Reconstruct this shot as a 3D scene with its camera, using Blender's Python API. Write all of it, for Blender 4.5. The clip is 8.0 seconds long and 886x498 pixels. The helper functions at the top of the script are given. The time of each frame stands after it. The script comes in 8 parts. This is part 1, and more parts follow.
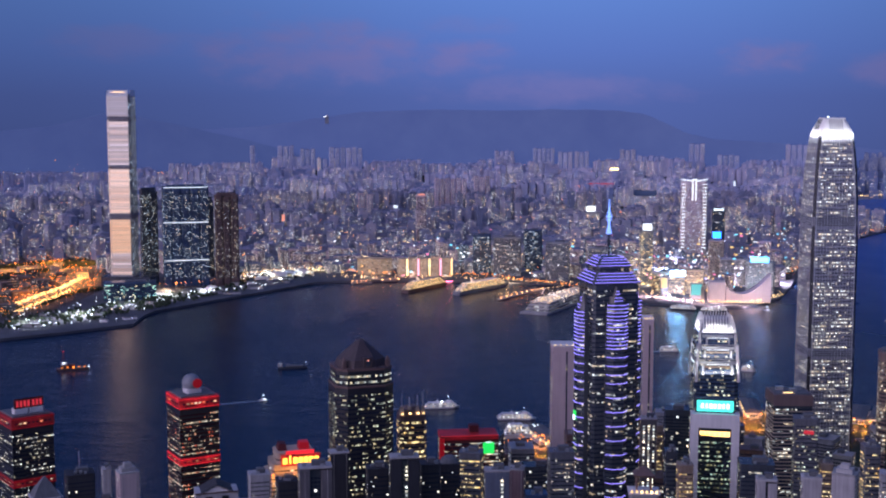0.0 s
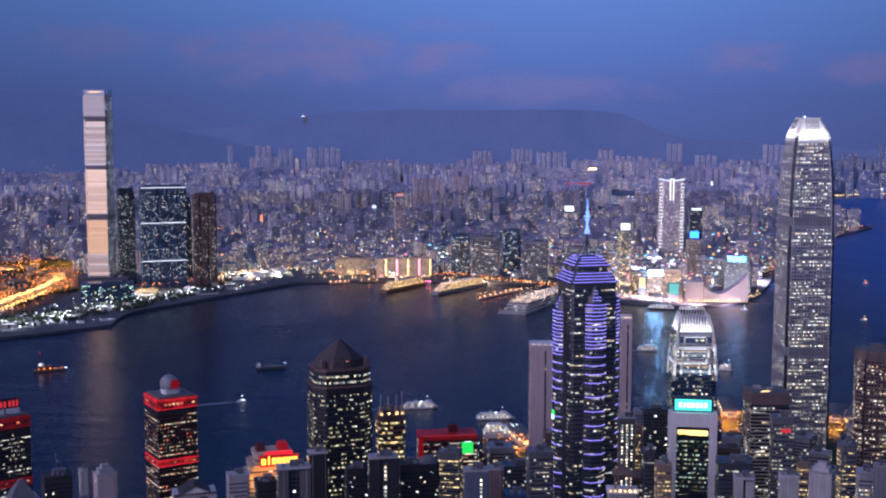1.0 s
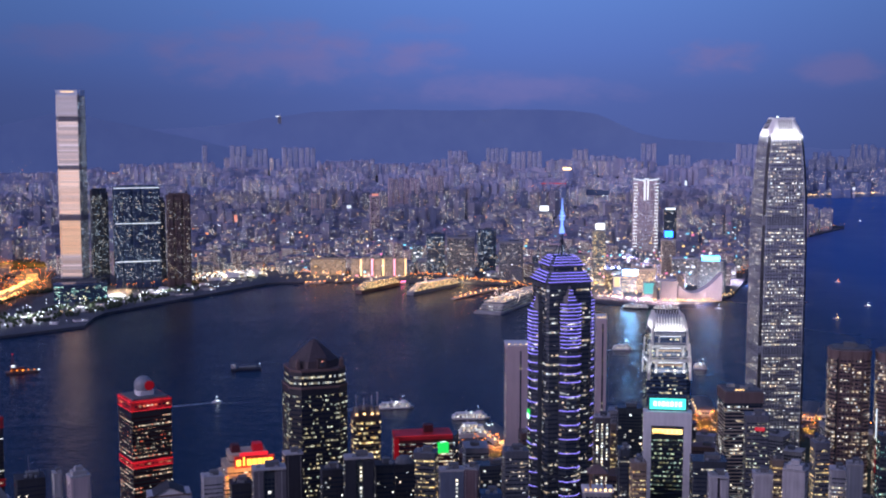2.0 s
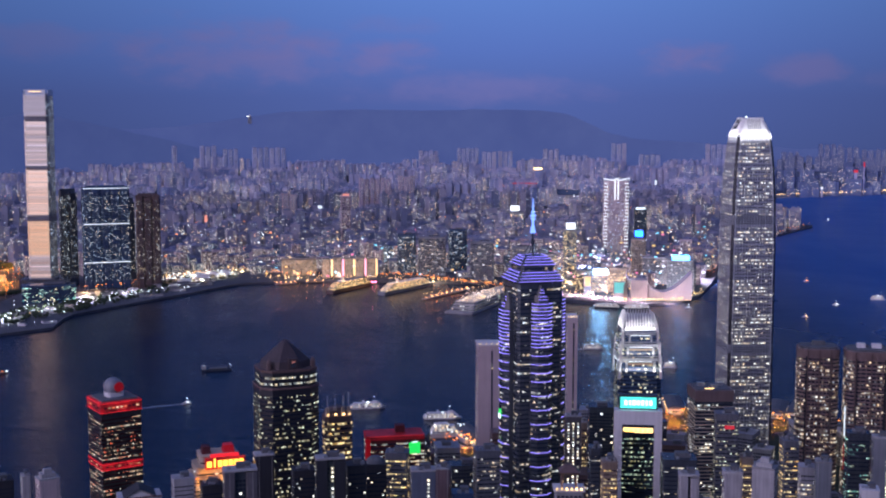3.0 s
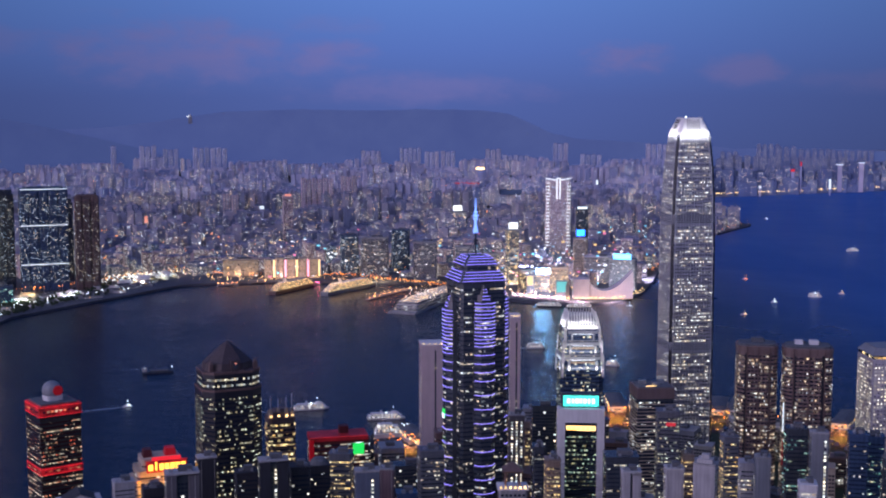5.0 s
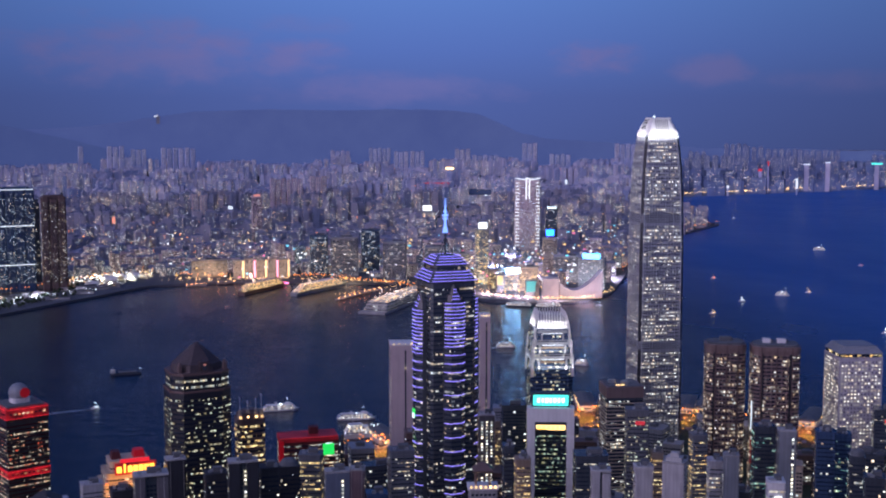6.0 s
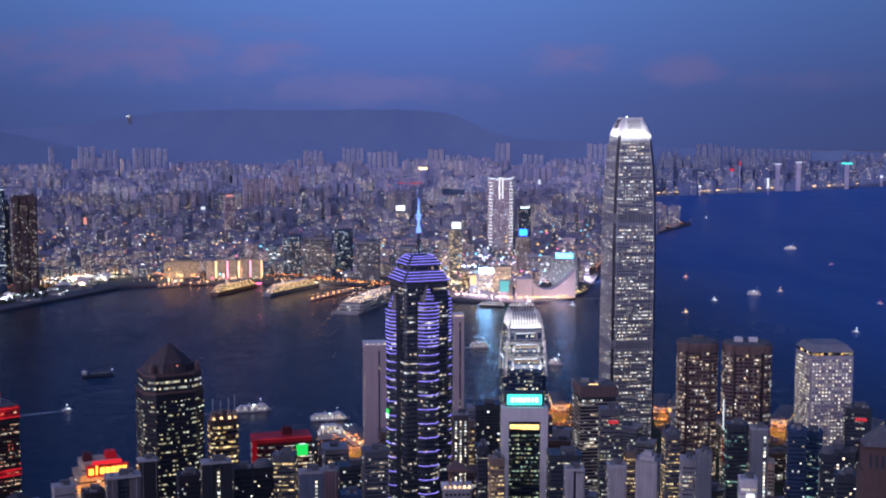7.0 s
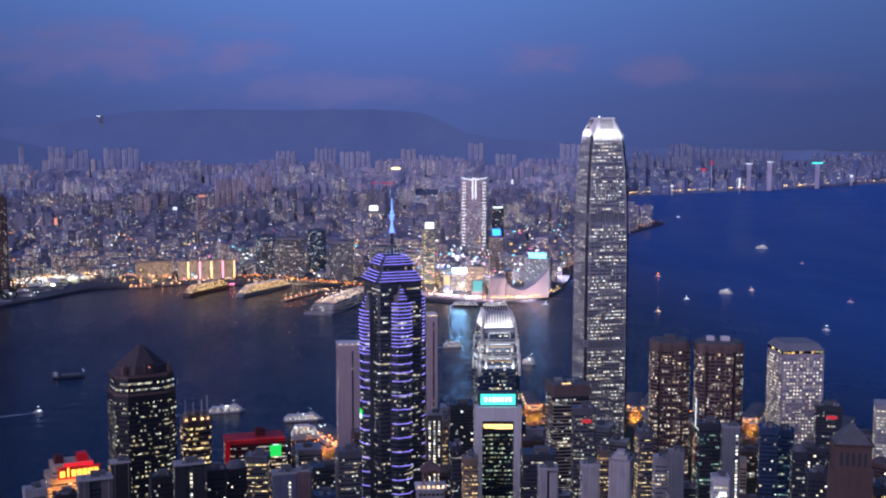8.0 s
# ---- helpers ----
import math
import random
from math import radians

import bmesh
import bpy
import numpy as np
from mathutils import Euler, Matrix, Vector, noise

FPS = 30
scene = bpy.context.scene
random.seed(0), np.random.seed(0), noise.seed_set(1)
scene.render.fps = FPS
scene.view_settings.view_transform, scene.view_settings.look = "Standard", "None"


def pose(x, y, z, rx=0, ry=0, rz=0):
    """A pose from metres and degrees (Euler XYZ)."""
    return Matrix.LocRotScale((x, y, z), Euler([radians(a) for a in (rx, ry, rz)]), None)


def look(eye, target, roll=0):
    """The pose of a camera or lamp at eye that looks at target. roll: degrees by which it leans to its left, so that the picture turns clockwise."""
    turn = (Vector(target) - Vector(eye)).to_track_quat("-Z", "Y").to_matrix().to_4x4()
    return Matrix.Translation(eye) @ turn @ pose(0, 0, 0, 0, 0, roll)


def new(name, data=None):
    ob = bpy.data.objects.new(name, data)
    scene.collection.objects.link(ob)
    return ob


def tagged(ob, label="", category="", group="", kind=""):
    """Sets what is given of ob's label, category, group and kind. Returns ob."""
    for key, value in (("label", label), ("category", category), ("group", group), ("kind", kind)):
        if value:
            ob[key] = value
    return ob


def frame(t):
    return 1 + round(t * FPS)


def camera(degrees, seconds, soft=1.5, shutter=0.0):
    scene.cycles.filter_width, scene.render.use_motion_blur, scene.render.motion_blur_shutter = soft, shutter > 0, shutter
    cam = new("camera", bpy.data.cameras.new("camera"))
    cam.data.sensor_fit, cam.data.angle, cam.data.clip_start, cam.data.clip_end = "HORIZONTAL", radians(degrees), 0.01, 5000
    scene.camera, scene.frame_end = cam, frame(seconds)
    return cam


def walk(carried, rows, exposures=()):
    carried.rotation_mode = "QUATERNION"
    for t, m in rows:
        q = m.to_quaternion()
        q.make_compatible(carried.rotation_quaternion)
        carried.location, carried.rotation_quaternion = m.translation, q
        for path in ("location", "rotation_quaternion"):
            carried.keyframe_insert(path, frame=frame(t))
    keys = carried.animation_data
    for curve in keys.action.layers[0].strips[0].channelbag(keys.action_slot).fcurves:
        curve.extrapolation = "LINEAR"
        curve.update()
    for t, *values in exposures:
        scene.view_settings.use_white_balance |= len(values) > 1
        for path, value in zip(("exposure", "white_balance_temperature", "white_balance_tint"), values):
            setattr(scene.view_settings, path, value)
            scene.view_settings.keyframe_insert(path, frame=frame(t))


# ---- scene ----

# The eye stands on a hillside terrace, 415 m above the harbour, and pans to the right on a tripod.
EYE_Z = 415.0
cam = camera(39.52, 8.0, soft=2.1)
PAN = [(0.0, 0.0), (0.5, -0.48), (1.0, -1.0), (1.5, -1.56), (3.0, -3.51), (3.5, -4.26), (4.0, -4.97), (4.5, -5.54),
       (6.0, -7.59), (6.5, -8.24), (7.0, -8.83), (7.5, -9.41), (8.0, -10.08)]
walk(cam, [(t, pose(0, 0, EYE_Z, 90 - 6.01, -0.04, yaw)) for t, yaw in PAN], exposures=[(0.0, 0.14), (3.0, 0.08), (5.5, 0.02), (8.0, -0.03)])


# ---- plan: bearings in degrees from the first view's axis, distances over the water ----
REACH, ROOM = 3300.0, 1550.0


def drawn_in(d):
    """Beyond 3.3 km distances shrink smoothly, so that the far shore lies within the camera's range."""
    return d if d < REACH else REACH + ROOM * (1 - math.exp(-(d - REACH) / ROOM))


def spot(az, d, z=0.0):
    s = drawn_in(d) / d
    a = radians(az)
    return Vector((d * math.sin(a) * s, d * math.cos(a) * s, EYE_Z + (z - EYE_Z) * s))


def site(az, d, z=0.0, turn=0.0):
    s = drawn_in(d) / d
    return Matrix.LocRotScale(spot(az, d, z), Euler((0, 0, radians(turn - az))), (s, s, s))


def ramp_of(table, a):
    """Linear reading of a small table of (key, value) pairs."""
    for (a0, v0), (a1, v1) in zip(table, table[1:]):
        if a <= a1:
            return v0 + (v1 - v0) * max(0.0, (a - a0) / (a1 - a0))
    return table[-1][1]


# ---- world and large lights ----
def sky():
    w = bpy.data.worlds.new("dusk_sky")
    scene.world = w
    w.use_nodes = True
    n, l = w.node_tree.nodes, w.node_tree.links
    n.clear()
    co = n.new("ShaderNodeTexCoord")
    sep = n.new("ShaderNodeSeparateXYZ")
    l.new(co.outputs["Generated"], sep.inputs[0])
    up = n.new("ShaderNodeMapRange")
    up.inputs["From Min"].default_value, up.inputs["From Max"].default_value = -0.02, 0.6
    l.new(sep.outputs["Z"], up.inputs["Value"])
    grad = n.new("ShaderNodeValToRGB")
    stops = [(0.0, (0.062, 0.092, 0.275)), (0.06, (0.067, 0.104, 0.315)), (0.12, (0.078, 0.138, 0.410)),
             (0.19, (0.090, 0.176, 0.485)), (0.3, (0.052, 0.115, 0.330)), (0.45, (0.006, 0.020, 0.066)), (0.68, (0.026, 0.076, 0.24)), (1.0, (0.033, 0.098, 0.36))]
    while len(grad.color_ramp.elements) < len(stops):
        grad.color_ramp.elements.new(0.5)
    for e, (p, c) in zip(grad.color_ramp.elements, stops):
        e.position, e.color = p, (*c, 1)
    l.new(up.outputs[0], grad.inputs[0])
    # banks of cloud low over the hills: bearing, elevation, half width, half height (degrees), weight
    az = n.new("ShaderNodeMath")
    az.operation = "ARCTAN2"
    l.new(sep.outputs["X"], az.inputs[0])
    l.new(sep.outputs["Y"], az.inputs[1])
    nz = n.new("ShaderNodeTexNoise")
    nz.inputs["Scale"].default_value, nz.inputs["Detail"].default_value, nz.inputs["Roughness"].default_value = 26.0, 6.0, 0.55
    mp = n.new("ShaderNodeMapping")
    mp.inputs["Scale"].default_value = (1.0, 1.0, 2.2)
    l.new(co.outputs["Generated"], mp.inputs[0])
    l.new(mp.outputs[0], nz.inputs[0])

    def math_node(op, a, v):
        q = n.new("ShaderNodeMath")
        q.operation = op
        l.new(a, q.inputs[0])
        if isinstance(v, (int, float)):
            q.inputs[1].default_value = v
        else:
            l.new(v, q.inputs[1])
        return q.outputs[0]

    wob = math_node("MULTIPLY", math_node("SUBTRACT", nz.outputs[0], 0.5), 2.6)
    total = None
    for a0, e0, wa, we, k in ((-5.8, 3.0, 6.6, 1.9, 0.62), (-4.6, 3.4, 3.4, 1.3, 0.75), (0.6, 2.8, 2.8, 1.1, 0.65), (14.3, 2.75, 2.3, 1.0, 0.85), (19.8, 2.2, 2.2, 0.9, 0.6), (5.0, 1.4, 7.0, 0.9, 0.5), (-15.0, 3.4, 4.0, 1.0, 0.35), (1.0, 4.3, 2.5, 0.6, 0.3), (25.0, 1.7, 4.0, 0.7, 0.3)):
        u = math_node("DIVIDE", math_node("SUBTRACT", az.outputs[0], radians(a0)), radians(wa))
        v = math_node("DIVIDE", math_node("SUBTRACT", sep.outputs["Z"], radians(e0)), radians(we))
        r2 = math_node("ADD", math_node("MULTIPLY", u, u), math_node("MULTIPLY", v, v))
        f = n.new("ShaderNodeMapRange")
        f.interpolation_type = "SMOOTHERSTEP"
        f.inputs["From Min"].default_value, f.inputs["From Max"].default_value = 1.2, -0.5
        f.inputs["To Min"].default_value, f.inputs["To Max"].default_value = 0.0, k
        l.new(math_node("ADD", r2, wob), f.inputs["Value"])
        total = f.outputs[0] if total is None else math_node("MAXIMUM", total, f.outputs[0])
    mix = n.new("ShaderNodeMixRGB")
    mix.inputs[2].default_value = (0.150, 0.138, 0.340, 1)
    l.new(total, mix.inputs[0])
    l.new(grad.outputs[0], mix.inputs[1])
    # the air over the middle of the city is a little brighter
    off = math_node("ABSOLUTE", math_node("SUBTRACT", az.outputs[0], radians(6.0)), 0)
    fall = n.new("ShaderNodeMapRange")
    fall.interpolation_type = "SMOOTHSTEP"
    fall.inputs["From Min"].default_value, fall.inputs["From Max"].default_value = 0.0, radians(27)
    fall.inputs["To Min"].default_value, fall.inputs["To Max"].default_value = 1.20, 0.74
    l.new(off, fall.inputs["Value"])
    dim = n.new("ShaderNodeVectorMath")
    dim.operation = "SCALE"
    l.new(mix.outputs[0], dim.inputs[0])
    l.new(fall.outputs[0], dim.inputs["Scale"])
    # afterglow of the sun that has set behind the eye, to its left
    dot = n.new("ShaderNodeVectorMath")
    dot.operation = "DOT_PRODUCT"
    dot.inputs[1].default_value = Vector((-0.80, -0.58, 0.10)).normalized()
    l.new(co.outputs["Generated"], dot.inputs[0])
    gl = n.new("ShaderNodeMapRange")
    gl.interpolation_type = "SMOOTHSTEP"
    gl.inputs["From Min"].default_value, gl.inputs["From Max"].default_value = 0.05, 1.0
    l.new(dot.outputs["Value"], gl.inputs["Value"])
    add = n.new("ShaderNodeMixRGB")
    add.blend_type = "ADD"
    add.inputs[2].default_value = (0.82, 0.76, 1.15, 1)
    l.new(gl.outputs[0], add.inputs[0])
    l.new(dim.outputs[0], add.inputs[1])
    bg = n.new("ShaderNodeBackground")
    bg.inputs["Strength"].default_value = 1.0
    l.new(add.outputs[0], bg.inputs[0])
    out = n.new("ShaderNodeOutputWorld")
    l.new(bg.outputs[0], out.inputs[0])


sky()


def lamp(kind, name, m, power, colour, size=1.0, spread=None):
    d = bpy.data.lights.new(name, kind)
    d.energy, d.color = power, colour
    if kind == "SUN":
        d.angle = radians(size)
    elif kind == "AREA":
        d.shape, d.size = "DISK", size
        if spread:
            d.shape, d.size_y = "RECTANGLE", spread
    else:
        d.shadow_soft_size = size
    if kind == "SPOT":
        d.spot_size, d.spot_blend = radians(spread or 60), 0.6
    ob = new(name, d)
    ob.matrix_world = m
    return ob


lamp("SUN", "afterglow", look((-3000, -2200, 500), (0, 0, 0)), 0.25, (1.0, 0.60, 0.66), 24)


# ---- materials ----
def nodes_of(name):
    m = bpy.data.materials.new(name)
    m.use_nodes = True
    n, l = m.node_tree.nodes, m.node_tree.links
    return m, n, l, n["Principled BSDF"]


def facade(name, colour, rough=0.6, metal=0.0, vary=0.25, scale=0.05, tint=0.0, bump=0.15, other=None):
    """A wall surface: large stains, fine grain, vertical rain streaks, a tone of its own for each building."""
    m, n, l, p = nodes_of(name)
    co = n.new("ShaderNodeTexCoord")
    big = n.new("ShaderNodeTexNoise")
    big.inputs["Scale"].default_value, big.inputs["Detail"].default_value = scale, 4
    l.new(co.outputs["Object"], big.inputs[0])
    mp = n.new("ShaderNodeMapping")
    mp.inputs["Scale"].default_value = (0.5, 0.5, 0.03)
    l.new(co.outputs["Object"], mp.inputs[0])
    streak = n.new("ShaderNodeTexNoise")
    streak.inputs["Scale"].default_value, streak.inputs["Detail"].default_value = 1.0, 3
    l.new(mp.outputs[0], streak.inputs[0])
    s = n.new("ShaderNodeMath")
    s.operation = "ADD"
    l.new(big.outputs[0], s.inputs[0])
    l.new(streak.outputs[0], s.inputs[1])
    r = n.new("ShaderNodeMapRange")
    r.inputs["From Min"].default_value, r.inputs["From Max"].default_value = 0.6, 1.4
    r.inputs["To Min"].default_value, r.inputs["To Max"].default_value = 1 - vary, 1 + vary
    l.new(s.outputs[0], r.inputs["Value"])
    info = n.new("ShaderNodeObjectInfo")
    t = n.new("ShaderNodeMapRange")
    t.inputs["To Min"].default_value, t.inputs["To Max"].default_value = 1 - tint, 1 + tint
    l.new(info.outputs["Random"], t.inputs["Value"])
    k = n.new("ShaderNodeMath")
    k.operation = "MULTIPLY"
    l.new(r.outputs[0], k.inputs[0])
    l.new(t.outputs[0], k.inputs[1])
    c = n.new("ShaderNodeVectorMath")
    c.operation = "SCALE"
    c.inputs[0].default_value = colour
    l.new(k.outputs[0], c.inputs["Scale"])
    l.new(c.outputs[0], p.inputs["Base Color"])
    if other:
        geo = n.new("ShaderNodeNewGeometry")
        pick = n.new("ShaderNodeMath")
        pick.operation = "ADD"
        l.new(geo.outputs["Random Per Island"], pick.inputs[0])
        l.new(info.outputs["Random"], pick.inputs[1])
        wrap = n.new("ShaderNodeMath")
        wrap.operation = "FRACT"
        l.new(pick.outputs[0], wrap.inputs[0])
        two = n.new("ShaderNodeMixRGB")
        two.inputs[1].default_value, two.inputs[2].default_value = (*colour, 1), (*other, 1)
        l.new(wrap.outputs[0], two.inputs[0])
        l.new(two.outputs[0], c.inputs[0])
    p.inputs["Roughness"].default_value, p.inputs["Metallic"].default_value = rough, metal
    fine = n.new("ShaderNodeTexNoise")
    fine.inputs["Scale"].default_value, fine.inputs["Detail"].default_value = 0.8, 3
    l.new(co.outputs["Object"], fine.inputs[0])
    bp = n.new("ShaderNodeBump")
    bp.inputs["Strength"].default_value, bp.inputs["Distance"].default_value = bump, 0.3
    l.new(fine.outputs[0], bp.inputs["Height"])
    l.new(bp.outputs[0], p.inputs["Normal"])
    return m


def window_light(name, share, strength, warm=(1.0, 0.70, 0.40), mid=(1.0, 0.92, 0.77), cool=(0.80, 0.92, 1.0), glass=(0.02, 0.03, 0.05), runs=0.9, run=(0.07, 0.07, 0.28), rough=0.12, spread=(0.25, 1.6)):
    """Window panes: a share of them lit from behind, in runs along the floors, each in its own tone; the rest dark glass."""
    m, n, l, p = nodes_of(name)
    geo, info, co = n.new("ShaderNodeNewGeometry"), n.new("ShaderNodeObjectInfo"), n.new("ShaderNodeTexCoord")
    key = n.new("ShaderNodeCombineXYZ")
    l.new(geo.outputs["Random Per Island"], key.inputs[0])
    l.new(info.outputs["Random"], key.inputs[1])
    sc = n.new("ShaderNodeVectorMath")
    sc.operation = "SCALE"
    sc.inputs["Scale"].default_value = 913.7
    l.new(key.outputs[0], sc.inputs[0])
    wn = n.new("ShaderNodeTexWhiteNoise")
    wn.noise_dimensions = "3D"
    l.new(sc.outputs[0], wn.inputs["Vector"])
    sep = n.new("ShaderNodeSeparateColor")
    l.new(wn.outputs["Color"], sep.inputs[0])
    mp = n.new("ShaderNodeMapping")
    mp.inputs["Scale"].default_value = run
    l.new(co.outputs["Object"], mp.inputs[0])
    nz = n.new("ShaderNodeTexNoise")
    nz.noise_dimensions = "4D"
    nz.inputs["Scale"].default_value, nz.inputs["Detail"].default_value = 1.0, 1.0
    l.new(mp.outputs[0], nz.inputs["Vector"])
    w = n.new("ShaderNodeMath")
    w.operation = "MULTIPLY"
    w.inputs[1].default_value = 40
    l.new(info.outputs["Random"], w.inputs[0])
    l.new(w.outputs[0], nz.inputs["W"])
    th = n.new("ShaderNodeMapRange")
    if runs >= 0.8:
        edge = 0.5 + 0.30 * (0.5 - share)
        th.inputs["From Min"].default_value, th.inputs["From Max"].default_value = edge - 0.03, edge + 0.05
        th.inputs["To Min"].default_value, th.inputs["To Max"].default_value = 0.10 * share, 0.86
    else:
        th.inputs["From Min"].default_value, th.inputs["From Max"].default_value = 0.38, 0.62
        th.inputs["To Min"].default_value, th.inputs["To Max"].default_value = share * (1 - runs), share * (1 + runs)
    l.new(nz.outputs[0], th.inputs["Value"])
    lit = n.new("ShaderNodeMath")
    lit.operation = "LESS_THAN"
    l.new(sep.outputs[0], lit.inputs[0])
    l.new(th.outputs[0], lit.inputs[1])
    tone = n.new("ShaderNodeValToRGB")
    tone.color_ramp.interpolation = "LINEAR"
    e = tone.color_ramp.elements
    e[0].color, e[1].color = (*warm, 1), (*cool, 1)
    x = e.new(0.45)
    x.color = (*mid, 1)
    l.new(sep.outputs[1], tone.inputs[0])
    pw = n.new("ShaderNodeMath")
    pw.operation = "POWER"
    pw.inputs[1].default_value = 1.8
    l.new(sep.outputs[2], pw.inputs[0])
    st = n.new("ShaderNodeMapRange")
    st.inputs["To Min"].default_value, st.inputs["To Max"].default_value = spread[0] * strength, spread[1] * strength
    l.new(pw.outputs[0], st.inputs["Value"])
    on = n.new("ShaderNodeMath")
    on.operation = "MULTIPLY"
    l.new(st.outputs[0], on.inputs[0])
    l.new(lit.outputs[0], on.inputs[1])
    p.inputs["Base Color"].default_value = (*glass, 1)
    p.inputs["Roughness"].default_value = rough
    l.new(tone.outputs[0], p.inputs["Emission Color"])
    l.new(on.outputs[0], p.inputs["Emission Strength"])
    return m


def glow(name, colour, strength, vary=0.0):
    """A lamp, tube or lit sign face."""
    m, n, l, p = nodes_of(name)
    p.inputs["Base Color"].default_value = (*[0.5 * c for c in colour], 1)
    p.inputs["Roughness"].default_value = 0.4
    p.inputs["Emission Color"].default_value = (*colour, 1)
    p.inputs["Emission Strength"].default_value = strength
    if vary:
        geo, info = n.new("ShaderNodeNewGeometry"), n.new("ShaderNodeObjectInfo")
        a = n.new("ShaderNodeMath")
        a.operation = "ADD"
        l.new(geo.outputs["Random Per Island"], a.inputs[0])
        l.new(info.outputs["Random"], a.inputs[1])
        f = n.new("ShaderNodeMath")
        f.operation = "FRACT"
        l.new(a.outputs[0], f.inputs[0])
        r = n.new("ShaderNodeMapRange")
        r.inputs["To Min"].default_value, r.inputs["To Max"].default_value = strength * (1 - vary), strength * (1 + vary)
        l.new(f.outputs[0], r.inputs["Value"])
        l.new(r.outputs[0], p.inputs["Emission Strength"])
    return m


def painted_wash(name, colour, low, high, scale):
    """Panels with uneven emission, painted in for floodlight washing over them."""
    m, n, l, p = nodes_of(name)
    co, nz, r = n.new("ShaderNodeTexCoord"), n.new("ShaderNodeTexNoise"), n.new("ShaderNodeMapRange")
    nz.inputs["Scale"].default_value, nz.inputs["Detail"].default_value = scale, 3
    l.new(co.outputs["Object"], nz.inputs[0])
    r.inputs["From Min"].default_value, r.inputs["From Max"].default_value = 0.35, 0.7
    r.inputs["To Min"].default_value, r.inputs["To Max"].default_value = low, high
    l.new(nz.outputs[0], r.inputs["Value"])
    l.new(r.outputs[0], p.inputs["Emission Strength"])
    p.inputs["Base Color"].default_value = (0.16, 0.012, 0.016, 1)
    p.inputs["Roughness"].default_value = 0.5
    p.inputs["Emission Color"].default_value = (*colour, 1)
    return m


def water_material():
    m, n, l, p = nodes_of("harbour_water")
    geo = n.new("ShaderNodeNewGeometry")
    p.inputs["IOR"].default_value = 1.33
    p.inputs["Specular IOR Level"].default_value = 0.46
    mp = n.new("ShaderNodeMapping")
    mp.inputs["Scale"].default_value = (0.004, 0.0016, 0.004)
    l.new(geo.outputs["Position"], mp.inputs[0])
    patch = n.new("ShaderNodeTexNoise")
    patch.inputs["Scale"].default_value, patch.inputs["Detail"].default_value = 1.0, 4
    l.new(mp.outputs[0], patch.inputs[0])
    rg = n.new("ShaderNodeMapRange")
    rg.inputs["From Min"].default_value, rg.inputs["From Max"].default_value = 0.35, 0.65
    rg.inputs["To Min"].default_value, rg.inputs["To Max"].default_value = 0.17, 0.27
    l.new(patch.outputs[0], rg.inputs["Value"])
    # open water to the east: ruffled by breeze, sky reflection painted into base colour
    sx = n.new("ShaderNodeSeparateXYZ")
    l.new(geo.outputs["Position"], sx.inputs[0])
    eastward = n.new("ShaderNodeMapRange")
    eastward.interpolation_type = "SMOOTHSTEP"
    eastward.inputs["From Min"].default_value, eastward.inputs["From Max"].default_value = 650.0, 1350.0
    eastward.inputs["To Min"].default_value, eastward.inputs["To Max"].default_value = 0.0, 1.0
    l.new(sx.outputs[0], eastward.inputs["Value"])
    ruffled = n.new("ShaderNodeMath")
    ruffled.operation = "MULTIPLY_ADD"
    ruffled.inputs[1].default_value = 0.15
    l.new(eastward.outputs[0], ruffled.inputs[0])
    l.new(rg.outputs[0], ruffled.inputs[2])
    sky_tint = n.new("ShaderNodeMixRGB")
    sky_tint.inputs[1].default_value, sky_tint.inputs[2].default_value = (0.002, 0.011, 0.040, 1), (0.029, 0.104, 0.33, 1)
    l.new(eastward.outputs[0], sky_tint.inputs[0])
    l.new(sky_tint.outputs[0], p.inputs["Base Color"])
    l.new(ruffled.outputs[0], p.inputs["Roughness"])
    mp2 = n.new("ShaderNodeMapping")
    mp2.inputs["Scale"].default_value = (0.05, 0.11, 0.05)
    l.new(geo.outputs["Position"], mp2.inputs[0])
    rip = n.new("ShaderNodeTexNoise")
    rip.inputs["Scale"].default_value, rip.inputs["Detail"].default_value, rip.inputs["Roughness"].default_value = 1.0, 5, 0.62
    l.new(mp2.outputs[0], rip.inputs[0])
    mp3 = n.new("ShaderNodeMapping")
    mp3.inputs["Scale"].default_value = (0.012, 0.034, 0.012)
    mp3.inputs["Rotation"].default_value = (0, 0, 0.25)
    l.new(geo.outputs["Position"], mp3.inputs[0])
    swell = n.new("ShaderNodeTexNoise")
    swell.inputs["Scale"].default_value, swell.inputs["Detail"].default_value = 1.0, 3
    l.new(mp3.outputs[0], swell.inputs[0])
    both = n.new("ShaderNodeMath")
    both.operation = "MULTIPLY_ADD"
    both.inputs[1].default_value = 1.1
    l.new(swell.outputs[0], both.inputs[0])
    l.new(rip.outputs[0], both.inputs[2])
    bp = n.new("ShaderNodeBump")
    bp.inputs["Strength"].default_value, bp.inputs["Distance"].default_value = 0.42, 2.4
    l.new(both.outputs[0], bp.inputs["Height"])
    l.new(bp.outputs[0], p.inputs["Normal"])
    return m


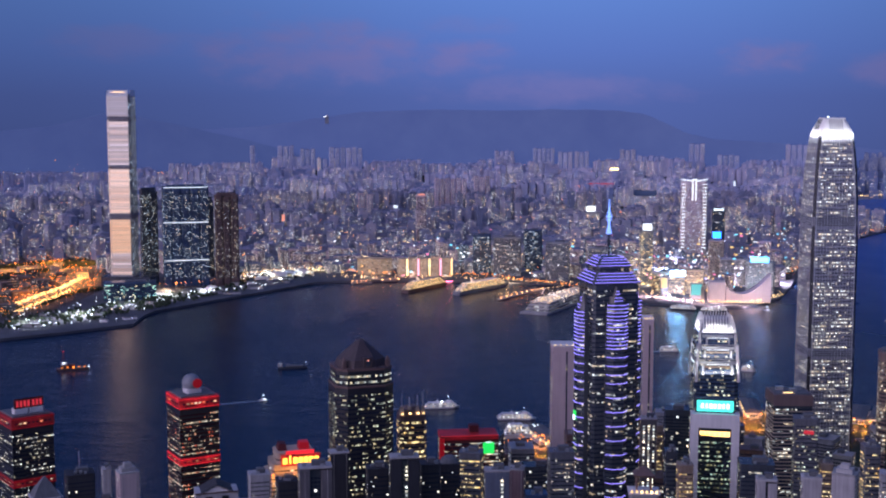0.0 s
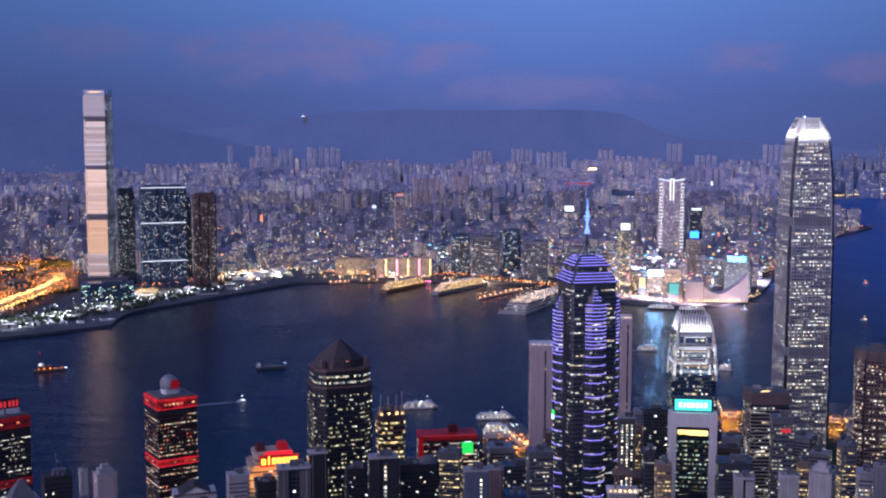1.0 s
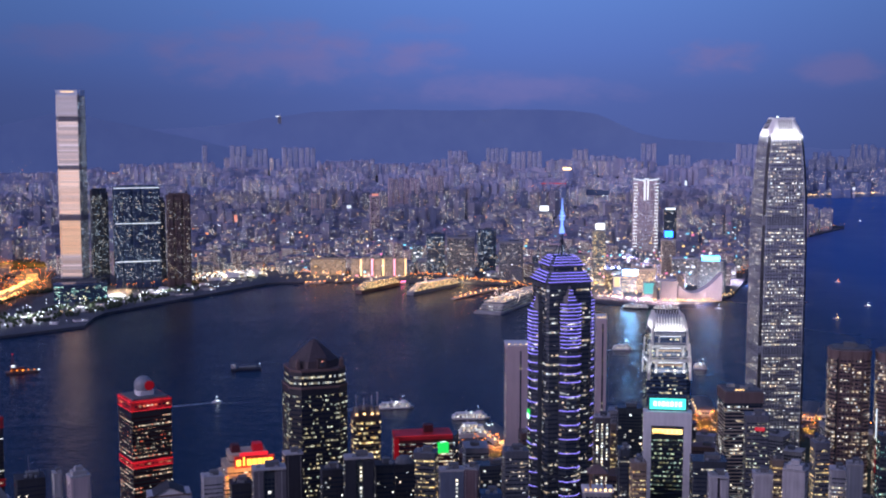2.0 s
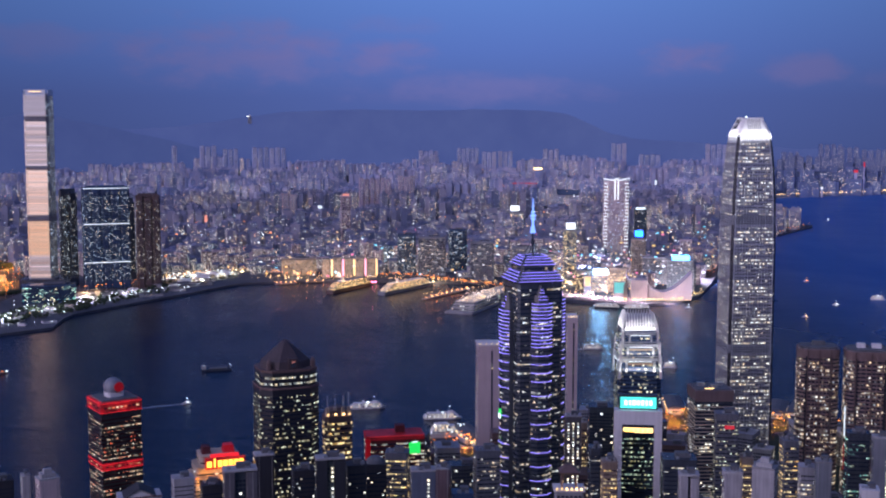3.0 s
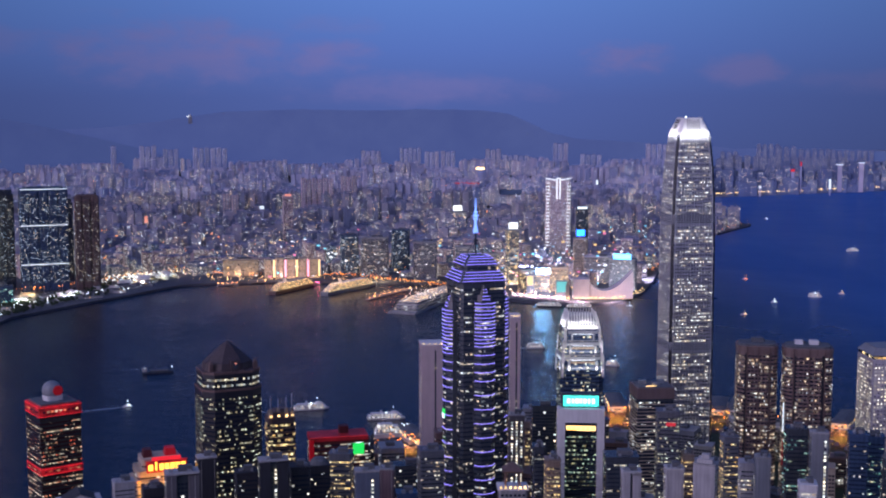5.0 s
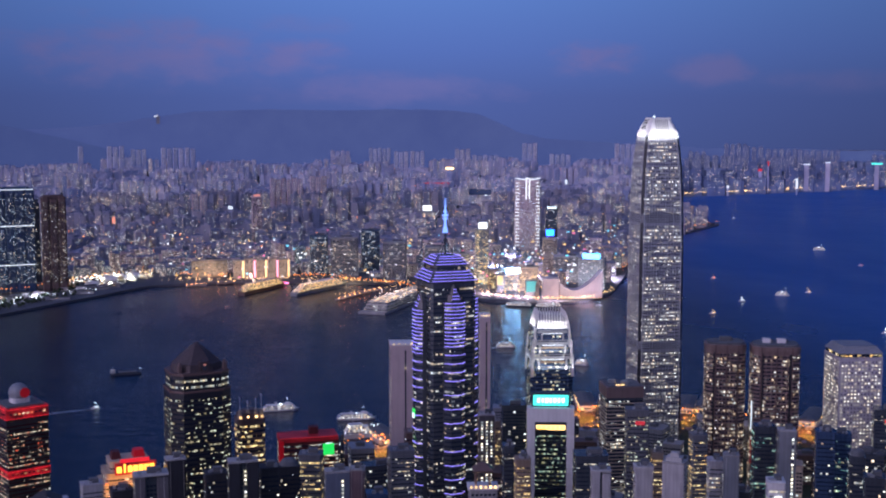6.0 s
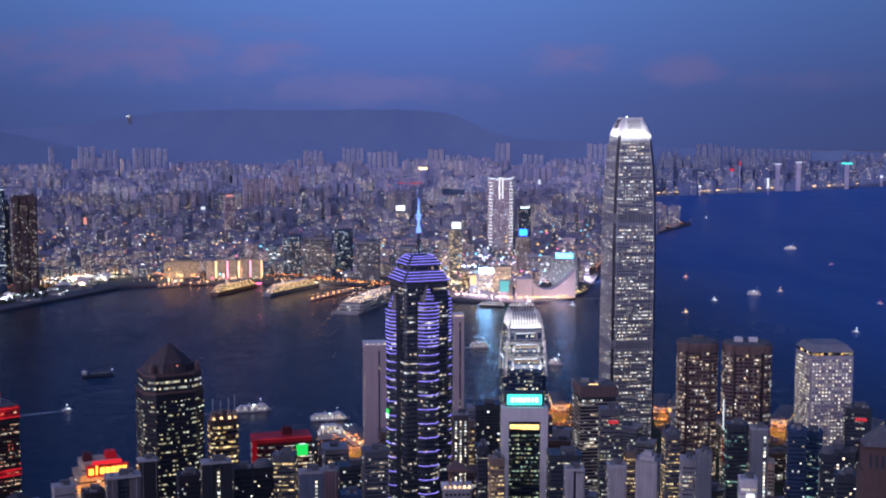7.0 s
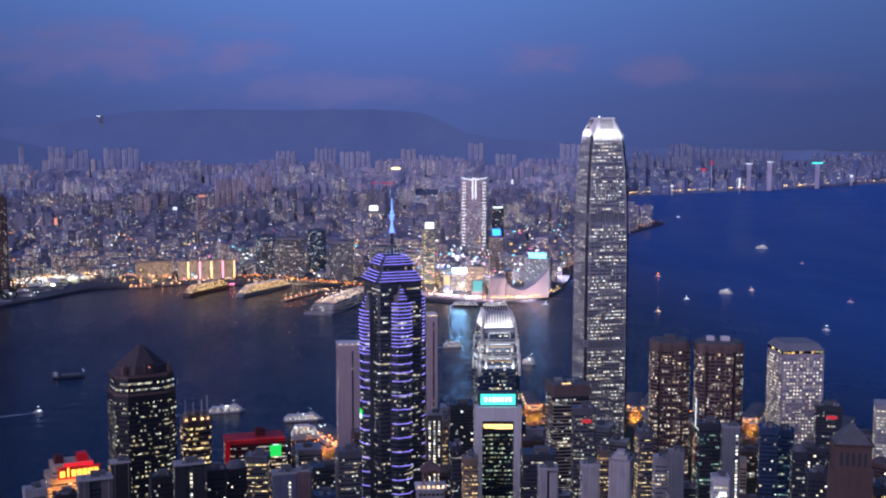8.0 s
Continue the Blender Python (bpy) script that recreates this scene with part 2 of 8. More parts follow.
def ground_material(name, a, b, scale, rough=0.9):
    m, n, l, p = nodes_of(name)
    geo = n.new("ShaderNodeNewGeometry")
    t1, t2 = n.new("ShaderNodeTexNoise"), n.new("ShaderNodeTexNoise")
    t1.inputs["Scale"].default_value, t1.inputs["Detail"].default_value = scale, 5
    t2.inputs["Scale"].default_value, t2.inputs["Detail"].default_value = scale * 14, 3
    l.new(geo.outputs["Position"], t1.inputs[0])
    l.new(geo.outputs["Position"], t2.inputs[0])
    mx = n.new("ShaderNodeMixRGB")
    mx.inputs[1].default_value, mx.inputs[2].default_value = (*a, 1), (*b, 1)
    s = n.new("ShaderNodeMath")
    s.operation = "MULTIPLY_ADD"
    s.inputs[1].default_value, s.inputs[2].default_value = 2.0, -0.55
    l.new(t1.outputs[0], s.inputs[0])
    l.new(s.outputs[0], mx.inputs[0])
    m2 = n.new("ShaderNodeMixRGB")
    m2.blend_type = "MULTIPLY"
    m2.inputs[0].default_value = 0.5
    l.new(mx.outputs[0], m2.inputs[1])
    l.new(t2.outputs[0], m2.inputs[2])
    l.new(m2.outputs[0], p.inputs["Base Color"])
    p.inputs["Roughness"].default_value = rough
    bp = n.new("ShaderNodeBump")
    bp.inputs["Strength"].default_value, bp.inputs["Distance"].default_value = 0.4, 1.5
    l.new(t2.outputs[0], bp.inputs["Height"])
    l.new(bp.outputs[0], p.inputs["Normal"])
    return m


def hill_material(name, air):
    """Wooded hills, a plain distant backdrop; emission paints in kilometres of blue evening air."""
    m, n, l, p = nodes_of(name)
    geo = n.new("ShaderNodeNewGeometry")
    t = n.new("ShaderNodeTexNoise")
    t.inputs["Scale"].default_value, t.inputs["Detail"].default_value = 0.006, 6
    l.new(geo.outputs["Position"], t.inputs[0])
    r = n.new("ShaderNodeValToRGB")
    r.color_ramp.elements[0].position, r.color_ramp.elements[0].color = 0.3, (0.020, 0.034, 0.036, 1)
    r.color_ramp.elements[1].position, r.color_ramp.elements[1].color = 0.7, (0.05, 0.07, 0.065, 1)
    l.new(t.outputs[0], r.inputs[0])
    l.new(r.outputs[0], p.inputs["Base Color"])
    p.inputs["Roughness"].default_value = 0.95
    # haze put in as the hill's own glow
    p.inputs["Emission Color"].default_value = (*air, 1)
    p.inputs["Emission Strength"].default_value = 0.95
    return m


WATER = water_material()
LAND = ground_material("reclaimed_land", (0.07, 0.08, 0.10), (0.16, 0.16, 0.175), 0.006)
# blue-grey base colour paints distance haze over the far ground
FAR_LAND = ground_material("hazed_shore_land", (0.14, 0.18, 0.29), (0.21, 0.25, 0.36), 0.006)
ROADWAY = ground_material("asphalt", (0.05, 0.05, 0.05), (0.085, 0.08, 0.075), 0.02)
SLOPE = ground_material("wooded_slope", (0.03, 0.045, 0.02), (0.07, 0.09, 0.045), 0.01)
HILL = hill_material("hazed_distant_hill", (0.055, 0.078, 0.254))
HILL_WEST = hill_material("hazed_western_hill", (0.045, 0.066, 0.218))
CONCRETE = facade("pale_concrete", (0.38, 0.365, 0.36), 0.75, tint=0.25)
WHITE_CLAD = facade("white_cladding", (0.72, 0.69, 0.68), 0.5, vary=0.15)
DARK_CLAD = facade("dark_cladding", (0.062, 0.072, 0.09), 0.24)
BLUE_GLASS = facade("blue_curtain_wall", (0.05, 0.085, 0.16), 0.18, vary=0.3)
GREY_CLAD = facade("grey_cladding", (0.24, 0.245, 0.27), 0.45)
SILVER = facade("silver_cladding", (0.52, 0.53, 0.56), 0.32, metal=0.35, vary=0.15)
GRANITE = facade("pink_granite", (0.19, 0.125, 0.115), 0.5, vary=0.25)
BROWN = facade("brown_stone", (0.13, 0.08, 0.072), 0.55)
TAN = facade("beige_tiles", (0.46, 0.36, 0.27), 0.65, tint=0.2)
# far walls, roofs and knolls: distance haze painted in as pale blue base colour
ESTATE = facade("hazed_estate_wall", (0.31, 0.37, 0.57), 0.8, vary=0.2, scale=0.02, tint=0.15, other=(0.62, 0.57, 0.68))
FAR_ROOF = facade("hazed_far_roofs", (0.17, 0.21, 0.34), 0.9, vary=0.2, scale=0.02, other=(0.30, 0.31, 0.43))
WOODED = ground_material("hazed_wooded_knoll", (0.10, 0.15, 0.25), (0.15, 0.20, 0.30), 0.012)
ESTATE_PINK = facade("far_pink_wall", (0.46, 0.34, 0.38), 0.8, vary=0.3, scale=0.02, tint=0.25, other=(0.56, 0.43, 0.45))
ESTATE_BLUE = facade("far_blue_wall", (0.10, 0.13, 0.20), 0.5, vary=0.3, scale=0.02, tint=0.25, other=(0.30, 0.35, 0.46))
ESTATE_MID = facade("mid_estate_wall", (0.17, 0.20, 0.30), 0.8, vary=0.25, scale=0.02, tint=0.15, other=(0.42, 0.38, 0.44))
# east shore walls: haze painted in, close to the blue of the sky
EAST_WALL = facade("hazed_shore_wall", (0.15, 0.20, 0.36), 0.8, vary=0.3, scale=0.02)
RED_CLAD = facade("red_cladding", (0.085, 0.010, 0.014), 0.6)
ROOFING = facade("roof_felt", (0.12, 0.125, 0.135), 0.85, scale=0.15)
METAL = facade("galvanised_metal", (0.45, 0.46, 0.48), 0.4, metal=0.8)

WIN_OFFICE = window_light("office_windows", 0.24, 1.15)
WIN_FLAT = window_light("flat_windows", 0.17, 0.95, runs=0.4)
WIN_FAR = window_light("far_windows", 0.9, 1.1, spread=(0.10, 2.2), warm=(1.0, 0.55, 0.28), mid=(1.0, 0.88, 0.72), cool=(0.72, 0.85, 1.0), runs=0.1)
WIN_DARK = window_light("dark_tower_windows", 0.27, 0.95, warm=(1.0, 0.78, 0.40), mid=(1.0, 0.93, 0.66), cool=(0.85, 1.0, 0.86), run=(0.06, 0.06, 0.30), runs=0.7)
WIN_IFC = window_light("tall_tower_windows", 0.58, 1.12, warm=(1.0, 0.74, 0.45), mid=(1.0, 0.93, 0.82), cool=(0.82, 0.92, 1.0), spread=(0.10, 1.9), glass=(0.09, 0.10, 0.125), run=(0.03, 0.03, 0.26))
WIN_ROUND = window_light("round_windows", 0.72, 1.25, glass=(0.16, 0.15, 0.18), run=(0.05, 0.05, 0.09), rough=0.4, warm=(1.0, 0.8, 0.5), mid=(1.0, 0.9, 0.68), cool=(1, 0.97, 0.9), runs=0.9)
WIN_PINK = window_light("terrace_windows", 0.40, 0.95, spread=(0.12, 2.0), warm=(1.0, 0.66, 0.36), mid=(1.0, 0.8, 0.55))
WIN_WARM = window_light("warm_windows", 0.55, 1.35, warm=(1.0, 0.55, 0.16), mid=(1.0, 0.74, 0.34), cool=(1.0, 0.85, 0.5))
LED_TONES = [window_light("led_facade_" + nm, 1.3, k, warm=a, mid=b, cool=c, runs=0.05, run=(0.01, 0.01, 0.02), glass=(0.25, 0.2, 0.2), spread=sp) for nm, k, a, b, c, sp in (
    ("white", 0.52, (1.0, 0.66, 0.58), (0.95, 0.70, 0.68), (0.86, 0.70, 0.80), (0.6, 1.5)), ("gold", 0.66, (1.0, 0.53, 0.29), (1.0, 0.57, 0.34), (1.0, 0.60, 0.38), (0.88, 1.12)),
    ("peach", 0.66, (1.0, 0.62, 0.48), (1.0, 0.66, 0.55), (0.97, 0.68, 0.62), (0.78, 1.25)), ("pink", 0.52, (0.95, 0.68, 0.66), (0.92, 0.70, 0.74), (0.86, 0.72, 0.86), (0.6, 1.5)), ("mauve", 0.34, (0.85, 0.66, 0.78), (0.8, 0.68, 0.85), (0.75, 0.68, 0.9), (0.9, 1.1)))]
WIN_BLUE = window_light("blue_flat_windows", 0.36, 0.85, spread=(0.12, 1.9), warm=(1.0, 0.8, 0.5), mid=(0.75, 0.88, 1.0), cool=(0.5, 0.7, 1.0), runs=0.4)

WIN_CITY_BLUE = window_light("city_blue_windows", 0.44, 1.2, spread=(0.15, 1.9), warm=(1.0, 0.8, 0.5), mid=(0.75, 0.88, 1.0), cool=(0.5, 0.7, 1.0), runs=0.4)
WIN_TEAL = window_light("teal_windows", 0.34, 1.2, warm=(1.0, 0.85, 0.5), mid=(0.6, 1.0, 0.85), cool=(0.25, 0.85, 0.85))

NEON = glow("violet_blue_tube", (0.30, 0.25, 1.0), 1.5)
WHITE_LIGHT = glow("white_light", (0.90, 0.95, 1.0), 1.8)
WARM_LIGHT = glow("warm_lamp", (1.0, 0.62, 0.26), 3.2, vary=0.6)
SODIUM = glow("sodium_lamp", (1.0, 0.27, 0.035), 3.6, vary=0.6)
COOL_LAMP = glow("cool_lamp", (0.80, 0.93, 1.0), 3.4, vary=0.6)
RED_LIGHT = glow("red_light", (1.0, 0.03, 0.05), 0.8)
RED_PANEL_BRIGHT = glow("red_sign", (0.9, 0.05, 0.08), 0.5)
BAND_LIGHT = glow("band_light", (0.8, 0.9, 1.0), 1.1)
PINK_SIGN = glow("salmon_sign", (1.0, 0.35, 0.25), 1.0)
# RED_PANEL also covers plain walls, its glow standing in for red floodlight
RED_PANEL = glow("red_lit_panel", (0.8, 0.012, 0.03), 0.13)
TEAL_SIGN = glow("teal_sign", (0.08, 0.85, 0.72), 1.5)
GREEN_SIGN = glow("green_screen", (0.02, 0.80, 0.12), 0.95)
BLUE_SIGN = glow("blue_sign", (0.012, 0.13, 1.0), 9.0)
CYAN_SIGN = glow("cyan_white_sign", (0.22, 0.55, 1.0), 34.0)
CYAN_PALE = glow("pale_cyan_billboard", (0.10, 0.46, 1.0), 6.0)
# even dim panes; on terminal and hotel their glow imitates floodlit walls
WIN_PALE = window_light("pale_even_windows", 0.9, 0.55, warm=(1.0, 0.60, 0.34), mid=(1.0, 0.70, 0.48), cool=(1.0, 0.78, 0.66), runs=0.1, spread=(0.5, 1.3))
ORANGE_SIGN = glow("orange_sign", (1.0, 0.52, 0.10), 3.4)


# ---- mesh helpers ----
class Geo:
    """Collects vertices and faces of one mesh."""

    def __init__(self):
        self.v, self.f = [], []

    def poly(self, pts):
        i = len(self.v)
        self.v += [tuple(p) for p in pts]
        self.f.append(tuple(range(i, i + len(pts))))
        return self

    def loft(self, rings, cap=True):
        """Rings: (z, outline) from below to above, all outlines with as many points."""
        i, k = len(self.v), len(rings[0][1])
        for z, ring in rings:
            self.v += [(x, y, z) for x, y in ring]
        for r in range(len(rings) - 1):
            a, b = i + r * k, i + (r + 1) * k
            self.f += [(a + j, a + (j + 1) % k, b + (j + 1) % k, b + j) for j in range(k)]
        if cap:
            self.f.append(tuple(i + j for j in reversed(range(k))))
            top = i + (len(rings) - 1) * k
            self.f.append(tuple(top + j for j in range(k)))
        return self

    def box(self, x, y, z, w, d, h):
        """Centre of the base, then sizes."""
        return self.loft([(z, rect(w, d, 0, x, y)), (z + h, rect(w, d, 0, x, y))])

    def tube(self, a, b, r, sides=6):
        a, b = Vector(a), Vector(b)
        t = (b - a).normalized()
        u = t.orthogonal().normalized()
        w = t.cross(u)
        i = len(self.v)
        for c in (a, b):
            for j in range(sides):
                g = 2 * math.pi * j / sides
                self.v.append(tuple(c + r * (math.cos(g) * u + math.sin(g) * w)))
        self.f += [(i + j, i + (j + 1) % sides, i + sides + (j + 1) % sides, i + sides + j) for j in range(sides)]
        self.f.append(tuple(i + j for j in reversed(range(sides))))
        self.f.append(tuple(i + sides + j for j in range(sides)))
        return self

    def mesh(self, name):
        me = bpy.data.meshes.new(name)
        me.from_pydata(self.v, [], self.f)
        return me


def rect(w, d, c=0.0, x=0.0, y=0.0):
    """A rectangle's outline, its corners cut off by c."""
    a, b = w / 2, d / 2
    if c <= 0:
        return [(x - a, y - b), (x + a, y - b), (x + a, y + b), (x - a, y + b)]
    return [(x - a + c, y - b), (x + a - c, y - b), (x + a, y - b + c), (x + a, y + b - c),
            (x + a - c, y + b), (x - a + c, y + b), (x - a, y + b - c), (x - a, y - b + c)]


def rounded(w, d, r, n=4):
    out = []
    for cx, cy, a0 in ((w / 2 - r, -d / 2 + r, -90), (w / 2 - r, d / 2 - r, 0), (-w / 2 + r, d / 2 - r, 90), (-w / 2 + r, -d / 2 + r, 180)):
        out += [(cx + r * math.cos(radians(a0 + 90 * i / n)), cy + r * math.sin(radians(a0 + 90 * i / n))) for i in range(n + 1)]
    return out


def outline_at(rings, z):
    for (z0, a), (z1, b) in zip(rings, rings[1:]):
        if z <= z1:
            f = max(0.0, (z - z0) / (z1 - z0)) if z1 > z0 else 0.0
            return [(p[0] + (q[0] - p[0]) * f, p[1] + (q[1] - p[1]) * f) for p, q in zip(a, b)]
    return rings[-1][1]


def pane_places(rings, z0, z1, storey, bay, wide=0.8, high=0.6, proud=0.12, sides=None, least=None):
    """Corners of all window panes on a lofted tower, floor by floor."""
    out = []
    for i in range(int((z1 - z0) / storey)):
        za = z0 + i * storey + storey * (1 - high) / 2
        zb = za + storey * high
        pa, pb = outline_at(rings, za), outline_at(rings, zb)
        k = len(pa)
        for j in range(k):
            if sides is not None and j not in sides:
                continue
            a, b, c, d = (Vector(q) for q in (pa[j], pa[(j + 1) % k], pb[(j + 1) % k], pb[j]))
            e = b - a
            if e.length < (least or bay * 0.8):
                continue
            nrm = Vector((e.y, -e.x)).normalized() * proud
            n = max(1, round(e.length / bay))
            for q in range(n):
                f0, f1 = (q + 0.5 - wide / 2) / n, (q + 0.5 + wide / 2) / n
                p0, p1, p2, p3 = a.lerp(b, f0) + nrm, a.lerp(b, f1) + nrm, d.lerp(c, f1) + nrm, d.lerp(c, f0) + nrm
                out.append(((p0.x, p0.y, za), (p1.x, p1.y, za), (p2.x, p2.y, zb), (p3.x, p3.y, zb)))
    return out


def thing(name, m, label, category, group="", kind=""):
    ob = new(name)
    ob.empty_display_size = 5
    ob.matrix_world = m
    return tagged(ob, label, category, group, kind)


def part(name, geo, material, parent, label="", kind=""):
    me = geo.mesh(name) if isinstance(geo, Geo) else geo
    if not me.materials:
        me.materials.append(material)
    ob = new(name, me)
    ob.parent = parent
    return tagged(ob, label, "", "", kind)


def whole(name, geo, material, label, category, kind=""):
    me = geo.mesh(name)
    me.materials.append(material)
    return tagged(new(name, me), label, category, "", kind)


def window_parts(tower, quads, material, singles=0, pick=None, name="window"):
    """The panes of a tower: the chosen ones as parts of their own, the rest joined."""
    chosen = []
    rest = quads
    if singles:
        order = sorted(range(len(quads)), key=pick)
        chosen = [quads[i] for i in order[:singles]]
        rest = [quads[i] for i in order[singles:]]
    shared = {}
    for q in chosen:
        a, b, c, d = (Vector(x) for x in q)
        w, h = (b - a).length, (d - a).length
        key = (round(w, 1), round(h, 1))
        if key not in shared:
            g = Geo()
            g.loft([(0.0, rect(key[0], 0.2, 0, 0, -0.02)), (key[1], rect(key[0], 0.2, 0, 0, -0.02))])
            shared[key] = g.mesh(name)
        ob = part(name, shared[key], material, tower)
        e = b - a
        ob.matrix_local = Matrix.LocRotScale((a + b) / 2, Euler((0, 0, math.atan2(e.y, e.x))), None)
    if rest:
        g = Geo()
        for q in rest:
            g.poly(q)
        part(name + "_glazing" if name != "window" else "glazing", g, material, tower, kind="stuff")


# ---- the large structure ----
def polar_sheet(name, near, far, a0, a1, steps, material, z_of, label, category, rows=24, skirt=0.0):
    """A ground sheet between two distances that depend on the bearing."""
    g = Geo()
    cols = []
    for i in range(steps + 1):
        az = a0 + (a1 - a0) * i / steps
        dn, df = near(az), far(az)
        col = []
        if skirt:
            col.append(spot(az, dn, -skirt))
        for j in range(rows + 1):
            f = j / rows
            d = dn * (df / dn) ** f
            col.append(spot(az, d, z_of(az, d)))
        cols.append(col)
    k = len(cols[0])
    for col in cols:
        g.v += [tuple(p) for p in col]
    for i in range(steps):
        for j in range(k - 1):
            a = i * k + j
            g.f.append((a, a + k, a + k + 1, a + 1))
    return whole(name, g, material, label, category, "structure")


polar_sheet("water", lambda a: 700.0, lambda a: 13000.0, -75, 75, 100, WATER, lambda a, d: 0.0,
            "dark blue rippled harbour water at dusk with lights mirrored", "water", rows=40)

# Kowloon's shore: bearing and distance of the quay
QUAY = [(-75, 2700), (-40, 2500), (-20.0, 2428), (-17.1, 2471), (-14.2, 2530), (-13.6, 2680), (-11.9, 2759), (-8.0, 2970), (-5.9, 3111),
        (-3.8, 3134), (-2.6, 3140), (6.0, 3080), (7.5, 2960), (9.36, 2790), (11.93, 2745), (14.2, 2790), (15.5, 2936), (15.9, 3141), (16.36, 3505), (17.3, 3950), (18.6, 4480), (19.4, 4700), (20.25, 4930)]
EAST = [(17.0, 6700), (18.6, 6727), (22.1, 7117), (25.9, 7644), (29.8, 8507), (75, 9500)]


def rise(az, d):
    """Height of Kowloon's ground: flat by the harbour, rising to the foot of the hills."""
    if d < 4600:
        return 5.0
    f = min(1.0, (d - 4600) / 3000)
    return 5.0 + 75 * f * f * (0.8 + 0.5 * noise.noise((az * 0.25, d * 0.0006, 3.0)))


polar_sheet("ground", lambda a: ramp_of(QUAY, a), lambda a: 9000.0 if a < 16.4 else max(ramp_of(QUAY, a) + 60 + max(0.0, 20.25 - a) * 330, 9000 - (a - 16.4) * 2100), -75, 20.25, 196, LAND, rise,
            "dark reclaimed waterfront land with streets and quays", "ground", rows=30, skirt=2.0)
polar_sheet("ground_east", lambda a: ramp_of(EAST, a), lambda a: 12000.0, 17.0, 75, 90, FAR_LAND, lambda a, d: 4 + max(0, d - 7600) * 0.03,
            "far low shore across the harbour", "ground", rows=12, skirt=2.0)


def hills(name, crest, d0, d1, label, material):
    """A ridge whose crest follows bearings and elevations, with gullies on its face."""
    g = Geo()
    steps, rows = 260, 16
    a0, a1 = crest[0][0], crest[-1][0]
    for i in range(steps + 1):
        az = a0 + (a1 - a0) * i / steps
        el = ramp_of(crest, az) + 0.05 * noise.noise((az * 1.1, 0, 1)) + 0.02 * noise.noise((az * 5, 0, 2))
        for j in range(rows + 1):
            f = j / rows
            d = d0 + (d1 - d0) * f
            top = EYE_Z + d1 * math.tan(radians(el))
            z = 30 + (top - 30) * f ** 1.25 + 45 * f * (1 - f) * noise.noise((az * 0.9, f * 2.5, 5))
            g.v.append(tuple(spot(az, d, z)))
    for i in range(steps):
        for j in range(rows):
            a = i * (rows + 1) + j
            g.f.append((a, a + rows + 1, a + rows + 2, a + 1))
    ob = whole(name, g, material, label, "hills", "structure")
    for p in ob.data.polygons:
        p.use_smooth = True


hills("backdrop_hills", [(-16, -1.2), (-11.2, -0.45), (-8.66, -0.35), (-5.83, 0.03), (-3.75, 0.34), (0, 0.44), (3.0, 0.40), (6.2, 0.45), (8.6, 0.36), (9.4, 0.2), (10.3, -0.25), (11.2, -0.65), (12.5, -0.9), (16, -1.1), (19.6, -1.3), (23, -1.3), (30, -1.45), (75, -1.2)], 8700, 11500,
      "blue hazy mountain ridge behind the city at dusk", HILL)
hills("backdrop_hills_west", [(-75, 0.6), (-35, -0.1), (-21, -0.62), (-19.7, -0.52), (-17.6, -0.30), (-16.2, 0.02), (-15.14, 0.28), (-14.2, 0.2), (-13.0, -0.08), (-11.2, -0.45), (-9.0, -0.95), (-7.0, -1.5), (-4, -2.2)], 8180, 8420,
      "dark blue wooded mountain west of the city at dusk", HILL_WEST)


# Hong Kong island: shore and slope below the eye
def island_z(az, d):
    return ramp_of([(12, 404), (20, 398), (150, 320), (300, 230), (500, 125), (700, 65), (900, 22), (1050, 6), (1400, 4), (3000, 4)], d)


ISLE = [(-75, 1500), (-25, 1290), (-12, 1310), (-4, 1330), (0, 1400), (4, 1500), (8, 1640), (12, 1720), (16, 1740), (20, 1730), (25, 1690), (29, 1640), (40, 1700), (75, 1500)]
polar_sheet("ground_island", lambda a: 12.0, lambda a: ramp_of(ISLE, a), -75, 75, 100, SLOPE, island_z, "dark sloping city ground between harbour and hill", "ground", rows=40)


def hilltop_station():
    ob = new("hilltop_station")
    ob.matrix_world = site(-5.35, 11200, EYE_Z + 11200 * math.tan(radians(0.10)))
    return tagged(ob, "small white lit radar station on the mountain ridge", "station")


# ---- towers of the island shore ----
def near_pick(quads, z_from):
    """Order for the panes built singly: the harbour-hill front, from a given height down."""
    return lambda i: abs(quads[i][0][2] - z_from) + 0.6 * max(0.0, quads[i][0][1] + 8)


BLACK_GLASS = facade("black_curtain_wall", (0.022, 0.023, 0.03), 0.3)
TOWER_SKIN = facade("tower_curtain_wall", (0.29, 0.29, 0.33), 0.32, metal=0.25, vary=0.25)


